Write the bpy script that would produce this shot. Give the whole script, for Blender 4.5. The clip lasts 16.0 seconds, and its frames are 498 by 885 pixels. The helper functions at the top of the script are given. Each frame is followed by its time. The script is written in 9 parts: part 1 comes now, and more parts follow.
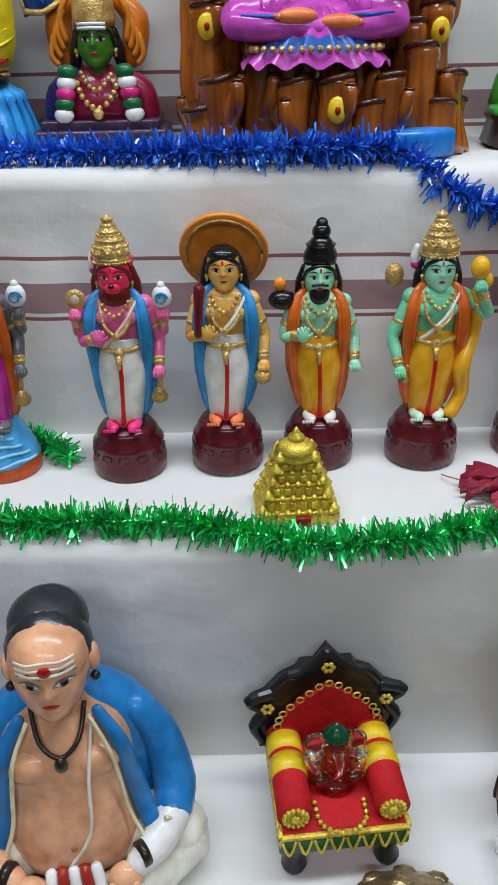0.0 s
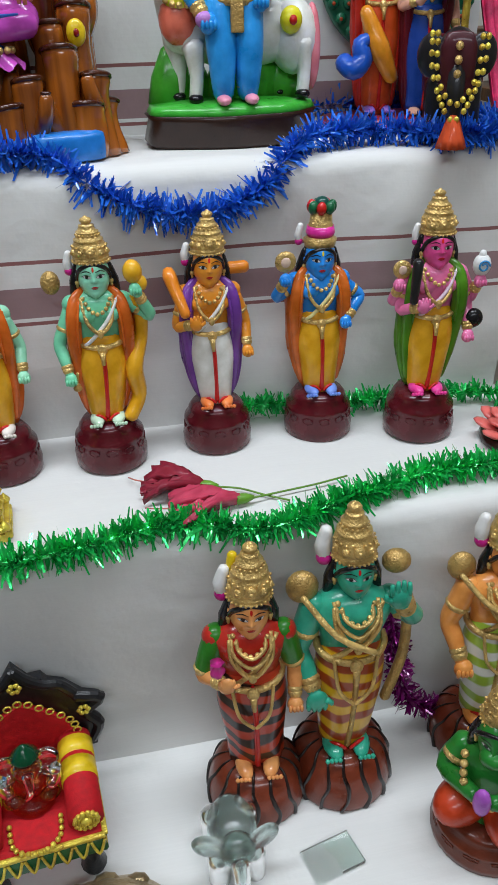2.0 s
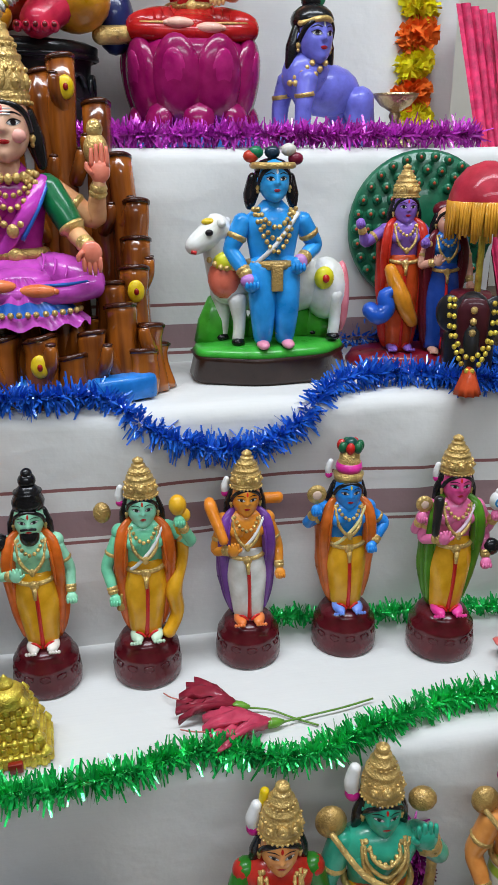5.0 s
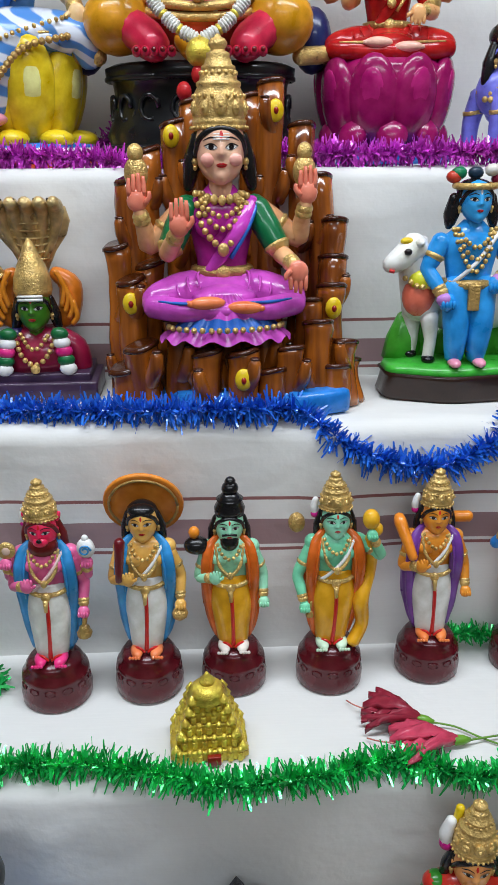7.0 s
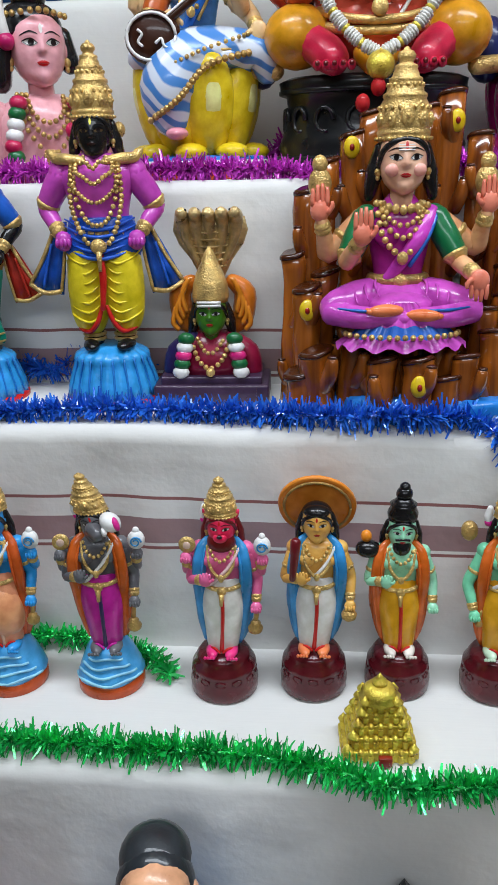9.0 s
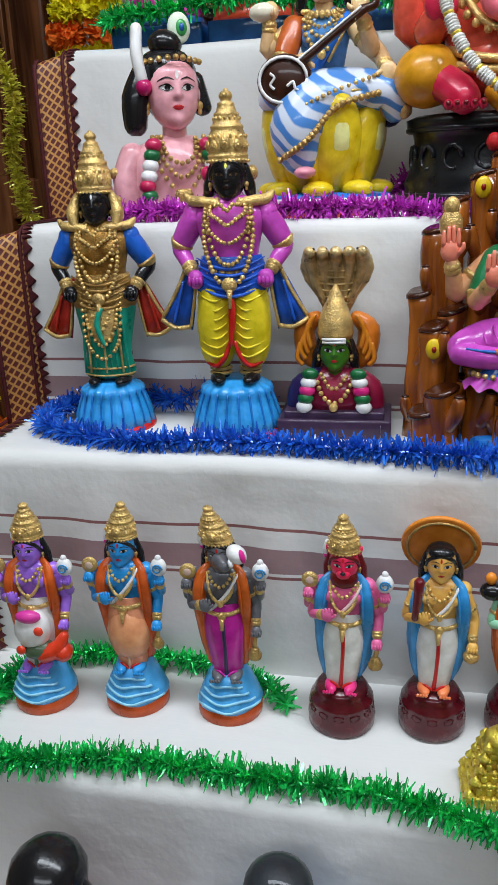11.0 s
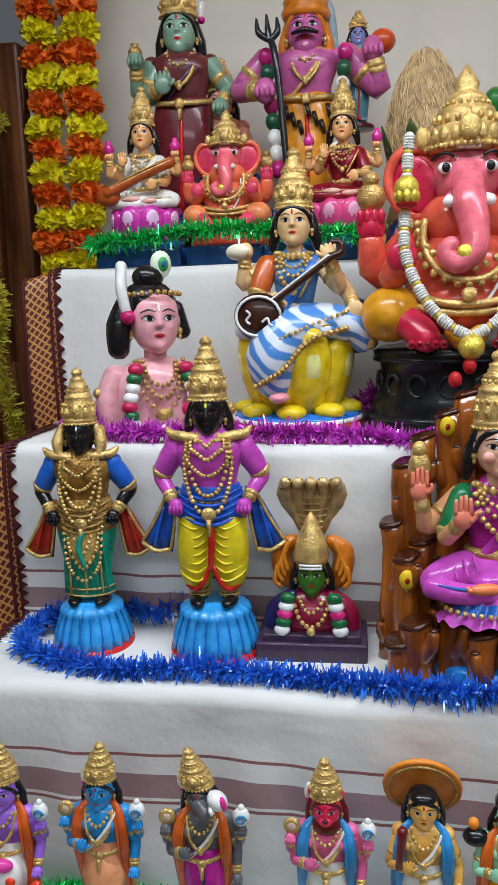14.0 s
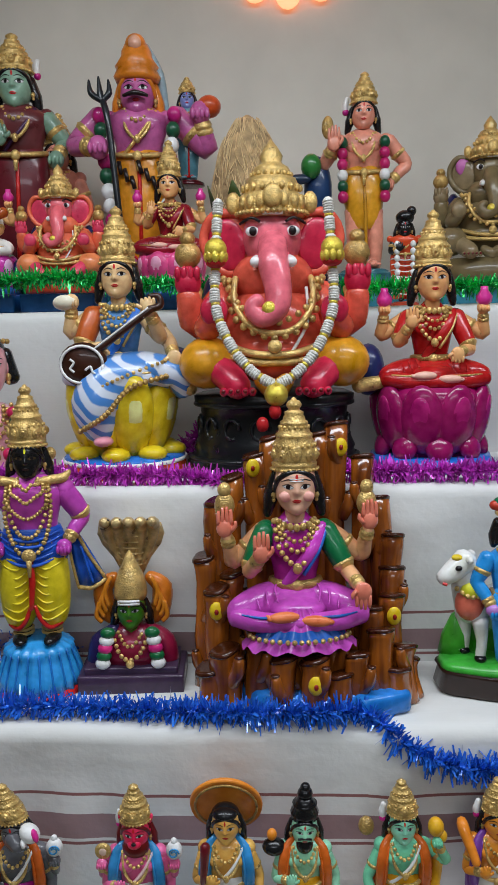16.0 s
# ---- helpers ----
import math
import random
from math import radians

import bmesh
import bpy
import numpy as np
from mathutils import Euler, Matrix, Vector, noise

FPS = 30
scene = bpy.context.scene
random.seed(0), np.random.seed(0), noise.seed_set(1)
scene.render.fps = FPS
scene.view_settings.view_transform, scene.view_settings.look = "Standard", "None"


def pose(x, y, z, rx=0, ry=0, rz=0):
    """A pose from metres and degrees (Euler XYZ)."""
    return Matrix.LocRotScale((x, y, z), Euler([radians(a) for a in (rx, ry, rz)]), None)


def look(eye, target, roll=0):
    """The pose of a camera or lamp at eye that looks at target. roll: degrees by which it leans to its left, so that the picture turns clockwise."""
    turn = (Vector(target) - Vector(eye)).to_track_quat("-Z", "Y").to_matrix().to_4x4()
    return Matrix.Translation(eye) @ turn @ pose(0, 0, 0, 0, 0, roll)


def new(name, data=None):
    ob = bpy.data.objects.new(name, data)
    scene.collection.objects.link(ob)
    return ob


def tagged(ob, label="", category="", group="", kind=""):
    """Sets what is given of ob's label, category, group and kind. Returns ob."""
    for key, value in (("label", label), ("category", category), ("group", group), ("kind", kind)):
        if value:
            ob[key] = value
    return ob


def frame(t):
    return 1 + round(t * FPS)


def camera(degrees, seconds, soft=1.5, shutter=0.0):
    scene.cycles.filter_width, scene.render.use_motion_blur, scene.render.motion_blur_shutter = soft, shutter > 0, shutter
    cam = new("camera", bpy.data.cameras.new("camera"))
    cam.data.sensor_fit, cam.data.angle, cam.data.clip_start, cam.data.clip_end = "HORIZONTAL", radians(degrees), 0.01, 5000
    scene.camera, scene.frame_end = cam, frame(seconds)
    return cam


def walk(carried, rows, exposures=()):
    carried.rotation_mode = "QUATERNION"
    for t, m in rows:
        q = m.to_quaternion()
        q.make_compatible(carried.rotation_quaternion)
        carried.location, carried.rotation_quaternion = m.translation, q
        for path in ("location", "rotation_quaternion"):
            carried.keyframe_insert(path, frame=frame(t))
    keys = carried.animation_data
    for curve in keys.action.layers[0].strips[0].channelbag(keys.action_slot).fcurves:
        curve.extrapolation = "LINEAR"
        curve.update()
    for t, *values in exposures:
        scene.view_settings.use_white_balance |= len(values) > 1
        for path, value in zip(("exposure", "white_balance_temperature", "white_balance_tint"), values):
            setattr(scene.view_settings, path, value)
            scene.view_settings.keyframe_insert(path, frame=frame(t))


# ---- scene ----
cam = camera(34.9, 16.0)
PATH = [
    (0.0, (0.2066, 0.0512, 1.2983), (0.1723, 1.811, 0.3493), -1.32),
    (0.5, (0.2432, 0.0585, 1.2913), (0.2967, 1.8123, 0.3321), -1.45),
    (1.0, (0.2822, 0.0576, 1.2899), (0.4233, 1.8027, 0.3231), -1.28),
    (1.5, (0.3428, 0.0501, 1.2997), (0.5692, 1.7813, 0.3233), -1.21),
    (2.0, (0.3768, 0.0477, 1.3099), (0.7088, 1.7567, 0.3261), -1.3),
    (2.5, (0.3986, 0.044, 1.3195), (0.7999, 1.7549, 0.365), -1.67),
    (3.0, (0.4097, 0.0456, 1.3425), (0.8617, 1.7644, 0.4254), -1.18),
    (3.2, (0.4109, 0.0486, 1.3531), (0.8638, 1.78, 0.4591), -1.1),
    (5.3, (0.3371, 0.0392, 1.4303), (0.6242, 1.8949, 0.7426), -0.17),
    (5.5, (0.3263, 0.0423, 1.4268), (0.5707, 1.9035, 0.7365), -0.53),
    (6.0, (0.3013, 0.0439, 1.4309), (0.4688, 1.9084, 0.7248), -0.68),
    (6.5, (0.2862, 0.0425, 1.4395), (0.3978, 1.9109, 0.7334), -0.71),
    (7.0, (0.2585, 0.0341, 1.4547), (0.3222, 1.9057, 0.7527), -0.5),
    (7.5, (0.2379, 0.0257, 1.4566), (0.2387, 1.9013, 0.7629), -0.57),
    (8.0, (0.2155, 0.021, 1.4558), (0.1672, 1.896, 0.7628), -0.56),
    (8.5, (0.1961, 0.0159, 1.454), (0.0727, 1.8918, 0.77), -1.0),
    (9.0, (0.1789, 0.013, 1.4589), (-0.0101, 1.8838, 0.7778), -1.28),
    (9.5, (0.1746, 0.0095, 1.4606), (-0.0919, 1.8747, 0.7909), -1.93),
    (10.0, (0.1658, -0.0013, 1.4649), (-0.1611, 1.86, 0.811), -2.07),
    (10.2, (0.1596, -0.0036, 1.4664), (-0.1875, 1.8555, 0.8152), -2.08),
    (12.3, (0.1166, 0.0109, 1.5569), (-0.3515, 1.862, 0.9629), -1.74),
    (12.5, (0.1116, 0.012, 1.5659), (-0.3455, 1.8761, 1.0059), -1.76),
    (13.0, (0.1127, 0.0134, 1.584), (-0.3202, 1.908, 1.1104), -1.68),
    (13.5, (0.1197, 0.0135, 1.6083), (-0.2703, 1.9333, 1.2057), -1.52),
    (14.0, (0.1342, 0.0046, 1.6251), (-0.2105, 1.9427, 1.2703), -1.66),
    (14.5, (0.1525, -0.0056, 1.6371), (-0.1227, 1.9508, 1.3225), -1.48),
    (15.0, (0.1744, -0.0215, 1.6419), (-0.0338, 1.9466, 1.3537), -1.31),
    (15.5, (0.2024, -0.0369, 1.6465), (0.0839, 1.9376, 1.3549), -1.12),
    (16.0, (0.2253, -0.0539, 1.6515), (0.1813, 1.9254, 1.3641), -1.01),
]
walk(cam, [(t, look(eye, target, roll)) for t, eye, target, roll in PATH], [(0, -0.06), (3, -0.04), (5.5, 0.0), (10, -0.02), (12.5, -0.04), (14.5, -0.12), (16, -0.42)])

# ---- world and lights ----
world = bpy.data.worlds.new("room_air")
scene.world = world
world.use_nodes = True
world.node_tree.nodes["Background"].inputs[0].default_value = (0.75, 0.82, 0.9, 1)
world.node_tree.nodes["Background"].inputs[1].default_value = 0.12


def ceiling_lamp(x, y, z, sx, sy, watts, tilt=0.0):
    d = bpy.data.lights.new("ceiling_lamp", "AREA")
    d.shape, d.size, d.size_y, d.energy, d.color = "RECTANGLE", sx, sy, watts, (0.905, 0.985, 1.075)
    ob = new("ceiling_lamp", d)
    ob.matrix_world = pose(x, y, z, tilt, 0, 0)
    return ob


ceiling_lamp(0.4, 0.45, 2.72, 2.5, 0.3, 41, 0)
ceiling_lamp(0.3, -1.6, 2.72, 2.4, 0.5, 31, 10)

# ---- materials ----
MATS = {}


def lin(h):
    c = [int(h[i:i + 2], 16) / 255 for i in (0, 2, 4)]
    return tuple(v / 12.92 if v < 0.04045 else ((v + 0.055) / 1.055) ** 2.4 for v in c)


def paint(h, rough=0.3, metal=0.0, grain=0.15, bump=0.16, scale=55.0, coat=0.35):
    """Hand-laid enamel: slight change of tone, brush relief, gloss."""
    key = (h, rough, metal, grain, bump, scale, coat)
    if key in MATS:
        return MATS[key]
    m = bpy.data.materials.new("paint_" + h)
    m.use_nodes = True
    nt = m.node_tree
    b = nt.nodes["Principled BSDF"]
    tc = nt.nodes.new("ShaderNodeTexCoord")
    n1 = nt.nodes.new("ShaderNodeTexNoise")
    n1.inputs["Scale"].default_value, n1.inputs["Detail"].default_value = scale, 5
    nt.links.new(tc.outputs["Object"], n1.inputs["Vector"])
    n2 = nt.nodes.new("ShaderNodeTexNoise")
    n2.inputs["Scale"].default_value, n2.inputs["Detail"].default_value = scale * 6, 3
    nt.links.new(tc.outputs["Object"], n2.inputs["Vector"])
    mix = nt.nodes.new("ShaderNodeMix")
    mix.data_type = "RGBA"
    r, g, bl = lin(h)
    if metal == 0 and coat > 0.2:
        y = 0.3 * r + 0.55 * g + 0.15 * bl
        r, g, bl = (min(0.85, max(a * 0.35, 1.12 * (y + (a - y) * 1.12))) for a in (r, g, bl))
    lo, hi = 1 - grain * 1.3, 1 + grain * 1.6
    mix.inputs[6].default_value = (r * lo, g * lo, bl * lo, 1)
    pale = 0.035 * max(r, g, bl) if metal == 0 and coat > 0.2 else 0.004
    mix.inputs[7].default_value = (min(0.9, r * hi + pale), min(0.9, g * hi + pale), min(0.9, bl * hi + pale), 1)
    spread = nt.nodes.new("ShaderNodeMapRange")
    spread.inputs["From Min"].default_value, spread.inputs["From Max"].default_value = 0.3, 0.7
    nt.links.new(n1.outputs["Fac"], spread.inputs["Value"])
    nt.links.new(spread.outputs["Result"], mix.inputs[0])
    nt.links.new(mix.outputs[2], b.inputs["Base Color"])
    ramp = nt.nodes.new("ShaderNodeMapRange")
    ramp.inputs["To Min"].default_value, ramp.inputs["To Max"].default_value = rough * 0.7, rough * 1.35
    nt.links.new(n1.outputs["Fac"], ramp.inputs["Value"])
    nt.links.new(ramp.outputs["Result"], b.inputs["Roughness"])
    bp = nt.nodes.new("ShaderNodeBump")
    bp.inputs["Strength"].default_value, bp.inputs["Distance"].default_value = bump, 0.002
    nt.links.new(n2.outputs["Fac"], bp.inputs["Height"])
    nt.links.new(bp.outputs["Normal"], b.inputs["Normal"])
    b.inputs["Metallic"].default_value = metal
    b.inputs["Coat Weight"].default_value = coat
    b.inputs["Coat Roughness"].default_value = 0.07
    b.inputs["Specular IOR Level"].default_value = 0.3
    MATS[key] = m
    return m


def gold(h="d4b06c", bump=0.8, scale=75.0):
    return paint(h, 0.3, 0.5, 0.26, bump, scale, 0.15)


def foil(h, metal=0.5):
    return paint(h, 0.2, metal, 0.35, 0.0, 60.0, 0.9)


def glass(h, rough=0.03):
    key = ("glass", h, rough)
    if key not in MATS:
        m = bpy.data.materials.new("clear_glass")
        m.use_nodes = True
        b = m.node_tree.nodes["Principled BSDF"]
        b.inputs["Base Color"].default_value = (*lin(h), 1)
        b.inputs["Transmission Weight"].default_value, b.inputs["Roughness"].default_value = 1.0, rough
        b.inputs["IOR"].default_value = 1.5
        MATS[key] = m
    return MATS[key]


G = gold()
GD = gold("b89658")
GY = gold("ecc24c", 0.6, 90)
BRASS = paint("b8a27c", 0.3, 0.9, 0.25, 0.7, 45, 0.0)
BLACK = paint("141416", 0.25, 0.0, 0.2)
WHITE = paint("e6e4de", 0.35)
RED = paint("b02018", 0.3)
LIP = paint("a82028", 0.3)
EYEW = paint("efece6", 0.25)
DARK = paint("181214", 0.3)
MAROON = paint("4d141b", 0.25)


def cloth_material():
    """White cotton with weave, soft creases and a woven maroon stripe set, laid along the cloth's length (UV v in metres)."""
    m = bpy.data.materials.new("white_cotton")
    m.use_nodes = True
    nt = m.node_tree
    b = nt.nodes["Principled BSDF"]
    uv = nt.nodes.new("ShaderNodeUVMap")
    sep = nt.nodes.new("ShaderNodeSeparateXYZ")
    nt.links.new(uv.outputs["UV"], sep.inputs[0])
    ramp = nt.nodes.new("ShaderNodeValToRGB")
    cr = ramp.color_ramp
    cr.interpolation = "CONSTANT"
    wht, mar, thin = (*lin("d9d9d6"), 1), (*lin("93787a"), 1), (*lin("8a5a58"), 1)
    cr.elements[0].position, cr.elements[0].color = 0.0, wht
    cr.elements[1].position, cr.elements[1].color = 0.136, thin
    for p, c in ((0.1375, wht), (0.144, mar), (0.173, wht), (0.197, thin), (0.1995, wht)):
        e = cr.elements.new(p)
        e.color = c
    nt.links.new(sep.outputs["Y"], ramp.inputs["Fac"])
    tc = nt.nodes.new("ShaderNodeTexCoord")
    n = nt.nodes.new("ShaderNodeTexNoise")
    n.inputs["Scale"].default_value, n.inputs["Detail"].default_value = 7, 6
    nt.links.new(tc.outputs["Object"], n.inputs["Vector"])
    st = nt.nodes.new("ShaderNodeMapping")
    st.inputs["Scale"].default_value = (3, 160, 160)
    nt.links.new(tc.outputs["Object"], st.inputs["Vector"])
    n2 = nt.nodes.new("ShaderNodeTexNoise")
    n2.inputs["Scale"].default_value, n2.inputs["Detail"].default_value = 4, 4
    nt.links.new(st.outputs["Vector"], n2.inputs["Vector"])
    mr = nt.nodes.new("ShaderNodeMapRange")
    mr.inputs["To Min"].default_value, mr.inputs["To Max"].default_value = 0.95, 1.03
    nt.links.new(n2.outputs["Fac"], mr.inputs["Value"])
    mul = nt.nodes.new("ShaderNodeVectorMath")
    mul.operation = "SCALE"
    nt.links.new(ramp.outputs["Color"], mul.inputs[0])
    nt.links.new(mr.outputs["Result"], mul.inputs["Scale"])
    nt.links.new(mul.outputs[0], b.inputs["Base Color"])
    bp = nt.nodes.new("ShaderNodeBump")
    bp.inputs["Strength"].default_value, bp.inputs["Distance"].default_value = 0.55, 0.016
    nt.links.new(n.outputs["Fac"], bp.inputs["Height"])
    nt.links.new(bp.outputs["Normal"], b.inputs["Normal"])
    b.inputs["Roughness"].default_value = 0.75
    b.inputs["Sheen Weight"].default_value = 0.15
    return m


def wood_material(name, dark, light, rough=0.35):
    m = bpy.data.materials.new(name)
    m.use_nodes = True
    nt = m.node_tree
    b = nt.nodes["Principled BSDF"]
    tc = nt.nodes.new("ShaderNodeTexCoord")
    mp = nt.nodes.new("ShaderNodeMapping")
    mp.inputs["Scale"].default_value = (26, 26, 2)
    nt.links.new(tc.outputs["Object"], mp.inputs["Vector"])
    n = nt.nodes.new("ShaderNodeTexNoise")
    n.inputs["Scale"].default_value, n.inputs["Detail"].default_value, n.inputs["Distortion"].default_value = 2.0, 6, 0.6
    nt.links.new(mp.outputs["Vector"], n.inputs["Vector"])
    r = nt.nodes.new("ShaderNodeValToRGB")
    r.color_ramp.elements[0].position, r.color_ramp.elements[0].color = 0.3, (*lin(dark), 1)
    r.color_ramp.elements[1].position, r.color_ramp.elements[1].color = 0.72, (*lin(light), 1)
    nt.links.new(n.outputs["Fac"], r.inputs["Fac"])
    nt.links.new(r.outputs["Color"], b.inputs["Base Color"])
    b.inputs["Roughness"].default_value = rough
    return m


def striped_paint(name, a, b, scale, turn):
    """Hand-painted soft stripes of two enamels."""
    m = bpy.data.materials.new(name)
    m.use_nodes = True
    nt = m.node_tree
    p = nt.nodes["Principled BSDF"]
    tc = nt.nodes.new("ShaderNodeTexCoord")
    mp = nt.nodes.new("ShaderNodeMapping")
    mp.inputs["Rotation"].default_value = [radians(q) for q in turn]
    nt.links.new(tc.outputs["Object"], mp.inputs["Vector"])
    wv = nt.nodes.new("ShaderNodeTexWave")
    wv.inputs["Scale"].default_value, wv.inputs["Distortion"].default_value, wv.inputs["Detail"].default_value, wv.inputs["Detail Scale"].default_value = scale, 4.5, 1.5, 1.2
    nt.links.new(mp.outputs["Vector"], wv.inputs["Vector"])
    r = nt.nodes.new("ShaderNodeValToRGB")
    r.color_ramp.elements[0].position, r.color_ramp.elements[0].color = 0.38, (*lin(a), 1)
    r.color_ramp.elements[1].position, r.color_ramp.elements[1].color = 0.66, (*lin(b), 1)
    nt.links.new(wv.outputs["Fac"], r.inputs["Fac"])
    nt.links.new(r.outputs["Color"], p.inputs["Base Color"])
    p.inputs["Roughness"].default_value, p.inputs["Coat Weight"].default_value, p.inputs["Coat Roughness"].default_value = 0.3, 0.35, 0.07
    return m


def lattice_border():
    """Woven zari border: gold diamonds on maroon."""
    m = bpy.data.materials.new("zari_border")
    m.use_nodes = True
    nt = m.node_tree
    p = nt.nodes["Principled BSDF"]
    uv = nt.nodes.new("ShaderNodeUVMap")
    facs = []
    for a in (40, -40):
        mp = nt.nodes.new("ShaderNodeMapping")
        mp.inputs["Rotation"].default_value = (0, 0, radians(a))
        nt.links.new(uv.outputs["UV"], mp.inputs["Vector"])
        wv = nt.nodes.new("ShaderNodeTexWave")
        wv.inputs["Scale"].default_value = 34
        nt.links.new(mp.outputs["Vector"], wv.inputs["Vector"])
        facs.append(wv.outputs["Fac"])
    mx = nt.nodes.new("ShaderNodeMath")
    mx.operation = "MAXIMUM"
    nt.links.new(facs[0], mx.inputs[0])
    nt.links.new(facs[1], mx.inputs[1])
    r = nt.nodes.new("ShaderNodeValToRGB")
    r.color_ramp.elements[0].position, r.color_ramp.elements[0].color = 0.72, (*lin("5a1c16"), 1)
    r.color_ramp.elements[1].position, r.color_ramp.elements[1].color = 0.88, (*lin("c08a48"), 1)
    nt.links.new(mx.outputs[0], r.inputs["Fac"])
    nt.links.new(r.outputs["Color"], p.inputs["Base Color"])
    p.inputs["Roughness"].default_value = 0.5
    bp = nt.nodes.new("ShaderNodeBump")
    bp.inputs["Strength"].default_value, bp.inputs["Distance"].default_value = 0.4, 0.001
    nt.links.new(mx.outputs[0], bp.inputs["Height"])
    nt.links.new(bp.outputs["Normal"], p.inputs["Normal"])
    return m


COTTON = cloth_material()
PLASTER = paint("dcd7cb", 0.8, 0, 0.05, 0.25, 6, 0)
DOORWOOD = wood_material("dark_polished_wood", "4a2612", "8a5430", 0.26)
SHELFWOOD = wood_material("shelf_wood", "4a2e18", "8a5c30", 0.4)
LOGWOOD = wood_material("glazed_log_brown", "54220a", "c06c20", 0.22)
LOGWOOD.node_tree.nodes["Principled BSDF"].inputs["Coat Weight"].default_value = 0.9
LOGDARK = paint("3a1a0c", 0.25, 0, 0.3, 0.4, 30, 0.6)
ZARI = lattice_border()
ZMAROON = paint("4a1418", 0.6, 0, 0.3, 0.4, 200, 0)
# Outer walls and floor: darkened tones that lower bounced light and deepen shadows.
DIMWALL = paint("a49a8c", 0.8, 0, 0.08, 0.25, 6, 0)
DIMFLOOR = paint("665c52", 0.35, 0, 0.15, 0.1, 8, 0.1)


# ---- mesh building ----
def catmull(pts, k=4):
    p = [np.array(q, float) for q in pts]
    if len(p) < 3:
        return [p[0] + (p[-1] - p[0]) * i / k for i in range(k + 1)]
    out = []
    for i in range(len(p) - 1):
        a, b, c, d = p[max(i - 1, 0)], p[i], p[i + 1], p[min(i + 2, len(p) - 1)]
        for j in range(k):
            t = j / k
            out.append(0.5 * (2 * b + (c - a) * t + (2 * a - 5 * b + 4 * c - d) * t * t + (3 * b - a - 3 * c + d) * t ** 3))
    out.append(p[-1])
    return out


class Clay:
    """Gathers the forms of one figure or part into one mesh."""

    def __init__(self):
        self.v, self.f, self.m, self.mats = [], [], [], []

    def slot(self, mat):
        if mat not in self.mats:
            self.mats.append(mat)
        return self.mats.index(mat)

    def raw(self, verts, faces, mat):
        o, s = len(self.v), self.slot(mat)
        self.v += [tuple(map(float, q)) for q in verts]
        self.f += [tuple(i + o for i in q) for q in faces]
        self.m += [s] * len(faces)

    def rings(self, rings, mat, caps=True):
        n, k = len(rings[0]), len(rings)
        v = [q for r in rings for q in r]
        f = [(a * n + b, a * n + (b + 1) % n, (a + 1) * n + (b + 1) % n, (a + 1) * n + b) for a in range(k - 1) for b in range(n)]
        if caps:
            f.append(tuple(range(n))[::-1])
            f.append(tuple(range((k - 1) * n, k * n)))
        self.raw(v, f, mat)

    def lathe(self, prof, mat, c=(0, 0, 0), sx=1.0, sy=1.0, n=22, rot=None, waves=0, amp=0.0):
        R = Euler([radians(a) for a in rot]).to_matrix() if rot else None
        rg = []
        for r, z in prof:
            ring = []
            for i in range(n):
                a = 2 * math.pi * i / n
                rr = max(r, 0.0004) * (1 + amp * math.cos(waves * a))
                q = Vector((rr * math.cos(a) * sx, rr * math.sin(a) * sy, z))
                if R:
                    q = R @ q
                ring.append((q.x + c[0], q.y + c[1], q.z + c[2]))
            rg.append(ring)
        self.rings(rg, mat)

    def ball(self, c, r, mat, rot=None, n=14, k=9):
        r = (r, r, r) if isinstance(r, (int, float)) else r
        R = Euler([radians(a) for a in rot]).to_matrix() if rot else None
        rg = []
        for j in range(k + 1):
            t = -math.pi / 2 + math.pi * j / k
            ring = []
            for i in range(n):
                a = 2 * math.pi * i / n
                cr = max(math.cos(t), 0.02)
                q = Vector((r[0] * cr * math.cos(a), r[1] * cr * math.sin(a), r[2] * math.sin(t)))
                if R:
                    q = R @ q
                ring.append((q.x + c[0], q.y + c[1], q.z + c[2]))
            rg.append(ring)
        self.rings(rg, mat)

    def tube(self, pts, rad, mat, n=8, k=4, flat=1.0):
        p = catmull(pts, k)
        rr = [rad] * len(p) if isinstance(rad, (int, float)) else [float(np.interp(i / (len(p) - 1) * (len(rad) - 1), range(len(rad)), rad)) for i in range(len(p))]
        rg, up = [], None
        for i, q in enumerate(p):
            d = p[min(i + 1, len(p) - 1)] - p[max(i - 1, 0)]
            d = d / (np.linalg.norm(d) + 1e-9)
            if up is None:
                up = np.array([0, -1.0, 0]) if abs(d[1]) < 0.9 else np.array([1.0, 0, 0])
            s = np.cross(d, up)
            s /= np.linalg.norm(s) + 1e-9
            up = np.cross(s, d)
            def ring(o, r):
                return [o + (s * math.cos(a) + up * math.sin(a) * flat) * r for a in (2 * math.pi * j / n for j in range(n))]
            round_end = n >= 8 and k > 1
            if i == 0 and round_end:
                rg += [ring(q - d * rr[0] * 0.62, rr[0] * 0.45), ring(q - d * rr[0] * 0.35, rr[0] * 0.8)]
            rg.append(ring(q, rr[i]))
            if i == len(p) - 1 and round_end:
                rg += [ring(q + d * rr[i] * 0.35, rr[i] * 0.8), ring(q + d * rr[i] * 0.62, rr[i] * 0.45)]
        self.rings(rg, mat)

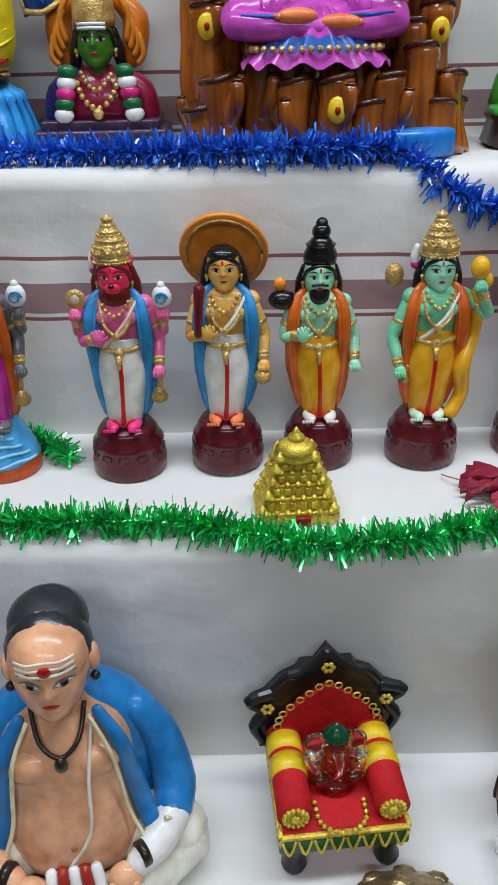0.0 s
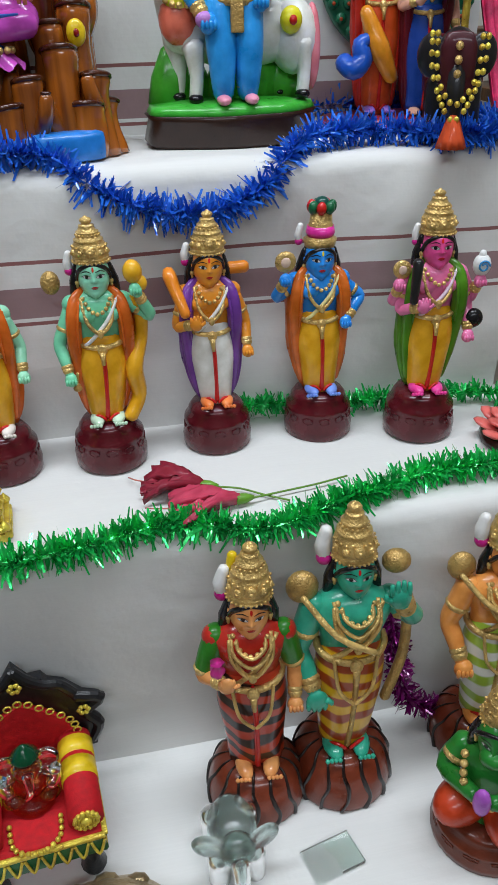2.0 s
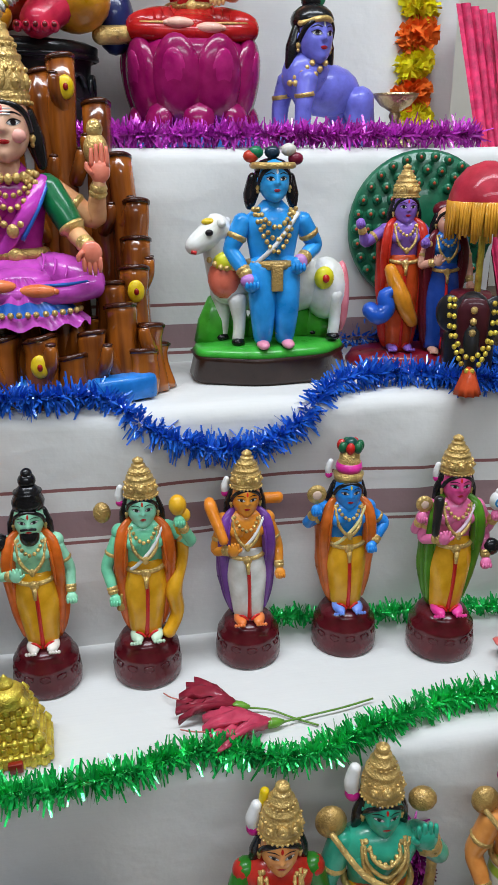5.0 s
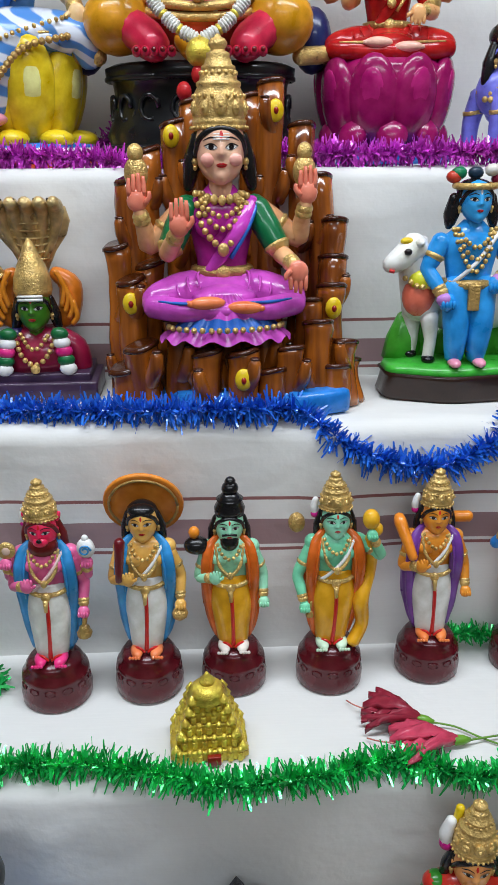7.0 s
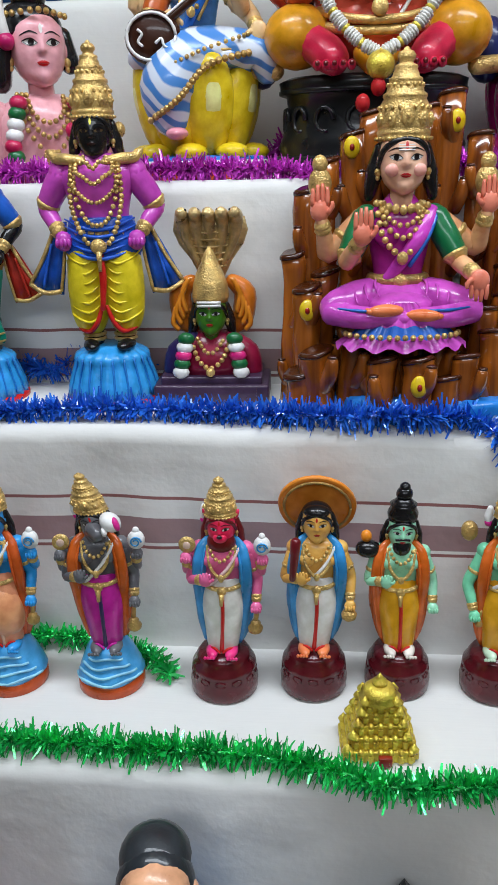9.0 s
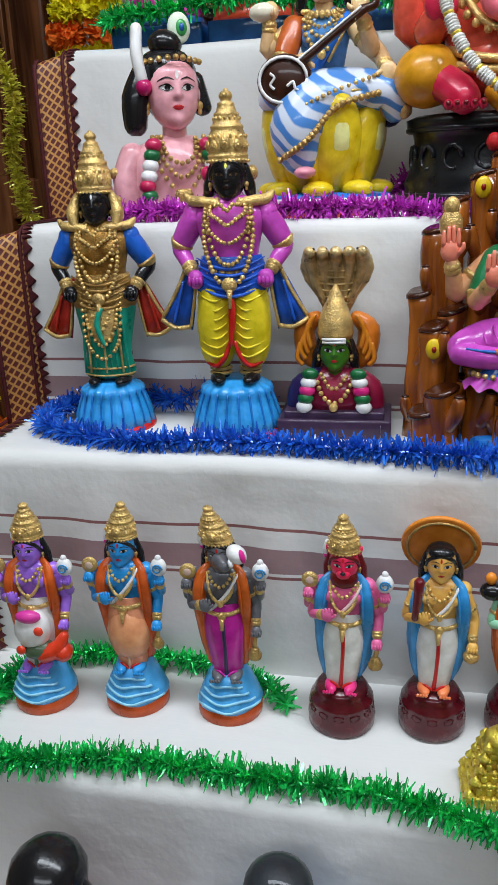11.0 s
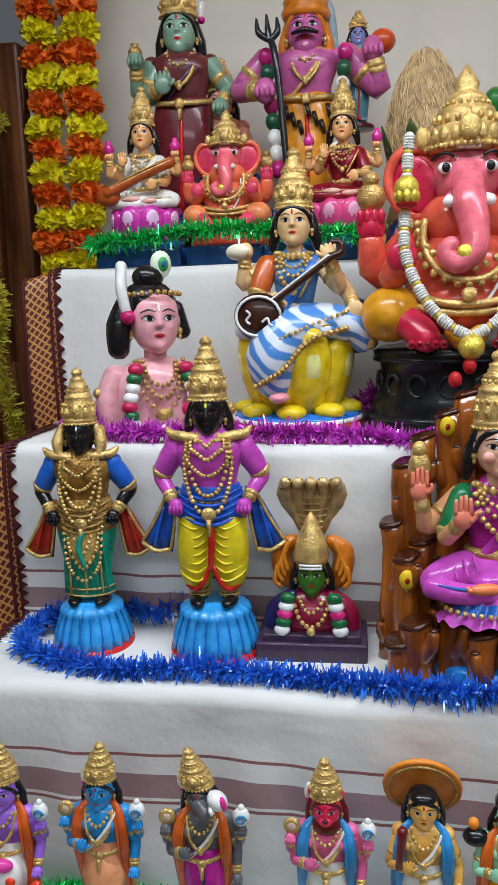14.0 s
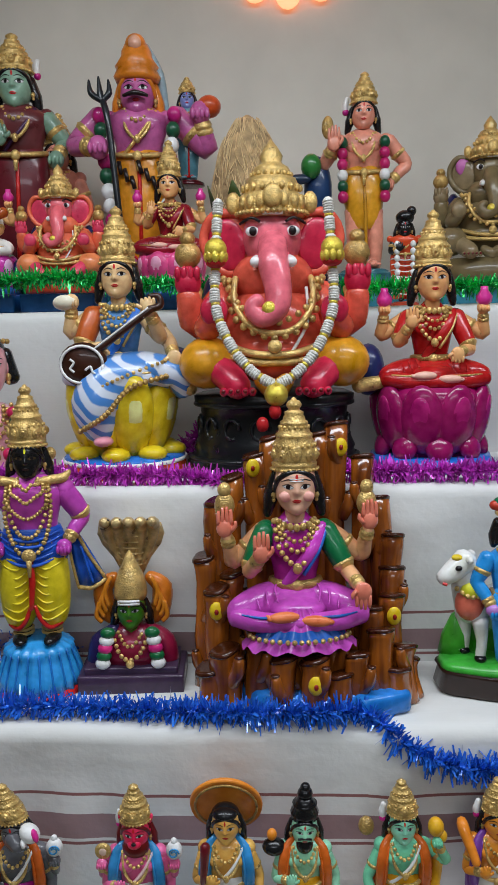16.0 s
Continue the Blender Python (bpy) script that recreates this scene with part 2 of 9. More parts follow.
    def loft(self, secs, mat, n=40, k=3, groove=0.0):
        """A body through oval sections (z, rx, ry, cx, cy, fold depth), with vertical folds and a hollow down its front."""
        rg = []
        for j, (z, rx, ry, cx, cy, amp) in enumerate(catmull(secs, k)):
            ring = []
            for i in range(n):
                a = 2 * math.pi * i / n
                f = 1 + amp * (math.cos(7 * a + 0.8 * math.sin(3 * z * 9)) + 0.6 * math.cos(12 * a + 1.3)) - groove * math.exp(-(((a - 1.5 * math.pi) / 0.22) ** 2))
                ring.append((cx + rx * f * math.cos(a), cy + ry * f * math.sin(a), z))
            rg.append(ring)
        self.rings(rg, mat)

    def beads(self, pts, r, mat, gap=1.9):
        p = catmull(pts, 8)
        last = None
        for q in p:
            if last is None or np.linalg.norm(q - last) > gap * r:
                self.ball(q, r, mat, n=7, k=5)
                last = q

    def box(self, c, s, mat, rot=None, bev=0.12):
        """A block with chamfered edges."""
        bm = bmesh.new()
        bmesh.ops.create_cube(bm, size=1)
        bmesh.ops.scale(bm, vec=s, verts=bm.verts)
        bmesh.ops.bevel(bm, geom=bm.edges[:], offset=bev * min(s), segments=2, affect="EDGES", profile=0.6)
        if rot:
            bmesh.ops.rotate(bm, cent=(0, 0, 0), matrix=Euler([radians(a) for a in rot]).to_matrix(), verts=bm.verts)
        bmesh.ops.translate(bm, vec=c, verts=bm.verts)
        bm.verts.index_update()
        self.raw([q.co[:] for q in bm.verts], [tuple(x.index for x in q.verts) for q in bm.faces], mat)
        bm.free()

    def mesh(self, name, smooth=True, scale=1.0):
        me = bpy.data.meshes.new(name)
        me.from_pydata([tuple(a * scale for a in q) for q in self.v], [], self.f)
        for m in self.mats:
            me.materials.append(m)
        me.polygons.foreach_set("material_index", self.m)
        me.polygons.foreach_set("use_smooth", [smooth] * len(self.f))
        me.update()
        return me

    def thing(self, name, label, category, at, turn=0.0, scale=1.0, group="", kind="", smooth=True, lean=0.0):
        ob = new(name, self.mesh(name, smooth, scale))
        ob.matrix_world = pose(*at, lean, 0, turn)
        return tagged(ob, label, category, group, kind)


def part(name, clay, parent, label="", smooth=True):
    ob = new(name, clay.mesh(name, smooth))
    ob.parent = parent
    if label:
        ob["label"] = label
    return ob


def empty(name, label, category, at, turn=0.0, group="", kind=""):
    ob = new(name)
    ob.matrix_world = pose(*at, 0, 0, turn)
    return tagged(ob, label, category, group, kind)


# ---- the room ----
def slab(name, x0, x1, y0, y1, z0, z1, mat, label):
    c = Clay()
    c.box(((x0 + x1) / 2, (y0 + y1) / 2, (z0 + z1) / 2), (x1 - x0, y1 - y0, z1 - z0), mat, bev=0.01)
    return c.thing(name, label, name.split("_")[0], (0, 0, 0), kind="structure", smooth=False)


# Unseen ceiling and outer walls close the room; walls and floor darkened against bounce.
slab("floor", -3, 3, -3, 1.9, -0.1, 0, DIMFLOOR, "polished stone floor, darkened to cut bounced light")
slab("ceiling", -3, 3, -3, 1.9, 2.8, 2.9, PLASTER, "plain white plaster ceiling")
slab("wall_north", -0.66, 3, 1.78, 1.9, 0, 2.8, PLASTER, "plain off-white plaster wall behind the display")
slab("wall_south", -3, 3, -3.1, -3.0, 0, 2.8, DIMWALL, "unseen plain beige plaster wall, darkened to cut bounced light")
slab("wall_west", -3.1, -3, -3, 1.9, 0, 2.8, DIMWALL, "unseen plain beige plaster wall, darkened to cut bounced light")
slab("wall_east", 3, 3.1, -3, 1.9, 0, 2.8, DIMWALL, "unseen plain beige plaster wall, darkened to cut bounced light")

STEP = {1: (0.30, 0.62), 2: (0.625, 0.885), 3: (0.845, 1.170), 4: (1.040, 1.431), 5: (1.31, 1.685)}
LEFT = {1: -0.5, 2: -0.44, 3: -0.40, 4: -0.395, 5: -0.425}
RIGHT = {1: 1.05, 2: 0.93, 3: 0.835, 4: 0.86, 5: 0.9}


def tread(i, x, y):
    """Height of the cloth on step i, with its soft sag and ripples."""
    return STEP[i][1] + 0.0035 * noise.noise((x * 7, y * 9, i * 3.1)) - 0.001


def step_cloth(i):
    y0, z = STEP[i]
    zlow = STEP[i - 1][1] if i > 1 else 0.0
    yb = STEP[i + 1][0] + 0.014 if i < 5 else 1.77
    prof = [(0.0, zlow - 0.002), (0.0, zlow + 0.03), (-0.002, zlow + 0.07)]
    prof += [(-0.002, zlow + (z - zlow) * k / 12) for k in range(4, 11)]
    r = 0.02
    prof += [(r - r * math.cos(a), z - r + r * math.sin(a)) for a in (0.0, 0.3, 0.6, 0.9, 1.2, 1.57)]
    prof += [((yb - y0) * k / 6, z) for k in range(1, 7)]
    n = 110
    xs = [LEFT[i] - 0.048 + 0.008 * k for k in range(6)] + [LEFT[i] + (RIGHT[i] - LEFT[i]) * k / n for k in range(n + 1)]
    v, uv = [], []
    length = [0.0]
    for a, b in zip(prof, prof[1:]):
        length.append(length[-1] + math.hypot(b[0] - a[0], b[1] - a[1]))
    for x in xs:
        for j, (dy, zz) in enumerate(prof):
            y = y0 + dy
            h = 1.0 if j < 10 else 0.4
            w = noise.noise((x * 5, zz * 4, i * 5.3)) * 0.012 + noise.noise((x * 18, zz * 4, i * 2.7)) * 0.007
            if j < 16:
                y += w * h * min(1, j / 2)
            if j >= 15:
                zz = tread(i, x, y)
            elif j > 9:
                zz += 0.003 * noise.noise((x * 7, 0, i * 3.1))
            if x < LEFT[i]:
                y -= (LEFT[i] - x) * 0.5 if j < 16 else 0
                zz -= (LEFT[i] - x) * 0.35
            v.append((x, y, zz))
            uv.append((x, length[j] + {3: 0.0, 4: 0.125}.get(i, 0.5)))
    k = len(prof)
    f, mi = [], []
    for a in range(len(xs) - 1):
        for b in range(k - 1):
            f.append((a * k + b, (a + 1) * k + b, (a + 1) * k + b + 1, a * k + b + 1))
            mi.append(1 if xs[a] < LEFT[i] - 0.001 else 0)
    me = bpy.data.meshes.new("step_cloth")
    me.from_pydata(v, [], f)
    me.materials.append(COTTON)
    me.materials.append(ZARI)
    me.polygons.foreach_set("material_index", mi)
    me.polygons.foreach_set("use_smooth", [True] * len(f))
    layer = me.uv_layers.new(name="UVMap")
    for p in me.polygons:
        for li, vi in zip(p.loop_indices, p.vertices):
            layer.data[li].uv = uv[vi]
    ob = new("step_cloth", me)
    tagged(ob, "white cotton cloth with thin maroon stripes draped over a display step", "cloth", "step cloths")
    # woven edge band: dark lines and a row of points
    c = Clay()
    for j in range(0, k - 1):
        a, b = prof[j], prof[j + 1]
        seg = max(1, int(math.hypot(b[0] - a[0], b[1] - a[1]) / 0.012))
        for s in range(seg):
            t0, t1 = s / seg, (s + 1) / seg
            p = [(y0 + a[0] + (b[0] - a[0]) * t, a[1] + (b[1] - a[1]) * t) for t in (t0, (t0 + t1) / 2, t1)]
            d = 0.0045
            off = [(x[0] - d, x[1] + d) for x in p]
            xl = LEFT[i]
            w0 = noise.noise((xl * 5, p[1][1] * 4, i * 5.3)) * 0.010
            q = [(xl - 0.004, off[0][0] + w0, off[0][1]), (xl + 0.009, off[1][0] + w0, off[1][1]), (xl - 0.004, off[2][0] + w0, off[2][1])]
            back = [(u[0], u[1] + 0.003, u[2] - 0.003) for u in q]
            c.raw(q + back, [(0, 1, 2), (5, 4, 3), (0, 3, 4, 1), (1, 4, 5, 2)], ZMAROON)
    part("zigzag_edge", c, ob, "maroon zigzag edge", smooth=False)
    for x0, w in ((LEFT[i] - 0.049, 0.004), (LEFT[i] - 0.009, 0.003)):
        c = Clay()
        pts = [(x0, y0 + dy - 0.5 * (LEFT[i] - x0) - 0.003 if j < 16 else y0 + dy, (zz if j < 15 else z) - 0.35 * (LEFT[i] - x0) + (0.003 if j > 10 else 0)) for j, (dy, zz) in enumerate(prof)]
        c.tube(pts, w, ZMAROON, n=6, k=2, flat=0.5)
        part("border_stripe", c, ob, "maroon border stripe")
    return ob


for i in range(1, 6):
    step_cloth(i)


# ---- dark wooden door at the side ----
def door_with_louvres():
    ob = empty("door_1", "dark polished wooden door with louvred panels, closed", "door", (0, 0, 0), kind="structure")
    c = Clay()
    c.box((-1.03, 1.83, 1.1), (0.74, 0.05, 2.2), DOORWOOD, bev=0.05)
    part("door_panel", c, ob, smooth=False)
    for x in (-1.38, -1.16, -0.95, -0.83, -0.70):
        c = Clay()
        c.box((x, 1.79, 1.1), (0.055, 0.05, 2.2), DOORWOOD, bev=0.15)
        part("stile", c, ob, smooth=False)
    for z in (0.1, 0.75, 1.45, 2.1):
        c = Clay()
        c.box((-1.03, 1.795, z), (0.72, 0.04, 0.09), DOORWOOD, bev=0.15)
        part("rail", c, ob, smooth=False)
    for k in range(9):
        c = Clay()
        c.box((-0.9 + 0.018 * k, 1.785, 1.75), (0.010, 0.03, 0.6), DOORWOOD, bev=0.2)
        part("slat", c, ob, smooth=False)
    return ob


door_with_louvres()
slab("wall_west_return", -3, -1.4, 1.78, 1.9, 0, 2.8, PLASTER, "plain off-white plaster wall beside the door")


# ---- figures ----
def crown(c, at, r, h, mat=None, n=22):
    """A tapering moulded crown: beaded band, relief of rosettes, stacked rings and a pot finial."""
    mat = mat or G
    p = [(0.90, 0), (0.98, 0.015), (1.0, 0.045), (0.94, 0.06), (0.97, 0.075), (0.98, 0.11), (0.92, 0.125), (0.95, 0.15), (0.96, 0.22), (0.93, 0.31), (0.86, 0.40), (0.76, 0.455), (0.80, 0.475), (0.79, 0.505), (0.67, 0.53),
         (0.65, 0.575), (0.58, 0.625), (0.61, 0.645), (0.60, 0.67), (0.48, 0.69), (0.46, 0.73), (0.40, 0.765), (0.42, 0.785), (0.40, 0.805), (0.26, 0.825), (0.24, 0.845), (0.32, 0.875), (0.33, 0.91), (0.24, 0.95), (0.12, 0.965), (0.1, 0.985), (0.02, 1)]
    c.lathe([(a * r, b * h) for a, b in p], mat, at, 1, 0.97, n)
    for k in range(15):
        a = math.pi * (1.0 + k / 14)
        c.ball((at[0] + 1.0 * r * math.cos(a), at[1] + 0.97 * r * math.sin(a), at[2] + 0.03 * h), r * 0.075, mat, n=6, k=4)
    for k in range(5):
        a = math.pi * (1.1 + 0.8 * k / 4)
        q = (at[0] + 0.94 * r * math.cos(a), at[1] + 0.91 * r * math.sin(a), at[2] + (0.235 + 0.03 * (k == 2)) * h)
        big = 1.35 if k == 2 else 1.0
        c.ball(q, (r * 0.19 * big, r * 0.12, h * 0.085 * big), mat, rot=(0, 0, math.degrees(a) + 90), n=10, k=6)
        c.ball((q[0] + 0.1 * r * math.cos(a), q[1] + 0.1 * r * math.sin(a), q[2]), r * 0.075 * big, mat, n=7, k=5)
    for z, rr, m in ((0.36, 0.9, 11), (0.60, 0.62, 9)):
        for k in range(m):
            a = math.pi * (1.0 + k / (m - 1))
            c.ball((at[0] + rr * r * math.cos(a), at[1] + rr * r * math.sin(a), at[2] + z * h), (r * 0.08, r * 0.06, h * 0.03), mat, n=6, k=4)


def head(c, at, r, skin, hair=None, lips=None, tilak=None, earrings=True, locks=True, brow=None, gaze=0.0, jaw=1.0, eyew=None, iris=None):
    """A modelled head with a nose, lips, chin and eye hollows; the features are paint laid on its surface."""
    x0, y0, z0 = at
    hair = hair or BLACK
    zk = (-1.12, -1.06, -0.95, -0.75, -0.45, -0.1, 0.3, 0.65, 0.9, 1.05, 1.12)
    wk = (0.14, 0.30, 0.48 * jaw, 0.66 * jaw, 0.80 * jaw, 0.86, 0.87, 0.80, 0.60, 0.34, 0.08)
    fk = (0.62, 0.70, 0.76, 0.79, 0.81, 0.84, 0.87, 0.80, 0.60, 0.34, 0.08)
    bk = (-0.35, -0.2, 0.0, 0.3, 0.6, 0.8, 0.88, 0.82, 0.62, 0.34, 0.08)

    def bumps(x, z):
        nose = min(1.0, max(0.0, (0.34 - z) / 0.46)) if z > -0.13 else max(0.0, 1 - (-0.13 - z) / 0.11)
        e = 0.20 * nose * math.exp(-(x / (0.075 + 0.06 * nose)) ** 2)
        e += 0.05 * math.exp(-(x / 0.2) ** 2 - ((z + 0.45) / 0.10) ** 2) + 0.06 * math.exp(-(x / 0.2) ** 2 - ((z + 0.84) / 0.15) ** 2)
        e -= 0.055 * math.exp(-((abs(x) - 0.36) / 0.2) ** 2 - ((z - 0.13) / 0.13) ** 2)
        e += 0.035 * math.exp(-((abs(x) - 0.45) / 0.22) ** 2 - ((z + 0.26) / 0.2) ** 2)
        return e

    def skin_at(x, z, off=0.012):
        w = float(np.interp(z, zk, wk))
        f = float(np.interp(z, zk, fk))
        return (x0 + x * r, y0 - r * (f * math.sqrt(max(0.02, 1 - (x / w) ** 2)) + bumps(x, z) + off), z0 + z * r)

    angles = list(np.linspace(-math.pi / 2 - 1.0, -math.pi / 2 + 1.0, 23)) + list(np.linspace(-math.pi / 2 + 1.0, 1.5 * math.pi - 1.0, 13))[1:-1]
    rg = []
    for z in list(np.linspace(-1.12, -0.9, 4)) + list(np.linspace(-0.82, 0.4, 18)) + list(np.linspace(0.52, 1.12, 7)):
        w, f, b = (float(np.interp(z, zk, k)) for k in (wk, fk, bk))
        ring = []
        for a in angles:
            x, s = w * math.cos(a), math.sin(a)
            y = f * s - bumps(x, z) if s < 0 else b * s
            ring.append((x0 + x * r, y0 + y * r, z0 + z * r))
        rg.append(ring)
    c.rings(rg, skin)

    def patch(poly, mat, off=0.012):
        mx, mz = sum(p[0] for p in poly) / len(poly), sum(p[1] for p in poly) / len(poly)
        n = len(poly)
        v = [skin_at(mx + (px - mx) * k, mz + (pz - mz) * k, off) for k in (0.02, 0.5, 1.0) for px, pz in poly]
        f = [(q * n + i, q * n + (i + 1) % n, (q + 1) * n + (i + 1) % n, (q + 1) * n + i) for q in range(2) for i in range(n)]
        c.raw(v, f, mat)

    def stroke(line, w, mat, off=0.016):
        p = catmull([(a, b, 0) for a, b in line], 4)
        n = len(p)
        v = []
        for i, q in enumerate(p):
            k = w * (0.45 + 0.55 * math.sin(math.pi * i / (n - 1)))
            v += [skin_at(q[0], q[1] - k, off), skin_at(q[0], q[1] + k, off)]
        c.raw(v, [(2 * i, 2 * i + 2, 2 * i + 3, 2 * i + 1) for i in range(n - 1)], mat)

    for s in (-1, 1):
        ex, ez = s * 0.35, 0.13
        tt = np.linspace(0, 2 * math.pi, 18, endpoint=False)
        patch([(ex + 0.22 * math.cos(t), ez + 0.10 * math.copysign(abs(math.sin(t)) ** 1.25, math.sin(t)) + 0.02 * s * math.cos(t)) for t in tt], eyew or EYEW)
        patch([(ex + gaze * 0.05 + 0.095 * math.cos(t), ez + 0.004 + 0.092 * math.sin(t)) for t in tt[::2]], iris or DARK, 0.02)
        stroke([(ex - s * 0.22, ez - 0.03), (ex - s * 0.1, ez + 0.075), (ex + s * 0.05, ez + 0.1), (ex + s * 0.25, ez + 0.03)], 0.026, DARK, 0.026)
        stroke([(ex - s * 0.2, ez - 0.03), (ex, ez - 0.09), (ex + s * 0.22, ez + 0.02)], 0.010, DARK, 0.022)
        stroke([(ex - s * 0.24, ez + 0.23), (ex, ez + 0.31), (ex + s * 0.28, ez + 0.2)], 0.026, brow or DARK)
        c.ball((x0 + s * r * 0.86, y0 + r * 0.05, z0 - r * 0.02), (r * 0.09, r * 0.17, r * 0.25), skin, n=9, k=6)
        if earrings:
            c.ball((x0 + s * r * 0.9, y0 - r * 0.02, z0 - r * 0.36), (r * 0.12, r * 0.12, r * 0.15), G, n=8, k=6)
            c.ball((x0 + s * r * 0.9, y0 - r * 0.02, z0 - r * 0.55), (r * 0.08, r * 0.08, r * 0.10), G, n=8, k=6)
        if locks:
            c.tube([(x0, y0 - r * 0.70, z0 + r * 0.74), (x0 + s * r * 0.42, y0 - r * 0.64, z0 + r * 0.64), (x0 + s * r * 0.74, y0 - r * 0.40, z0 + r * 0.34), (x0 + s * r * 0.87, y0 - r * 0.06, z0 - r * 0.15)], [r * 0.09, r * 0.12, r * 0.13, r * 0.12], hair)
            c.tube([(x0 + s * r * 0.78, y0 + r * 0.25, z0 + r * 0.5), (x0 + s * r * 0.98, y0 + r * 0.33, z0 - r * 0.4), (x0 + s * r * 1.16, y0 + r * 0.36, z0 - r * 1.25)], [r * 0.22, r * 0.34, r * 0.18], hair)
    lp = lips or LIP
    patch([(-0.21, -0.455), (-0.1, -0.40), (-0.03, -0.378), (0.0, -0.39), (0.03, -0.378), (0.1, -0.40), (0.21, -0.455), (0.1, -0.46), (0, -0.465), (-0.1, -0.46)], lp)
    patch([(-0.19, -0.462), (-0.1, -0.47), (0.0, -0.475), (0.1, -0.47), (0.19, -0.462), (0.12, -0.525), (0.0, -0.55), (-0.12, -0.525)], lp)
    c.ball((x0, y0 + r * 0.3, z0 + r * 0.14), (r * 0.98, r * 0.82, r * 1.06), hair, n=18, k=12)
    c.tube([(x0, y0 + r * 0.02, z0 - r * 0.6), (x0, y0 + r * 0.12, z0 - r * 1.7)], r * 0.42, skin)
    if tilak:
        patch([(0.06 * math.cos(t), 0.52 + 0.14 * math.sin(t)) for t in np.linspace(0, 6.283, 10, endpoint=False)], tilak, 0.02)


def hand(c, at, r, skin, fingers=0):
    x, y, z = at
    if not fingers:
        c.ball(at, (r * 0.95, r * 0.75, r * 1.05), skin, n=10, k=7)
        for k in range(4):
            c.ball((x + (k - 1.5) * r * 0.42, y - r * 0.6, z - r * 0.15), (r * 0.24, r * 0.3, r * 0.5), skin, n=7, k=5)
        return
    u = fingers
    c.ball((x, y, z + u * r * 0.25), (r * 0.98, r * 0.42, r * 1.1), skin, n=12, k=8)
    for k in range(4):
        dx = (k - 1.5) * r * 0.46
        ln = (1.75, 2.1, 2.2, 1.9)[k]
        c.tube([(x + dx, y, z + u * r * 0.7), (x + dx * 1.04, y - r * 0.08, z + u * r * (0.7 + ln * 0.5)), (x + dx, y - r * 0.02, z + u * r * (0.55 + ln))], [r * 0.26, r * 0.24, r * 0.16], skin, n=7, k=2)
    s = 1 if x < 0 else -1
    c.tube([(x + s * r * 0.7, y - r * 0.1, z), (x + s * r * 1.2, y - r * 0.2, z + u * r * 0.6), (x + s * r * 1.15, y - r * 0.2, z + u * r * 1.1)], [r * 0.3, r * 0.25, r * 0.16], skin, n=7, k=2)


def arm(c, pts, r, skin, bangle=True, sleeve=None, fingers=0, palm=None):
    a, b = np.array(pts[0], float), np.array(pts[1], float)
    p, q = np.array(pts[-1], float), np.array(pts[-2], float)
    mid = q + (p - q) * 0.45
    c.tube([a, a + (b - a) * 0.5, b, mid, p], [r * 1.2, r * 1.22, r * 1.0, r * 0.95, r * 0.66], skin, n=12)
    hand(c, tuple(p + (p - q) / (np.linalg.norm(p - q) + 1e-9) * r * 0.8), r * 1.08, palm or skin, fingers)

    def cuff(o, d, rad, m):
        d = d / (np.linalg.norm(d) + 1e-9)
        c.tube([o - d * r * 0.25, o, o + d * r * 0.25], [rad, rad * 1.1, rad], m, n=12, k=2)
    if bangle:
        cuff(p + (q - p) * 0.16, p - q, r * 0.84, G)
        cuff(p + (q - p) * 0.16 + (q - p) / (np.linalg.norm(q - p) + 1e-9) * r * 0.55, p - q, r * 0.88, G)
    if sleeve:
        c.tube([a + (a - b) * 0.1, a + (b - a) * 0.4, a + (b - a) * 0.85], [r * 1.4, r * 1.48, r * 1.32], sleeve, n=12)
        cuff(a + (b - a) * 0.86, b - a, r * 1.34, G)
    else:
        cuff(a + (b - a) * 0.55, b - a, r * 1.24, G)


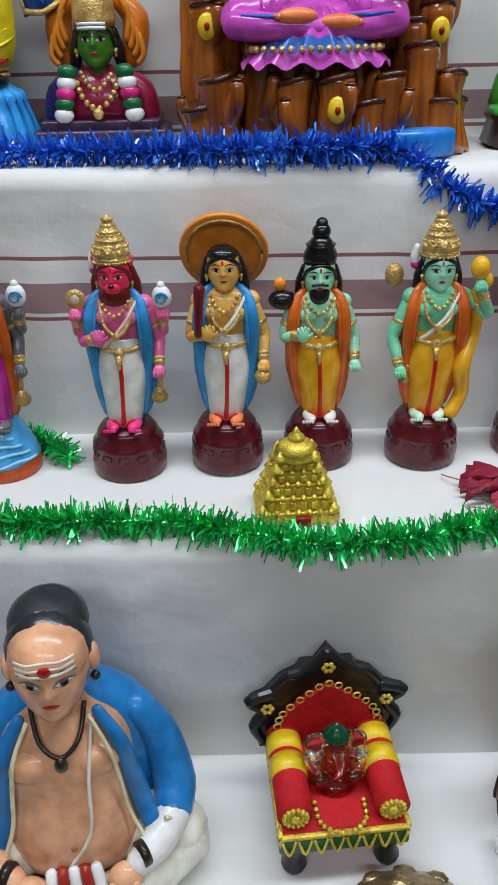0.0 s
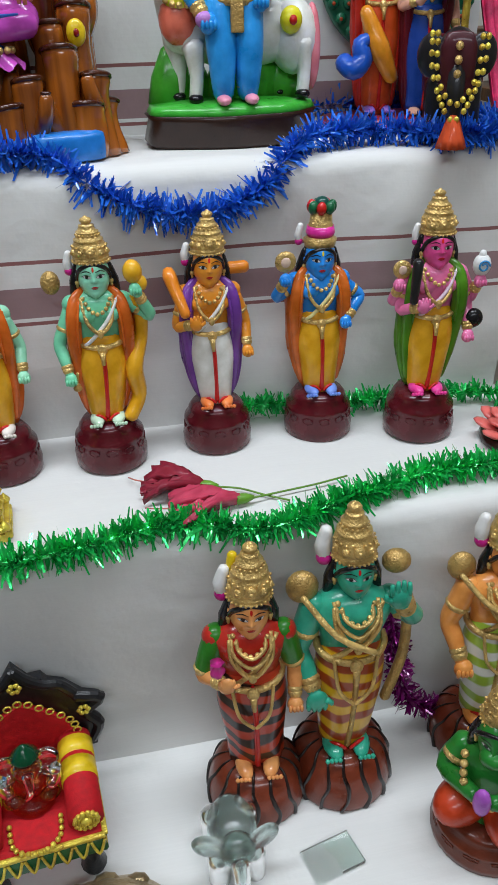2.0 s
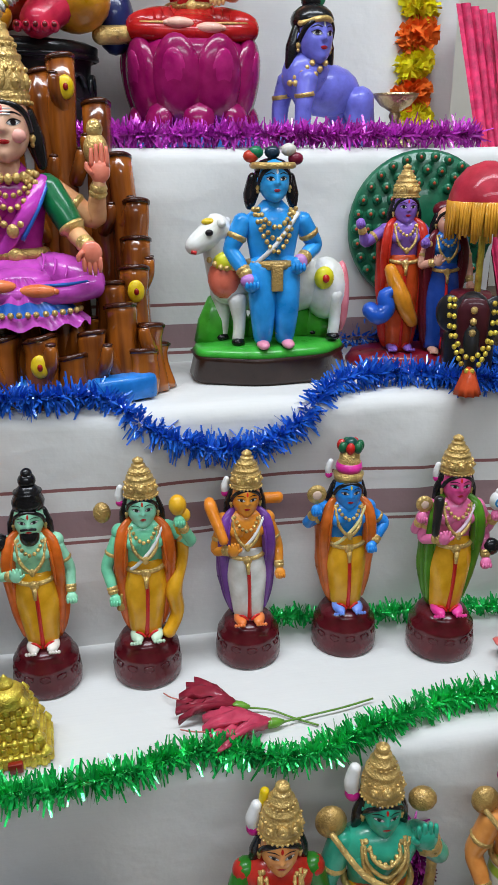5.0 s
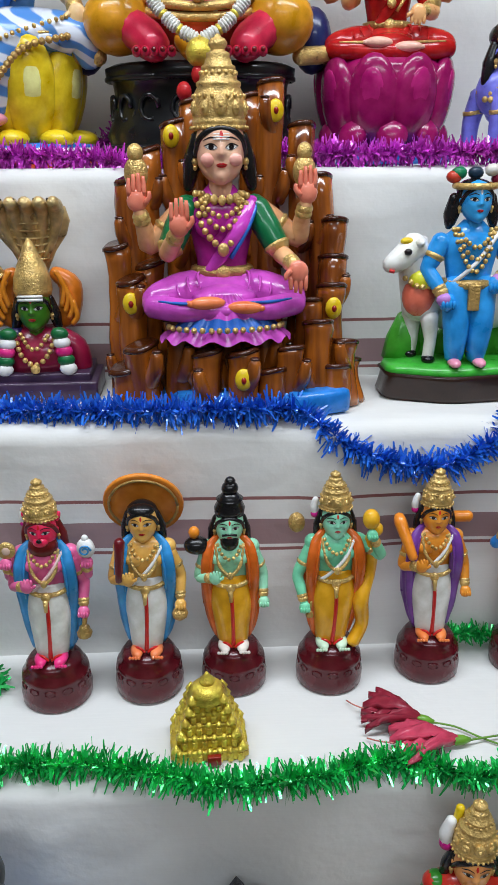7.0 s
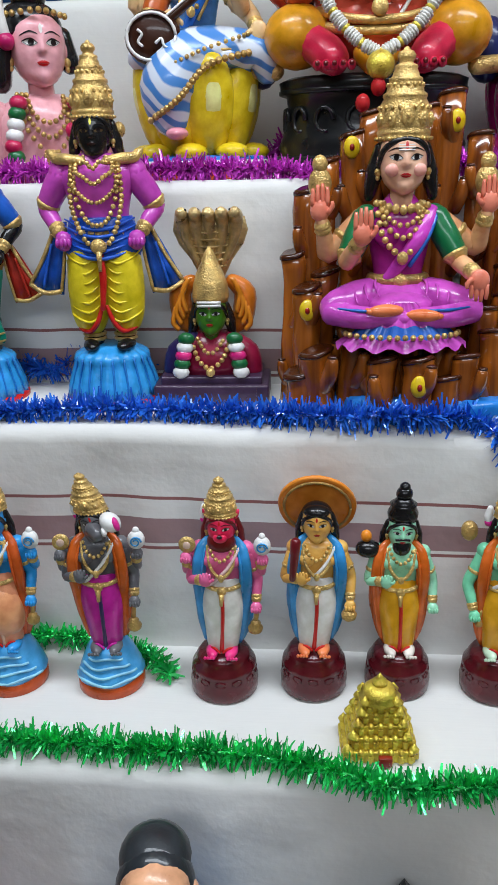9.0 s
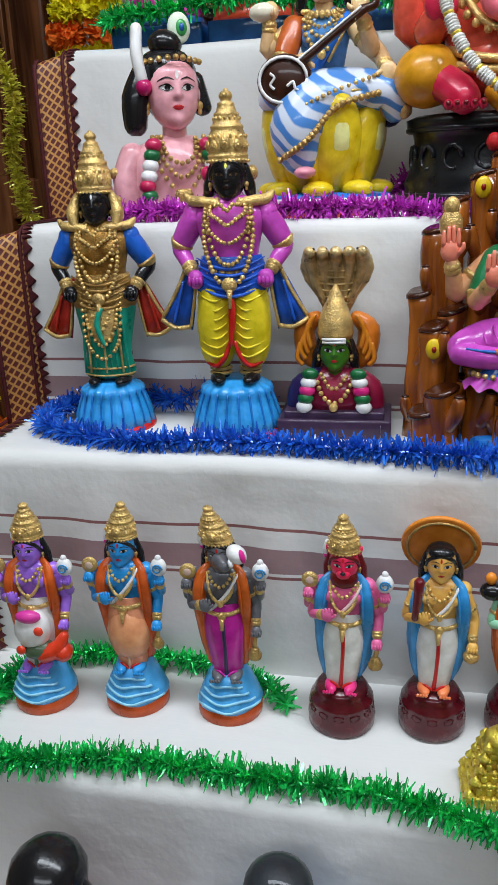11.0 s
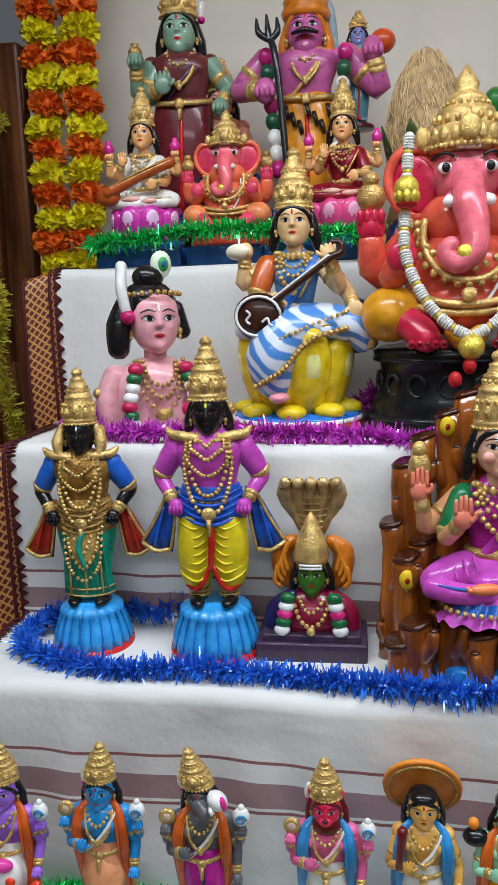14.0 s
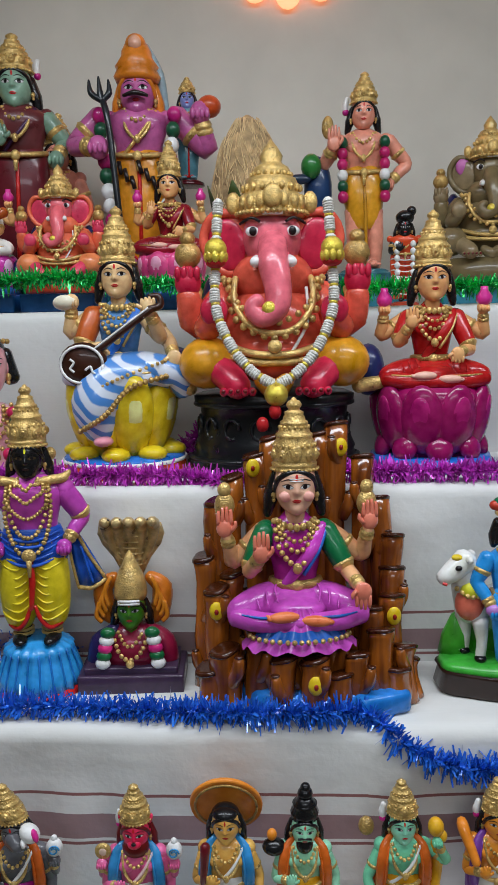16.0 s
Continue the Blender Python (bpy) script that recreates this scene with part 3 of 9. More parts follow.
def emblem(c, kind, at, s):
    x, y, z = at
    if kind == "conch":
        c.ball(at, (s * 0.85, s * 0.6, s), WHITE, n=12)
        c.ball((x, y, z + s * 0.95), (s * 0.35, s * 0.3, s * 0.4), WHITE, n=9, k=6)
        c.tube([(x + s * 0.55 * math.cos(a) * (1 - a / 14), y - s * 0.6, z + s * 0.55 * math.sin(a) * (1 - a / 14)) for a in np.linspace(0, 9, 12)], s * 0.09, paint("3f86b8"), n=5, k=2)
    elif kind == "disc":
        c.lathe([(0.55 * s, -0.25 * s), (0.95 * s, -0.2 * s), (s, 0), (0.95 * s, 0.2 * s), (0.55 * s, 0.25 * s)], G, at, rot=(90, 0, 0), n=16)
        c.ball((x, y - s * 0.22, z), (s * 0.5, s * 0.12, s * 0.5), paint("d8b8a8"), n=10, k=6)
    elif kind == "mace":
        c.tube([(x, y, z), (x - s * 0.3, y, z - s * 2.4)], s * 0.3, GD)
        c.lathe([(0.3 * s, 0), (0.85 * s, 0.4 * s), (0.95 * s, 0.9 * s), (0.6 * s, 1.4 * s), (0.65 * s, 1.6 * s), (0.2 * s, 2.0 * s)], GD, (x - s * 0.3, y, z - s * 4.2), n=12)
    elif kind == "pot":
        c.lathe([(0.3 * s, -1.0 * s), (0.9 * s, -0.5 * s), (s, 0), (0.75 * s, 0.5 * s), (0.4 * s, 0.7 * s), (0.6 * s, 1.0 * s), (0.2 * s, 1.0 * s)], GD, at, n=14)
    elif kind == "bud":
        c.lathe([(0.35 * s, -s), (0.8 * s, -0.4 * s), (0.85 * s, 0.2 * s), (0.4 * s, 0.9 * s), (0.02, 1.3 * s)], paint("c23a86"), at, n=12, waves=5, amp=0.12)
    elif kind == "tassel":
        c.tube([(x, y, z - s), (x - s * 0.1, y, z), (x + s * 0.2, y, z + s * 1.3)], [s * 0.5, s * 0.6, s * 0.45], WHITE)
        c.ball((x, y, z - s * 1.1), s * 0.62, paint("b3287a"))


def base_round(c, mat, r=0.145, h=0.2):
    c.lathe([(r * 0.9, 0), (r, h * 0.06), (r * 1.02, h * 0.3), (r * 0.94, h * 0.55), (r * 0.97, h * 0.62), (r * 0.95, h * 0.7), (r * 0.8, h * 0.82), (r * 0.82, h * 0.88), (r * 0.7, h), (0.02, h * 1.05)], mat, n=28)
    for k in range(12):
        a = 2 * math.pi * k / 12
        c.tube([(r * 0.965 * math.cos(a + 0.17 * math.sin(q)), r * 0.965 * math.sin(a + 0.17 * math.sin(q)), h * (0.5 + 0.07 * math.cos(q))) for q in np.linspace(0, 6.283, 7)], r * 0.018, mat, n=5, k=1)


def base_wave(c, rim, water, light, r=0.14, h=0.25):
    c.lathe([(r * 0.95, 0), (r, h * 0.05), (r, h * 0.26), (r * 0.9, h * 0.3)], rim, n=28)
    pr = [(0.97, 0.28), (1.0, 0.36), (0.93, 0.42), (0.92, 0.5), (0.84, 0.56), (0.83, 0.64), (0.74, 0.70), (0.72, 0.8), (0.62, 0.86), (0.56, 0.98), (0.02, 1.05)]
    c.lathe([(a * r, b * h) for a, b in pr], water, n=30, waves=5, amp=0.03)
    for k, (a, b) in enumerate(((1.0, 0.36), (0.93, 0.5), (0.84, 0.64), (0.73, 0.78))):
        t = np.linspace(3.3 + 0.2 * k, 6.0 - 0.2 * k, 9)
        c.tube([(a * r * math.cos(q), a * r * math.sin(q) * 1.0, h * (b + 0.03 * math.sin(5 * q + k))) for q in t], 0.006, light, n=5, k=2)


def standing(o):
    """A standing painted clay figure, one unit high with its base; o: its colours and what it holds."""
    c = Clay()
    skin, cloth = o["skin"], o["cloth"]
    bh = o.get("bh", 0.2)
    if o.get("base") == "wave":
        base_wave(c, paint("a8481c"), paint("4f96c8"), paint("8cbfe0"), o.get("br", 0.145), bh + 0.03)
    elif o.get("base") == "stripe":
        r = o.get("br", 0.145)
        dome = ((0.94, 0.0), (1.0, 0.06), (1.01, 0.3), (0.96, 0.55), (0.86, 0.78), (0.70, 0.96), (0.5, 1.02))
        c.lathe([(r * q, bh * zz) for q, zz in catmull(dome, 3)], paint("6a3020"), n=36)
        for k in range(15):
            a = 2 * math.pi * k / 15
            c.tube([(r * q * math.cos(a + 0.07 * math.sin(7 * zz + k)), r * q * math.sin(a + 0.07 * math.sin(7 * zz + k)), bh * zz) for q, zz in dome], [0.007, 0.009, 0.0075, 0.009, 0.007, 0.006, 0.003], paint("1c1210"), n=8, k=3, flat=0.45)
    else:
        base_round(c, o.get("basec", MAROON), o.get("br", 0.145), bh)
    f0 = bh + 0.01
    for s in (-1, 1):
        c.ball((s * 0.042, -0.065, f0 + 0.012), (0.026, 0.05, 0.02), o.get("feet", skin), rot=(0, 0, -s * 12))
        for k in range(4):
            c.ball((s * 0.042 + (k - 1.5) * 0.012 + s * 0.006, -0.112, f0 + 0.008), 0.008, o.get("feet", skin), n=6, k=4)
    w = o.get("w", 1.0)
    zt = 0.53
    hgt = zt - f0
    if o.get("sari"):
        c.loft([(f0 + 0.015, 0.082 * w, 0.060, 0, -0.005, 0.03), (f0 + hgt * 0.3, 0.082 * w, 0.060, 0, -0.008, 0.025), (f0 + hgt * 0.7, 0.098 * w, 0.068, 0, -0.006, 0.012), (zt, 0.09 * w, 0.062, 0, 0, 0.0), (zt + 0.03, 0.072 * w, 0.052, 0, 0, 0)], cloth)
    else:
        z1 = f0 + hgt * 0.42 if o.get("shins") else f0
        c.loft([(z1 - 0.01, 0.052 * w, 0.045, 0, -0.012, 0.0), (z1 + 0.02, 0.066 * w, 0.056, 0, -0.014, 0.0), (z1 + (zt - z1) * 0.35, 0.078 * w, 0.066, 0, -0.016, 0.004), (z1 + (zt - z1) * 0.7, 0.092 * w, 0.072, 0, -0.01, 0.004), (zt - 0.01, 0.086 * w, 0.066, 0, -0.004, 0.0), (zt + 0.03, 0.07 * w, 0.055, 0, 0, 0)], cloth, groove=0.07)
        if o.get("shins"):
            for s in (-1, 1):
                c.tube([(s * 0.042 * w, -0.012, f0 + hgt * 0.6), (s * 0.044 * w, -0.018, f0 + hgt * 0.3), (s * 0.042 * w, -0.014, f0)], [0.046, 0.040, 0.028], skin, n=12)
        for s in (-1, 1):
            c.tube([(s * 0.006, -0.079, f0 + 0.012), (s * 0.030, -0.078, f0 + 0.035), (s * 0.056 * w, -0.05, f0 + 0.018)], 0.0055, o.get("hem", RED), n=6)
    if o.get("bands"):
        for k in range(7):
            z = f0 + hgt * (0.15 + 0.12 * k)
            c.tube([(0.092 * w * math.cos(a), 0.092 * w * 0.74 * math.sin(a), z - 0.012 * math.sin(3 * a)) for a in np.linspace(3.3, 6.1, 9)], 0.0068, o["bands"], n=5, k=2)
    c.tube([(0.0, -0.066, zt), (0.004, -0.079, f0 + hgt * 0.7), (0.003, -0.076, f0 + hgt * 0.35), (0.0, -0.068, f0 + 0.02)], [0.007, 0.0085, 0.0085, 0.010], o.get("pleat", RED), n=8)
    if o.get("shawl"):
        sh = o["shawl"]
        c.loft([(f0 + 0.0, 0.070, 0.030, 0, 0.022, 0.05), (f0 + 0.06, 0.098, 0.042, 0, 0.026, 0.045), (0.38, 0.124, 0.050, 0, 0.028, 0.035), (0.52, 0.132, 0.052, 0, 0.026, 0.028), (0.63, 0.130, 0.054, 0, 0.022, 0.02), (0.69, 0.105, 0.050, 0, 0.018, 0.01), (0.735, 0.055, 0.032, 0, 0.015, 0)], sh, n=48)
        for s in (-1, 1):
            c.tube([(s * 0.046, -0.004, 0.735), (s * 0.078, -0.030, 0.70), (s * 0.092, -0.044, 0.64), (s * 0.097, -0.040, 0.56), (s * 0.094, -0.026, 0.47), (s * 0.085, -0.014, 0.36), (s * 0.07, -0.008, f0 + 0.04)], [0.014, 0.026, 0.030, 0.030, 0.026, 0.024, 0.014], sh, n=10, flat=0.62)
            for k in range(3):
                c.tube([(s * (0.066 + 0.018 * k), -0.043 + 0.006 * k, 0.70), (s * (0.080 + 0.016 * k), -0.062 + 0.009 * k, 0.62), (s * (0.084 + 0.014 * k), -0.050 + 0.010 * k, 0.50)], [0.004, 0.006, 0.003], sh, n=6)
    top = o.get("top", skin)
    c.lathe([(0.082 * w, zt - 0.02), (0.078 * w, 0.57), (0.098 * w, 0.64), (0.104 * w, 0.685), (0.08, 0.715), (0.04, 0.735)], top, sy=0.62, n=26)
    for s in (-1, 1):
        c.ball((s * 0.095 * w, 0.0, 0.68), (0.035, 0.035, 0.035), top)
        if not o.get("flatchest"):
            c.ball((s * 0.042, -0.044, 0.645), (0.038, 0.026, 0.032), top)
    if o.get("sling"):
        c.tube([(0.075, -0.035, 0.705), (0.03, -0.072, 0.63), (-0.03, -0.068, 0.56), (-0.06, -0.05, 0.53)], 0.008, o["sling"], n=6)
    # neck ornaments and belt
    c.beads([(-0.05, -0.042, 0.71), (-0.03, -0.070, 0.675), (0, -0.078, 0.658), (0.03, -0.070, 0.675), (0.05, -0.042, 0.71)], 0.0085, G)
    c.tube([(-0.058, -0.035, 0.712), (-0.045, -0.072, 0.63), (0, -0.083, 0.585), (0.045, -0.072, 0.63), (0.058, -0.035, 0.712)], 0.0075, G, n=6)
    c.ball((0, -0.088, 0.585), (0.013, 0.008, 0.018), G, n=8, k=6)
    c.tube([(0.088 * w * math.cos(a), 0.066 * w * math.sin(a), zt + 0.012 - 0.02 * math.sin(-a) * 1.0) for a in np.linspace(2.9, 6.5, 12)], 0.011, G, n=6, k=2)
    c.ball((0, -0.076 * w, zt - 0.012), (0.02, 0.013, 0.022), G, n=9, k=6)
    c.tube([(0, -0.085, zt - 0.02), (0, -0.093, zt - 0.07)], [0.012, 0.007], G, n=6, k=2)
    hz = o.get("hz", 0.787)
    hr = o.get("hr", 0.069)
    head(c, (0, -0.012, hz), hr, o.get("face", skin), o.get("hair", BLACK), o.get("lips"), o.get("tilak", RED), brow=o.get("brow"))
    cz = hz + hr * 0.72
    kind = o.get("crown", "tall")
    if kind == "tall":
        crown(c, (0, 0, cz), hr * 0.98, 1.0 - cz)
    elif kind == "bun":
        c.lathe([(0.062, 0), (0.066, 0.03), (0.052, 0.06), (0.058, 0.07)], BLACK, (0, 0, cz), n=18)
        c.ball((0, 0, cz + 0.06), (0.05, 0.048, 0.045), BLACK)
        c.ball((0, 0, cz + 0.115), (0.036, 0.035, 0.034), BLACK)
        c.ball((0, 0, 0.98), (0.024, 0.024, 0.024), BLACK)
        c.ball((0, -0.045, hz - 0.06), (0.04, 0.03, 0.045), BLACK)
        c.tube([(-0.03, -0.066, hz - 0.022), (0, -0.072, hz - 0.016), (0.03, -0.066, hz - 0.022)], 0.006, BLACK, n=5)
    elif kind == "parasol":
        c.ball((0, 0.01, hz + 0.03), (0.066, 0.055, 0.055), BLACK)
        c.ball((0, -0.03, hz + 0.058), (0.056, 0.04, 0.026), BLACK)
        c.lathe([(0.05, 0.01), (0.13, 0.008), (0.162, -0.004), (0.166, 0.012), (0.15, 0.03), (0.08, 0.048), (0.02, 0.052)], paint("e8843a"), (0.0, 0.07, hz + 0.035), rot=(-70, 0, 0), n=30)
        c.tube([(0.14 * math.cos(a), 0.06 + 0.14 * math.sin(a) * math.cos(radians(70)), hz + 0.035 - 0.14 * math.sin(a) * math.sin(radians(70))) for a in np.linspace(0, 6.28, 24)], 0.006, GD, n=6, k=1)
    elif kind == "flowers":
        c.lathe([(0.06, 0), (0.066, 0.03), (0.05, 0.04), (0.052, 0.075), (0.045, 0.09), (0.042, 0.13)], G, (0, 0, cz), n=18)
        c.lathe([(0.052, 0.04), (0.058, 0.055), (0.052, 0.08)], paint("c83a8c"), (0, 0, cz), n=18)
        for k in range(7):
            a = 2 * math.pi * k / 7
            c.ball((0.04 * math.cos(a), 0.04 * math.sin(a), cz + 0.15), (0.02, 0.02, 0.026), RED if k % 2 else paint("1c5a3a"), n=8, k=6)
        c.ball((0, 0, cz + 0.165), (0.03, 0.03, 0.024), paint("17463c"), n=9, k=6)
    if o.get("snout"):
        c.tube([(0, -0.05, hz - 0.01), (0.03, -0.10, hz - 0.02)], [0.04, 0.028], o.get("face", skin))
    if o.get("muzzle"):
        c.ball((0, -0.062, hz - 0.03), (0.03, 0.022, 0.022), o["face"])
        c.ball((0, -0.082, hz - 0.018), (0.012, 0.008, 0.008), DARK, n=7, k=5)
        c.ball((0, -0.03, hz - 0.062), (0.06, 0.045, 0.05), o["muzzle"])
        for s in (-1, 1):
            c.ball((s * 0.06, 0, hz + 0.045), (0.012, 0.012, 0.03), o["face"], rot=(0, s * 25, 0))
    ar = o.get("ar", 0.0245)
    for pts, *rest in o.get("arms", ()):
        arm(c, pts, ar, o.get("armc", skin), sleeve=rest[0] if rest else None, fingers=rest[1] if len(rest) > 1 else 0)
    for kind, at, s in o.get("holds", ()):
        emblem(c, kind, at, s)
    for pts, rad, mat in o.get("extra", ()):
        c.tube(pts, rad, mat, n=8)
    for at, rad, mat in o.get("lumps", ()):
        c.ball(at, rad, mat)
    return c


UP4 = [([(-0.1, 0.0, 0.685), (-0.15, 0.01, 0.575), (-0.148, -0.035, 0.64)], None, 0), ([(0.1, 0.0, 0.685), (0.152, 0.01, 0.575), (0.165, -0.035, 0.64)], None, 0)]
LOW_BLESS = ([(-0.1, -0.01, 0.66), (-0.13, -0.03, 0.555), (-0.075, -0.09, 0.575)], None, 0.55)
LOW_REST = ([(0.1, -0.01, 0.66), (0.14, 0.0, 0.55), (0.142, -0.05, 0.455)], None, 0)
HELD4 = [("disc", (-0.140, -0.045, 0.715), 0.036), ("conch", (0.168, -0.045, 0.718), 0.043), ("tassel", (-0.075, 0.02, 0.83), 0.026)]


def seated(o):
    """A cross-legged painted figure, one unit from its seat to the top of its crown."""
    c = Clay()
    skin, cloth, top = o["skin"], o["cloth"], o["top"]
    for s in (-1, 1):
        c.tube([(s * 0.05, 0.0, 0.09), (s * 0.16, -0.06, 0.085), (s * 0.25, -0.12, 0.07), (s * 0.275, -0.15, 0.06)], [0.085, 0.082, 0.066, 0.046], cloth, n=18)
        c.tube([(s * 0.275, -0.145, 0.055), (s * 0.18, -0.195, 0.045), (s * 0.06, -0.205, 0.04), (-s * 0.03, -0.205, 0.04)], [0.048, 0.046, 0.040, 0.03], cloth, n=16)
        for k in range(5):
            t = 0.10 + 0.04 * k
            c.tube([(s * (t - 0.02), -0.02 - 0.3 * (t - 0.1), 0.166 - 0.010 * k), (s * t, -0.10 - 0.3 * (t - 0.1), 0.160 - 0.014 * k), (s * (t - 0.01), -0.165 - 0.15 * (t - 0.1), 0.118 - 0.013 * k)], [0.003, 0.0065, 0.003], cloth, n=7)
        c.tube([(s * 0.08, -0.235, 0.075), (s * 0.17, -0.232, 0.075), (s * 0.25, -0.20, 0.08)], [0.004, 0.007, 0.004], o.get("trim", G), n=6)
        c.ball((-s * 0.07, -0.232, 0.055 + 0.02 * (s > 0)), (0.07, 0.026, 0.025), o.get("feet", skin), rot=(0, 0, s * 8))
        for k in range(4):
            c.ball((-s * (0.132 + 0.003 * k), -0.246 + 0.012 * k, 0.054 + 0.02 * (s > 0)), (0.014, 0.009, 0.011), o.get("feet", skin), n=7, k=5)
    c.lathe([(0.2, 0.0), (0.205, 0.04), (0.17, 0.11), (0.11, 0.15)], cloth, sy=0.9, n=24)
    c.ball((0, -0.11, 0.075), (0.13, 0.1, 0.055), cloth, n=16)
    if o.get("fan"):
        rg = []
        for q in range(5):
            t = q / 4
            rg.append([((0.05 + 0.17 * t) * math.cos(a) * 1.15, -0.16 - (0.05 + 0.08 * t) * abs(math.sin(a)) + 0.006 * math.cos(16 * a), 0.10 - 0.17 * t + 0.012 * math.cos(14 * a) * t) for a in np.linspace(math.pi * 1.02, math.pi * 1.98, 40)])
        for q, m in ((0, cloth), (1, cloth), (2, o["fan"]), (3, cloth)):
            v = rg[q] + rg[q + 1] + [(x, y + 0.02, z) for x, y, z in rg[q]] + [(x, y + 0.02, z) for x, y, z in rg[q + 1]]
            n = 40
            f = [(a, a + 1, n + a + 1, n + a) for a in range(n - 1)] + [(2 * n + a + 1, 2 * n + a, 3 * n + a, 3 * n + a + 1) for a in range(n - 1)]
            c.raw(v, f, m)
        c.beads([(0.19 * math.cos(a) * 1.15, -0.16 - 0.115 * abs(math.sin(a)) - 0.008, -0.02) for a in np.linspace(math.pi * 1.05, math.pi * 1.95, 14)], 0.012, G, 2.4)
    c.lathe([(0.10, 0.13), (0.098, 0.2), (0.118, 0.3), (0.14, 0.385), (0.12, 0.43), (0.07, 0.46), (0.045, 0.49)], top, sy=0.62, n=26)
    for s in (-1, 1):
        c.ball((s * 0.055, -0.062, 0.335), (0.05, 0.04, 0.045), top)
        c.ball((s * 0.13, 0.0, 0.4), (0.05, 0.045, 0.05), o.get("sleeve", top))
    if o.get("pallu"):
        c.tube([(0.12, -0.045, 0.43), (0.07, -0.105, 0.34), (0.0, -0.095, 0.24), (-0.05, -0.075, 0.17)], [0.025, 0.03, 0.028, 0.022], o["pallu"], n=8, flat=0.5)
        c.tube([(0.135, -0.05, 0.42), (0.095, -0.108, 0.33), (0.03, -0.1, 0.22)], 0.009, o.get("trim", G), n=5)
    for dz, rr in ((0.0, 0.011), (-0.045, 0.012), (-0.11, 0.014)):
        ww = 0.07 - dz * 0.25
        c.beads([(-ww, -0.05, 0.455), (-ww * 0.75, -0.095, 0.40 + dz * 0.6), (0, -0.115, 0.375 + dz), (ww * 0.75, -0.095, 0.40 + dz * 0.6), (ww, -0.05, 0.455)], rr, G)
    for k in range(9):
        a = math.pi * (1.08 + 0.84 * k / 8)
        c.ball((0.088 * math.cos(a), 0.012 + 0.105 * math.sin(a), 0.432 + 0.012 * abs(k - 4) / 4), (0.016, 0.010, 0.020), G, n=8, k=5)
    c.ball((0, -0.12, 0.255), (0.022, 0.014, 0.026), G)
    c.tube([(0.105 * math.cos(a), 0.075 * math.sin(a), 0.165) for a in np.linspace(2.9, 6.5, 12)], 0.022, GD, n=8, k=2)
    c.ball((0, -0.085, 0.165), (0.03, 0.02, 0.028), G)
    head(c, (0, -0.03, 0.605), 0.106, o.get("face", skin), lips=o.get("lips"), tilak=o.get("tilak", RED), gaze=o.get("gaze", 0))
    if o.get("ash"):
        for k in range(3):
            c.tube([(-0.03, -0.118 + 0.004 * k, 0.645 + 0.009 * k), (0, -0.124 + 0.004 * k, 0.645 + 0.009 * k), (0.03, -0.118 + 0.004 * k, 0.645 + 0.009 * k)], 0.0026, WHITE, n=5, k=2)
    crown(c, (0, -0.005, 0.675), 0.104, 0.325, n=22)
    for pts, *rest in o.get("arms", ()):
        arm(c, pts, o.get("ar", 0.036), skin, sleeve=rest[0] if rest else None, fingers=rest[1] if len(rest) > 1 else 0, palm=o.get("palm"))
    for kind, at, s in o.get("holds", ()):
        emblem(c, kind, at, s)
    return c


def merge(a, b, at=(0, 0, 0), s=1.0):
    """Adds the forms of b to a."""
    o = len(a.v)
    a.v += [(x * s + at[0], y * s + at[1], z * s + at[2]) for x, y, z in b.v]
    a.f += [tuple(i + o for i in q) for q in b.f]
    ix = [a.slot(m) for m in b.mats]
    a.m += [ix[i] for i in b.m]
    return a


def lotus(c, r, z0, h, mat, pale, n=9):
    c.lathe([(r * 0.72, z0), (r * 0.80, z0 + h * 0.25), (r * 0.92, z0 + h * 0.7), (r * 0.96, z0 + h * 0.9), (r * 0.85, z0 + h), (0.02, z0 + h)], mat, n=28)
    for k in range(n):
        a = 2 * math.pi * k / n + 0.2
        lean = 10
        c.ball((r * 0.84 * math.cos(a), r * 0.84 * math.sin(a), z0 + h * 0.56), (r * 0.20, r * 0.37, h * 0.50), mat, rot=(0, lean, math.degrees(a)), n=16, k=12)
        c.ball((r * 0.99 * math.cos(a), r * 0.99 * math.sin(a), z0 + h * 0.60), (r * 0.06, r * 0.20, h * 0.30), pale, rot=(0, lean, math.degrees(a)), n=12, k=8)
        b = a + math.pi / n
        c.ball((r * 0.86 * math.cos(b), r * 0.86 * math.sin(b), z0 + h * 0.16), (r * 0.15, r * 0.24, h * 0.20), mat, rot=(0, -18, math.degrees(b)), n=12, k=8)


P = paint
SET = "ten painted clay figures in a row"


def doll(o, name, label, x, y, h, turn=0.0, step=2, group=SET, lean=0.0):
    c = standing(o)
    hz = o.get("hz", 0.787)
    c.v = [(px + o.get("slant", 0.0) * max(0.0, pz - hz), py, pz) for px, py, pz in c.v]
    bend = 0.011 * (1 if math.sin(x * 37) > 0 else -1)
    c.v = [(px + bend * math.sin(3.6 * max(0.0, pz - 0.2)), py, pz) for px, py, pz in c.v]
    return c.thing(name, label, "figurine", (x, y, tread(step, x, y) - 0.001), turn, h, group, lean=lean)


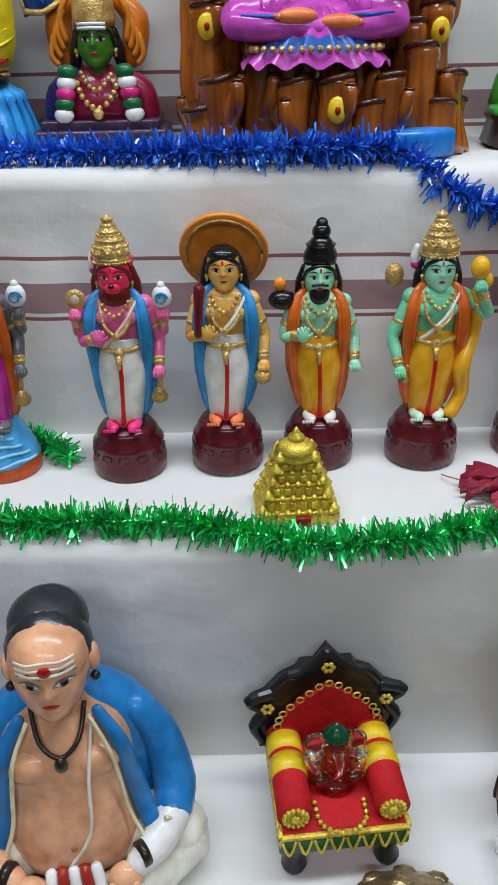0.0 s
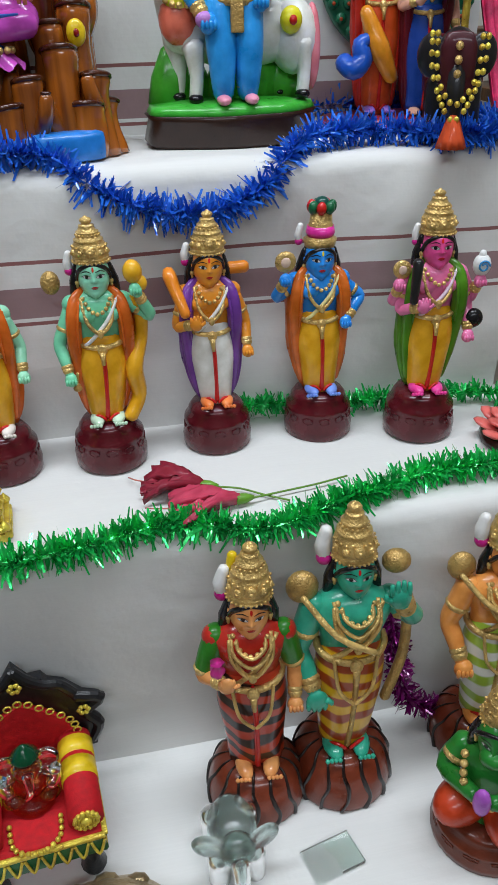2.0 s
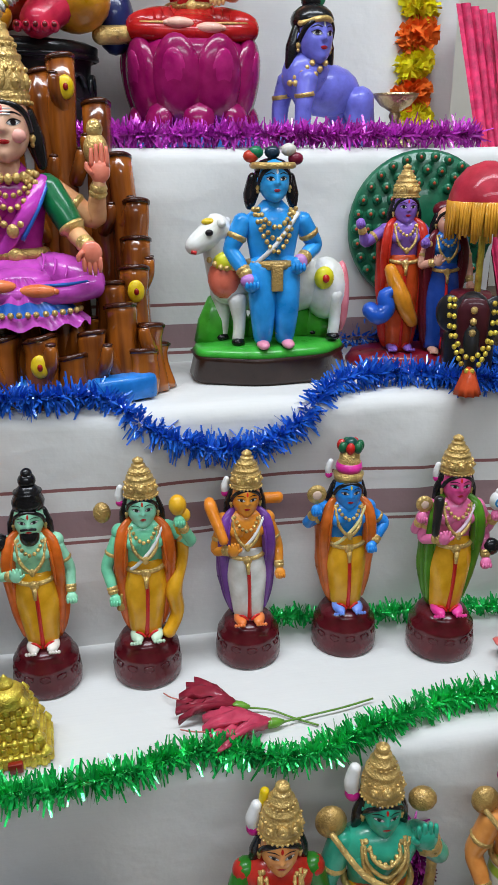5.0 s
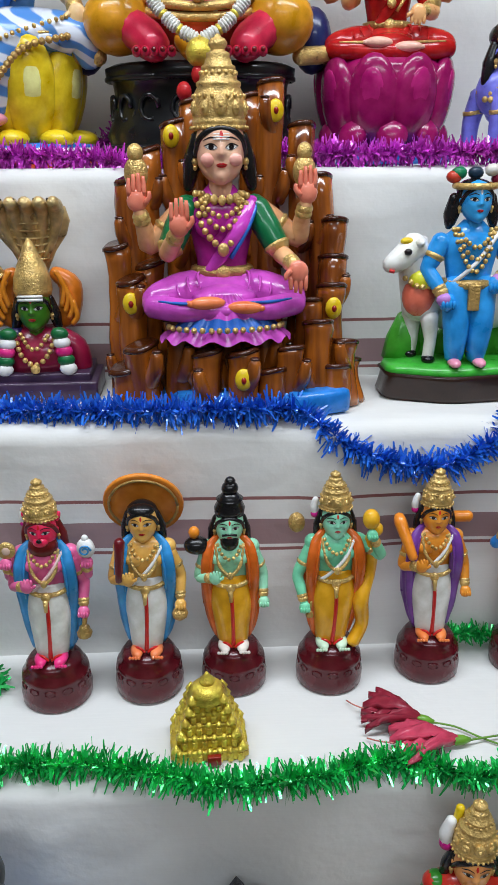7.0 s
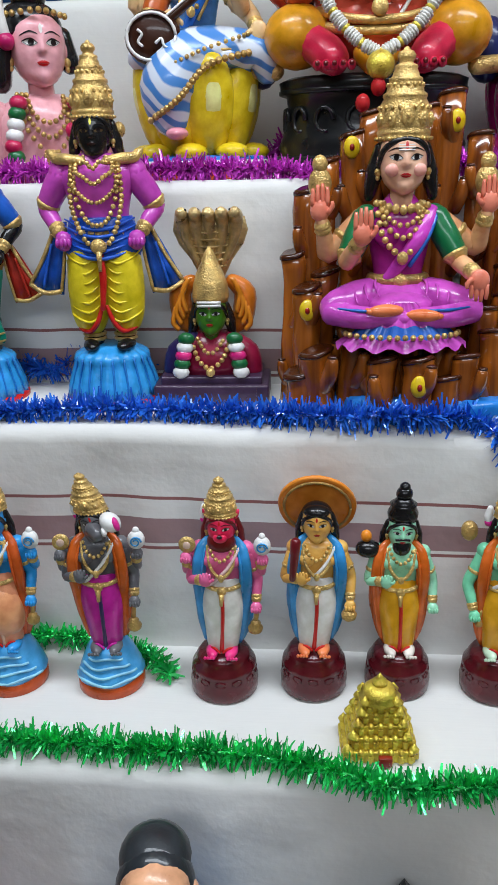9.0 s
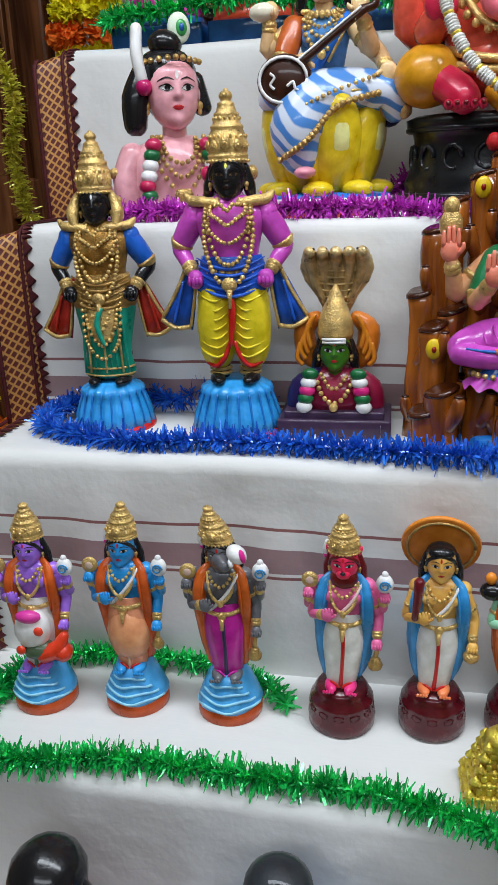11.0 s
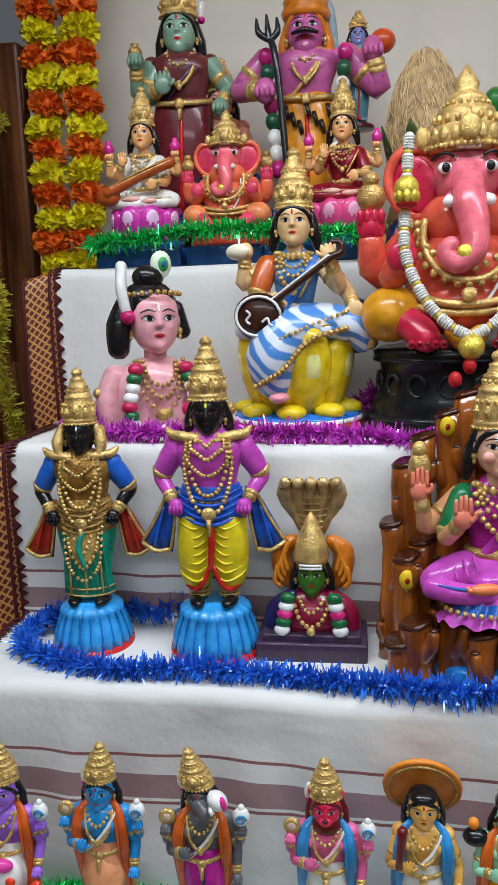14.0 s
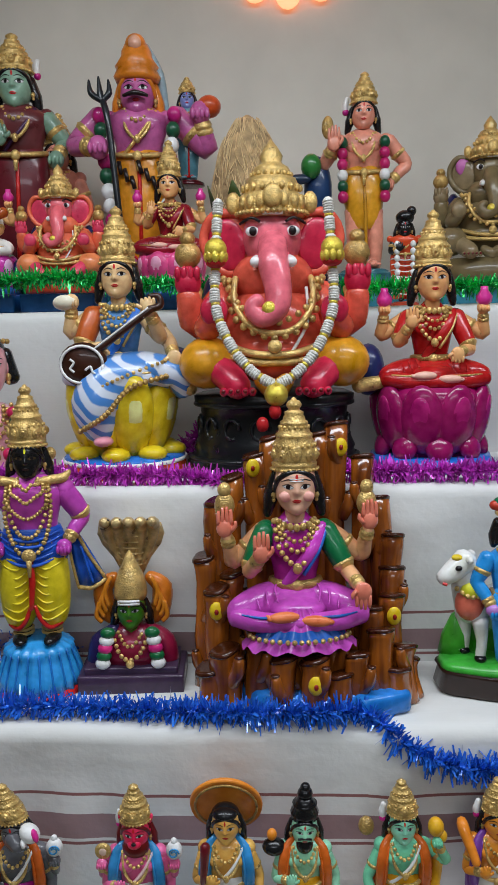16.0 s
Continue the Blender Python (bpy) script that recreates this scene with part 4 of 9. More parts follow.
# ---- step 2: row of ten figures ----
doll(dict(skin=P("9468cc"), cloth=P("d8d2cc"), shawl=P("c05a1e"), base="wave", pleat=P("4c7050"), arms=UP4 + [LOW_BLESS, LOW_REST], holds=HELD4,
          lumps=[((0, -0.075, 0.42), (0.085, 0.06, 0.10), P("e0dcd6")), ((0.02, -0.075, 0.32), (0.075, 0.055, 0.05), P("4a5a44")), ((-0.04, -0.128, 0.34), (0.022, 0.012, 0.022), P("c8401c")), ((0.05, -0.13, 0.44), (0.022, 0.012, 0.022), P("c8401c")), ((0.0, -0.11, 0.50), (0.06, 0.03, 0.03), P("c0408c"))],
          extra=[([(0.05, -0.08, 0.30), (0.11, -0.09, 0.33), (0.15, -0.08, 0.40)], [0.05, 0.04, 0.02], P("c8401c")), ([(0.08, -0.08, 0.32), (0.15, -0.085, 0.31)], [0.035, 0.045], P("c8401c"))]),
     "clay_figurine", "violet clay figure with fish-scaled lower body on blue wave base", -0.294, 0.755, 0.263, 4)
doll(dict(skin=P("2f86c4"), cloth=P("e09070"), shawl=P("b85420"), base="wave", sling=WHITE, pleat=P("e8a488"), arms=UP4 + [LOW_BLESS, LOW_REST], holds=HELD4 + [("mace", (0.15, -0.06, 0.45), 0.03)],
          lumps=[((0, -0.02, 0.38), (0.10, 0.085, 0.15), P("e0946e"))]),
     "clay_figurine", "blue clay figure with peach lower body on blue wave base", -0.180, 0.769, 0.264, 3)
doll(dict(skin=P("5c5c60"), cloth=P("a82a86"), shawl=P("b85a1a"), base="wave", sling=WHITE, snout=1, slant=-0.28, pleat=P("30284a"), hem=P("a82a86"), arms=UP4 + [LOW_BLESS, LOW_REST], holds=HELD4 + [("mace", (0.14, -0.06, 0.44), 0.034)],
          lumps=[((0.085, -0.09, 0.82), (0.042, 0.042, 0.042), WHITE), ((0.11, -0.11, 0.82), (0.014, 0.02, 0.03), P("c02a80")), ((0.055, -0.115, 0.79), (0.012, 0.02, 0.02), WHITE)]),
     "clay_figurine", "grey boar-headed clay figure in magenta on blue wave base", -0.064, 0.771, 0.264, 6)
doll(dict(skin=P("ec6a94"), face=P("d83454"), cloth=P("d6d4cc"), shawl=P("3a82b8"), muzzle=P("5c1414"), sling=P("f0b8b8"), hair=P("5c1418"), arms=UP4 + [LOW_BLESS, LOW_REST], holds=HELD4 + [("mace", (0.15, -0.05, 0.45), 0.034)], feet=P("d83a74")),
     "clay_figurine", "pink lion-faced clay figure in white cloth on maroon base", 0.068, 0.774, 0.262)
doll(dict(skin=P("e8a660"), cloth=P("dedcd4"), shawl=P("3a86c0"), crown="parasol", sling=WHITE, hz=0.80, arms=[LOW_BLESS, LOW_REST], holds=[("pot", (0.14, -0.06, 0.40), 0.034)], feet=P("e07850"), extra=[([(-0.1, -0.10, 0.58), (-0.085, -0.11, 0.76)], [0.014, 0.022], P("5c141c"))]),
     "clay_figurine", "tan clay figure under an orange parasol on maroon base", 0.17, 0.782, 0.258)
doll(dict(skin=P("96d0b0"), cloth=P("d49a14"), shawl=P("c4621c"), crown="bun", arms=[LOW_BLESS, LOW_REST], feet=P("cfc8c0"), lumps=[((-0.14, -0.02, 0.70), (0.055, 0.045, 0.04), BLACK), ((-0.15, -0.02, 0.76), (0.024, 0.024, 0.028), P("d8801c"))]),
     "clay_figurine", "pale green bearded clay figure with axe on maroon base", 0.265, 0.79, 0.25)
BOW = [([(0.15, -0.02, 0.70), (0.155, 0.0, 0.55), (0.115, -0.04, 0.42), (0.13, -0.03, 0.30), (0.09, -0.06, 0.22)], [0.03, 0.026, 0.036, 0.03, 0.03], P("d49a14"))]
doll(dict(skin=P("78c4a0"), face=P("90d2b4"), cloth=P("d49a14"), shawl=P("c4621c"), sling=WHITE, feet=P("b8d0b8"), tilak=P("c04030"), arms=[([(0.1, 0, 0.685), (0.19, -0.02, 0.62), (0.15, -0.06, 0.72)], None, 0), ([(-0.1, 0, 0.66), (-0.155, -0.01, 0.53), (-0.13, -0.06, 0.42)], None, 0)],
          holds=[("tassel", (-0.085, 0.02, 0.83), 0.028), ("mace", (-0.1, -0.07, 0.43), 0.018)], extra=BOW, lumps=[((0.14, -0.05, 0.80), (0.036, 0.036, 0.045), P("dca018")), ((0.165, -0.05, 0.755), (0.025, 0.025, 0.03), P("dca018")), ((-0.16, 0.02, 0.76), (0.036, 0.03, 0.045), GD)]),
     "clay_figurine", "green clay archer in yellow and orange on maroon base", 0.373, 0.789, 0.256)
doll(dict(skin=P("dc8a3c"), cloth=P("d8d6ce"), shawl=P("6a3c8c"), sling=WHITE, feet=P("e07848"), tilak=P("d03018"), arms=[LOW_BLESS, LOW_REST], holds=[("tassel", (-0.085, 0.02, 0.83), 0.028)],
          extra=[([(-0.10, -0.09, 0.62), (-0.15, -0.01, 0.75), (-0.15, 0.02, 0.76)], [0.02, 0.028, 0.02], P("d07c1c")), ([(0.08, 0.03, 0.76), (0.15, 0.02, 0.765)], 0.026, P("d07c1c"))]),
     "clay_figurine", "orange clay figure with plough and purple shawl, maroon base", 0.488, 0.80, 0.25, -3)
doll(dict(skin=P("2a7fd0"), cloth=P("d89c18"), shawl=P("c06420"), crown="flowers", hz=0.765, sling=P("d8c890"), tilak=P("e8c040"), feet=P("6a86d0"), arms=[([(-0.1, 0.0, 0.67), (-0.17, -0.01, 0.62), (-0.15, -0.06, 0.69)], None, 0), ([(0.1, 0.0, 0.66), (0.17, 0, 0.6), (0.11, -0.06, 0.53)], None, 0)],
          holds=[("disc", (-0.145, -0.06, 0.775), 0.042), ("tassel", (-0.08, 0.02, 0.86), 0.026)]),
     "clay_figurine", "blue clay figure with feathered crown on maroon base", 0.603, 0.806, 0.256, -4)
doll(dict(skin=P("f0749c"), face=P("e8548c"), cloth=P("d49a18"), shawl=P("4c7c28"), sling=P("f0c0d0"), tilak=P("d03018"), feet=P("e0468c"), arms=UP4 + [LOW_BLESS, LOW_REST], holds=HELD4,
          lumps=[((0.165, -0.03, 0.5), (0.04, 0.03, 0.04), BLACK)], extra=[([(-0.1, -0.09, 0.60), (-0.09, -0.08, 0.75)], [0.016, 0.022], P("1c1c1c"))]),
     "clay_figurine", "pink clay figure in yellow and green on maroon base", 0.71, 0.776, 0.262, -6)


# ---- step 2: golden temple tower, flute figure, flowers ----
def temple_tower():
    ob = empty("miniature_temple", "small gilded temple tower model with stacked carved tiers", "miniature temple", (0.237, 0.683, tread(2, 0.237, 0.683)), 4)
    z, w = 0.0, 0.072
    for k in range(5):
        h = 0.0165 - 0.0012 * k
        c = Clay()
        d = w * 0.72
        c.box((0, 0, z + h * 0.4), (w, d, h * 0.8), GY, bev=0.1)
        c.box((0, 0, z + h * 0.86), (w * 1.06, d * 1.06, h * 0.2), GY, bev=0.2)
        n = 7 - k
        for i in range(n):
            x = (i - (n - 1) / 2) * w / n
            for s in (-1, 1):
                c.box((x, s * d * 0.5, z + h * 0.42), (w / n * 0.55, 0.008, h * 0.62), GY, bev=0.25)
                c.ball((x, s * d * 0.52, z + h * 0.98), (w / n * 0.3, 0.004, h * 0.22), GY, n=8, k=5)
        for i in range(3):
            y = (i - 1) * d / 3
            for s in (-1, 1):
                c.box((s * w * 0.5, y, z + h * 0.42), (0.008, d / 4, h * 0.62), GY, bev=0.25)
        for sx in (-1, 1):
            for sy in (-1, 1):
                c.lathe([(0.005, 0), (0.006, 0.003), (0.003, 0.007), (0.0005, 0.011)], GY, (sx * w * 0.47, sy * d * 0.47, z + h * 0.9), n=8)
        part("tier", c, ob)
        z += h
        w *= 0.83
    c = Clay()
    c.lathe([(0.019, 0), (0.021, 0.003), (0.017, 0.008), (0.019, 0.010), (0.014, 0.016), (0.008, 0.019)], GY, (0, 0, z - 0.002), n=22)
    part("dome", c, ob)
    c = Clay()
    c.lathe([(0.004, 0), (0.008, 0.003), (0.0075, 0.007), (0.003, 0.010), (0.0035, 0.012), (0.0004, 0.017)], GY, (0, 0, z + 0.015), n=14)
    part("finial", c, ob)
    c = Clay()
    c.box((0.004, -0.0325, 0.009), (0.014, 0.006, 0.012), P("7a2018"), bev=0.2)
    part("doorway", c, ob, "dark red doorway")


temple_tower()
bpy.data.objects["miniature_temple"].scale = (0.97, 0.97, 0.87)


def flute_figure():
    c = Clay()
    c.lathe([(0.30, 0), (0.31, 0.02), (0.29, 0.06), (0.02, 0.065)], P("2a1a16"), n=26)
    for ring, r, n in ((0, 0.26, 11), (1, 0.18, 9)):
        for k in range(n):
            a = 2 * math.pi * k / n + ring * 0.3
            c.ball((r * math.cos(a), r * math.sin(a), 0.085 + 0.03 * ring), (0.10, 0.065, 0.022), P("d86a64"), rot=(0, -22, math.degrees(a)), n=10, k=6)
    fig = standing(dict(skin=P("9a8e98"), face=P("8e90a0"), cloth=P("b88a24"), top=P("a8707c"), pleat=P("8a7a2c"), hem=P("a86038"), basec=P("d86a64"), bh=0.03, br=0.1, w=1.1, hr=0.062, hz=0.79, sling=P("7a8a3c"), ar=0.026,
                        arms=[([(-0.1, 0, 0.67), (-0.17, -0.04, 0.60), (-0.10, -0.1, 0.69)], None, 0), ([(0.1, 0, 0.67), (0.18, -0.04, 0.62), (0.10, -0.1, 0.71)], None, 0)],
                        extra=[([(-0.19, -0.115, 0.66), (0.16, -0.11, 0.735)], 0.012, P("c8b8a8")), ([(-0.08, 0.03, 0.66), (-0.13, 0.03, 0.45), (-0.11, 0.0, 0.25)], [0.02, 0.035, 0.02], P("a86038")), ([(0.08, 0.03, 0.66), (0.13, 0.02, 0.48), (0.14, 0.0, 0.34)], [0.02, 0.03, 0.02], P("b0506c"))]))
    fig.lathe([(0.115, -0.012), (0.12, 0), (0.11, 0.014), (0.06, 0.02)], GY, (0, 0.045, 0.86), rot=(82, 0, 0), n=24)
    for q in range(16):
        fig.ball((0.1 * math.cos(q * 0.3927), 0.03, 0.86 + 0.1 * math.sin(q * 0.3927)), 0.014, GY, n=7, k=5)
    merge(c, fig, (0, 0, 0.09), 0.9)
    c.thing("flute_player_figurine", "small flute player figure on a pink lotus, gold halo", "figurine", (0.815, 0.722, tread(2, 0.815, 0.722)), -8, 0.168)


flute_figure()


def hibiscus(x, y, turn, h, stem, shade):
    ob = empty("hibiscus_flower", "wilted dark pink hibiscus flower lying on the white cloth", "flower", (x, y, tread(2, x, y) + 0.001), turn, "wilted flowers")
    rng = random.Random(int(x * 1000))
    for k in range(6):
        c = Clay()
        a = (k - 2.5) * 0.22 + rng.uniform(-0.06, 0.06)
        n = 9
        rg = []
        for i in range(n):
            t = i / (n - 1)
            w = 0.001 + 0.009 * math.sin(math.pi * min(1, t * 0.92 + 0.06)) * (0.8 + 0.3 * rng.random())
            cx, cy = -h * t * math.cos(a), -h * t * math.sin(a)
            lift = 0.006 + 0.008 * math.sin(math.pi * t) * (0.5 + 0.5 * (k % 3)) + 0.002 * rng.random()
            rg.append([(cx + w * math.sin(a) * math.cos(q), cy + w * math.cos(q), lift + 0.0028 * math.sin(q) + 0.0032 * math.sin(3 * q + k + 5 * t)) for q in np.linspace(0, 2 * math.pi, 10, endpoint=False)])
        c.rings(rg, shade)
        part("petal", c, ob)
    c = Clay()
    c.lathe([(0.003, 0), (0.0055, 0.004), (0.005, 0.012), (0.0018, 0.02)], P("5f8a34", 0.5), (-0.006, 0, 0.007), rot=(0, 90, 0), n=12)
    part("calyx", c, ob, "green calyx")
    c = Clay()
    c.tube(stem, 0.0011, P("587c34", 0.5), n=6)
    part("stem", c, ob, "thin green stem")
    c = Clay()
    c.tube([(-h * 0.95, 0, 0.008), (-h * 1.15, 0.006, 0.006), (-h * 1.3, 0.016, 0.002)], 0.0008, P("b06a60", 0.5), n=5)
    part("stamen", c, ob)


hibiscus(0.458, 0.70, -18, 0.062, [(0.012, 0, 0.006), (0.035, 0.002, 0.004), (0.06, -0.006, 0.003), (0.085, -0.012, 0.002)], P("7a2030", 0.55))
hibiscus(0.487, 0.667, 2, 0.068, [(0.012, 0, 0.006), (0.04, 0.006, 0.004), (0.08, 0.012, 0.003), (0.115, 0.02, 0.002)], P("a83a50", 0.55))


# ---- step 3 ----
def akimbo_deity(o):
    """A standing clay figure with its fists on its hips, flaring side drapes and a pleated round base; one unit high."""
    c = Clay()
    blue, dk = P("3a8cc8"), P("2a6cae")
    c.lathe([(0.145, 0), (0.147, 0.006), (0.146, 0.02), (0.138, 0.024)], RED, n=32)
    c.lathe([(0.14, 0.02), (0.133, 0.06), (0.118, 0.105), (0.108, 0.13), (0.112, 0.140), (0.105, 0.152), (0.085, 0.162), (0.07, 0.172), (0.02, 0.176)], blue, n=100, waves=20, amp=0.035)
    for k in range(20):
        a = 2 * math.pi * (k + 0.5) / 20
        c.tube([(q * math.cos(a), q * math.sin(a), z) for q, z in ((0.138, 0.03), (0.130, 0.06), (0.116, 0.11), (0.106, 0.145))], 0.0032, dk, n=5, k=2)
    skin, top, cloth, wrap = o["skin"], o["top"], o["cloth"], o["wrap"]
    for s in (-1, 1):
        c.tube([(s * 0.048, 0.0, 0.27), (s * 0.046, 0.0, 0.18)], [0.034, 0.026], skin, n=12)
        c.ball((s * 0.052, -0.04, 0.178), (0.024, 0.05, 0.018), skin, rot=(0, 0, s * -14))
        for z in (0.192, 0.206):
            c.tube([(s * 0.046 + 0.03 * math.cos(a), 0.03 * math.sin(a) - 0.003, z) for a in np.linspace(0, 6.283, 14)], 0.006, G, n=6, k=1)
    if o.get("skirt"):
        c.loft([(0.19, 0.082, 0.058, 0, 0, 0.035), (0.215, 0.088, 0.062, 0, 0, 0.035), (0.27, 0.078, 0.06, 0, -0.004, 0.02), (0.36, 0.092, 0.068, 0, -0.004, 0.012), (0.44, 0.106, 0.07, 0, 0, 0.006), (0.50, 0.088, 0.058, 0, 0, 0)], cloth, n=64)
        for k, z in enumerate((0.20, 0.225)):
            c.tube([(0.088 * math.cos(a), 0.064 * math.sin(a), z) for a in np.linspace(3.2, 6.2, 16)], 0.004, G, n=5, k=1)
        for k in range(9):
            x = (k - 4) * 0.018
            c.tube([(x * 0.9, -0.066 + 0.1 * abs(x) ** 1.2, 0.42), (x, -0.064 + 0.12 * abs(x), 0.30), (x * 1.05, -0.062 + 0.15 * abs(x), 0.21)], [0.003, 0.005, 0.004], G if k % 3 == 1 else cloth, n=5, k=2)
        for w, z in ((0.03, 0.36), (0.045, 0.31), (0.055, 0.265)):
            c.beads([(-w - 0.012, -0.055, 0.48), (-w, -0.076, z + 0.06), (0, -0.086, z), (w, -0.076, z + 0.06), (w + 0.012, -0.055, 0.48)], 0.0072, G, 1.7)
        c.loft([(0.44, 0.05, 0.02, 0, -0.062, 0.02), (0.38, 0.045, 0.016, 0, -0.068, 0.02), (0.32, 0.03, 0.010, 0, -0.070, 0.02)], G, n=20)
        c.tube([(0.005, -0.085, 0.44), (-0.012, -0.09, 0.38), (0.008, -0.088, 0.31)], [0.009, 0.011, 0.006], P("1b8a76"), n=7)
    else:
        for s in (-1, 1):
            c.loft([(0.205, 0.018, 0.02, s * 0.05, -0.006, 0), (0.225, 0.040, 0.040, s * 0.052, -0.006, 0), (0.27, 0.055, 0.056, s * 0.052, -0.006, 0.006), (0.35, 0.062, 0.066, s * 0.05, -0.006, 0.008), (0.43, 0.06, 0.066, s * 0.046, -0.004, 0.006), (0.49, 0.05, 0.056, s * 0.04, 0, 0)], cloth, n=30)
            for k in range(7):
                z = 0.44 - 0.028 * k
                c.tube([(s * 0.012, -0.062, z), (s * 0.045, -0.073 + 0.001 * k, z - 0.022), (s * 0.09, -0.048, z - 0.006), (s * 0.108, -0.01, z + 0.012)], [0.002, 0.0045, 0.004, 0.002], cloth, n=5, k=3)
            c.tube([(s * 0.006, -0.066, 0.30), (s * 0.022, -0.066, 0.255), (s * 0.05, -0.058, 0.222), (s * 0.085, -0.03, 0.228)], [0.005, 0.008, 0.008, 0.004], RED, n=6)
        c.tube([(0.0, -0.072, 0.46), (0.004, -0.076, 0.38), (-0.004, -0.072, 0.29)], [0.009, 0.011, 0.007], RED, n=8)
    # wrapped sash at the hips, with folds
    c.loft([(0.43, 0.104, 0.070, 0, 0, 0.012), (0.46, 0.112, 0.076, 0, 0, 0.012), (0.50, 0.104, 0.072, 0, 0, 0.01), (0.545, 0.09, 0.062, 0, 0, 0)], wrap, n=48)
    for k in range(5):
        z = 0.535 - 0.02 * k
        c.tube([(-0.1, -0.03, z + 0.006), (-0.05, -0.07, z - 0.014), (0, -0.08, z - 0.022), (0.05, -0.07, z - 0.014), (0.1, -0.03, z + 0.006)], [0.002, 0.005, 0.006, 0.005, 0.002], wrap, n=6, k=3)
    c.loft([(0.50, 0.082, 0.056, 0, 0, 0), (0.545, 0.08, 0.054, 0, 0, 0), (0.61, 0.094, 0.062, 0, -0.004, 0), (0.66, 0.112, 0.064, 0, 0, 0), (0.69, 0.092, 0.05, 0, 0, 0), (0.715, 0.045, 0.035, 0, 0, 0)], top, n=30)
    for s in (-1, 1):
        c.ball((s * 0.105, 0.0, 0.665), (0.034, 0.036, 0.036), o["sleeve"])
        if o.get("skirt"):
            c.ball((s * 0.042, -0.05, 0.63), (0.036, 0.028, 0.034), top)
        arm(c, [(s * 0.106, 0, 0.655), (s * 0.158, 0.02, 0.57), (s * 0.112, -0.035, 0.495)], 0.025, o["armc"], sleeve=o["sleeve"])
        # upturned collar
        c.tube([(s * 0.03, -0.045, 0.695), (s * 0.075, -0.036, 0.70), (s * 0.108, -0.022, 0.703), (s * 0.128, -0.014, 0.722)], [0.011, 0.016, 0.016, 0.007], G, n=9)
        # side drape with a gold border
        rg = []
        for q, z, dx in ((0.0, 0.53, 0.118), (0.35, 0.47, 0.138), (0.7, 0.40, 0.160), (1.0, 0.335, 0.182)):
            w = 0.014 + 0.036 * q
            rg.append([(s * dx + w * math.cos(a), 0.02 + (0.010 + 0.008 * q) * math.sin(a) * (1 + 0.3 * math.cos(6 * a)), z + 0.016 * q * math.cos(a) * s) for a in np.linspace(0, 2 * math.pi, 24, endpoint=False)])
        c.rings(rg, o["drape"])
        c.tube([(s * 0.136, 0.004, 0.332), (s * 0.182, -0.004, 0.330), (s * 0.226, 0.01, 0.354)], 0.0075, G, n=6)
        c.tube([(s * 0.132, 0.004, 0.53), (s * 0.174, 0.006, 0.44), (s * 0.226, 0.012, 0.354)], 0.0065, G, n=6)
        c.tube([(s * 0.106, 0.004, 0.52), (s * 0.118, 0.002, 0.43), (s * 0.136, 0.004, 0.332)], 0.005, G, n=6)
        c.tube([(s * 0.15, 0.0, 0.47), (s * 0.17, -0.004, 0.40), (s * 0.185, -0.004, 0.345)], 0.005, o["drape"], n=6)
    for w, z, r in ((0.035, 0.675, 0.007), (0.05, 0.635, 0.007), (0.066, 0.585, 0.0065), (0.058, 0.525, 0.0075), (0.07, 0.47, 0.008)):
        c.beads([(-w * 0.9, -0.035, 0.705), (-w, -0.066, 0.5 * (0.705 + z)), (-w * 0.55, -0.078, z + 0.018), (0, -0.084, z), (w * 0.55, -0.078, z + 0.018), (w, -0.066, 0.5 * (0.705 + z)), (w * 0.9, -0.035, 0.705)], r, G, 1.5)
    for k in range(7):
        c.ball(((k - 3) * 0.02, -0.068 + 0.002 * abs(k - 3) ** 2, 0.502), (0.012, 0.008, 0.012), G, n=8, k=5)
    c.ball((0, -0.086, 0.468), (0.024, 0.012, 0.022), G, n=10, k=6)
    c.tube([(0, -0.088, 0.455), (0, -0.088, 0.40)], [0.010, 0.005], G, n=7, k=2)
    head(c, (0, -0.012, 0.765), 0.058, skin, tilak=o["tilak"], eyew=P("5a4a30"), lips=P("2a1a18"))
    for s in (-1, 1):
        if o.get("skirt"):
            c.tube([(s * 0.058, -0.015, 0.80), (s * 0.076, -0.025, 0.745), (s * 0.068, -0.04, 0.70)], [0.012, 0.022, 0.012], G, n=9)
        c.ball((s * 0.066, 0.02, 0.775), (0.018, 0.018, 0.022), P("c8305c") if s < 0 else G, n=10, k=6)
    crown(c, (0, 0, 0.802), 0.060, 0.198)
    return c


akimbo_deity(dict(skin=BLACK, top=P("b04aa4"), cloth=P("d0bc1c"), wrap=P("1d50b0"), drape=P("1d50ac"), sleeve=P("b04aa4"), armc=P("b04aa4"), tilak=P("e8d020"))).thing(
    "male_deity_figurine", "dark-faced clay figure in purple and yellow, blue pleated base", "figurine", (-0.089, 0.972, tread(3, -0.089, 0.972) - 0.001), 6, 0.415, "dark-faced standing pair")
akimbo_deity(dict(skin=BLACK, top=gold("a07838"), cloth=P("12806a"), wrap=gold("a88448"), drape=P("9c2c22"), sleeve=P("1f58b0"), armc=BLACK, tilak=WHITE, skirt=1)).thing(
    "female_deity_figurine", "dark-faced clay figure in green sari on blue pleated base", "figurine", (-0.262, 0.975, tread(3, -0.262, 0.975) - 0.001), 8, 0.378, "dark-faced standing pair")


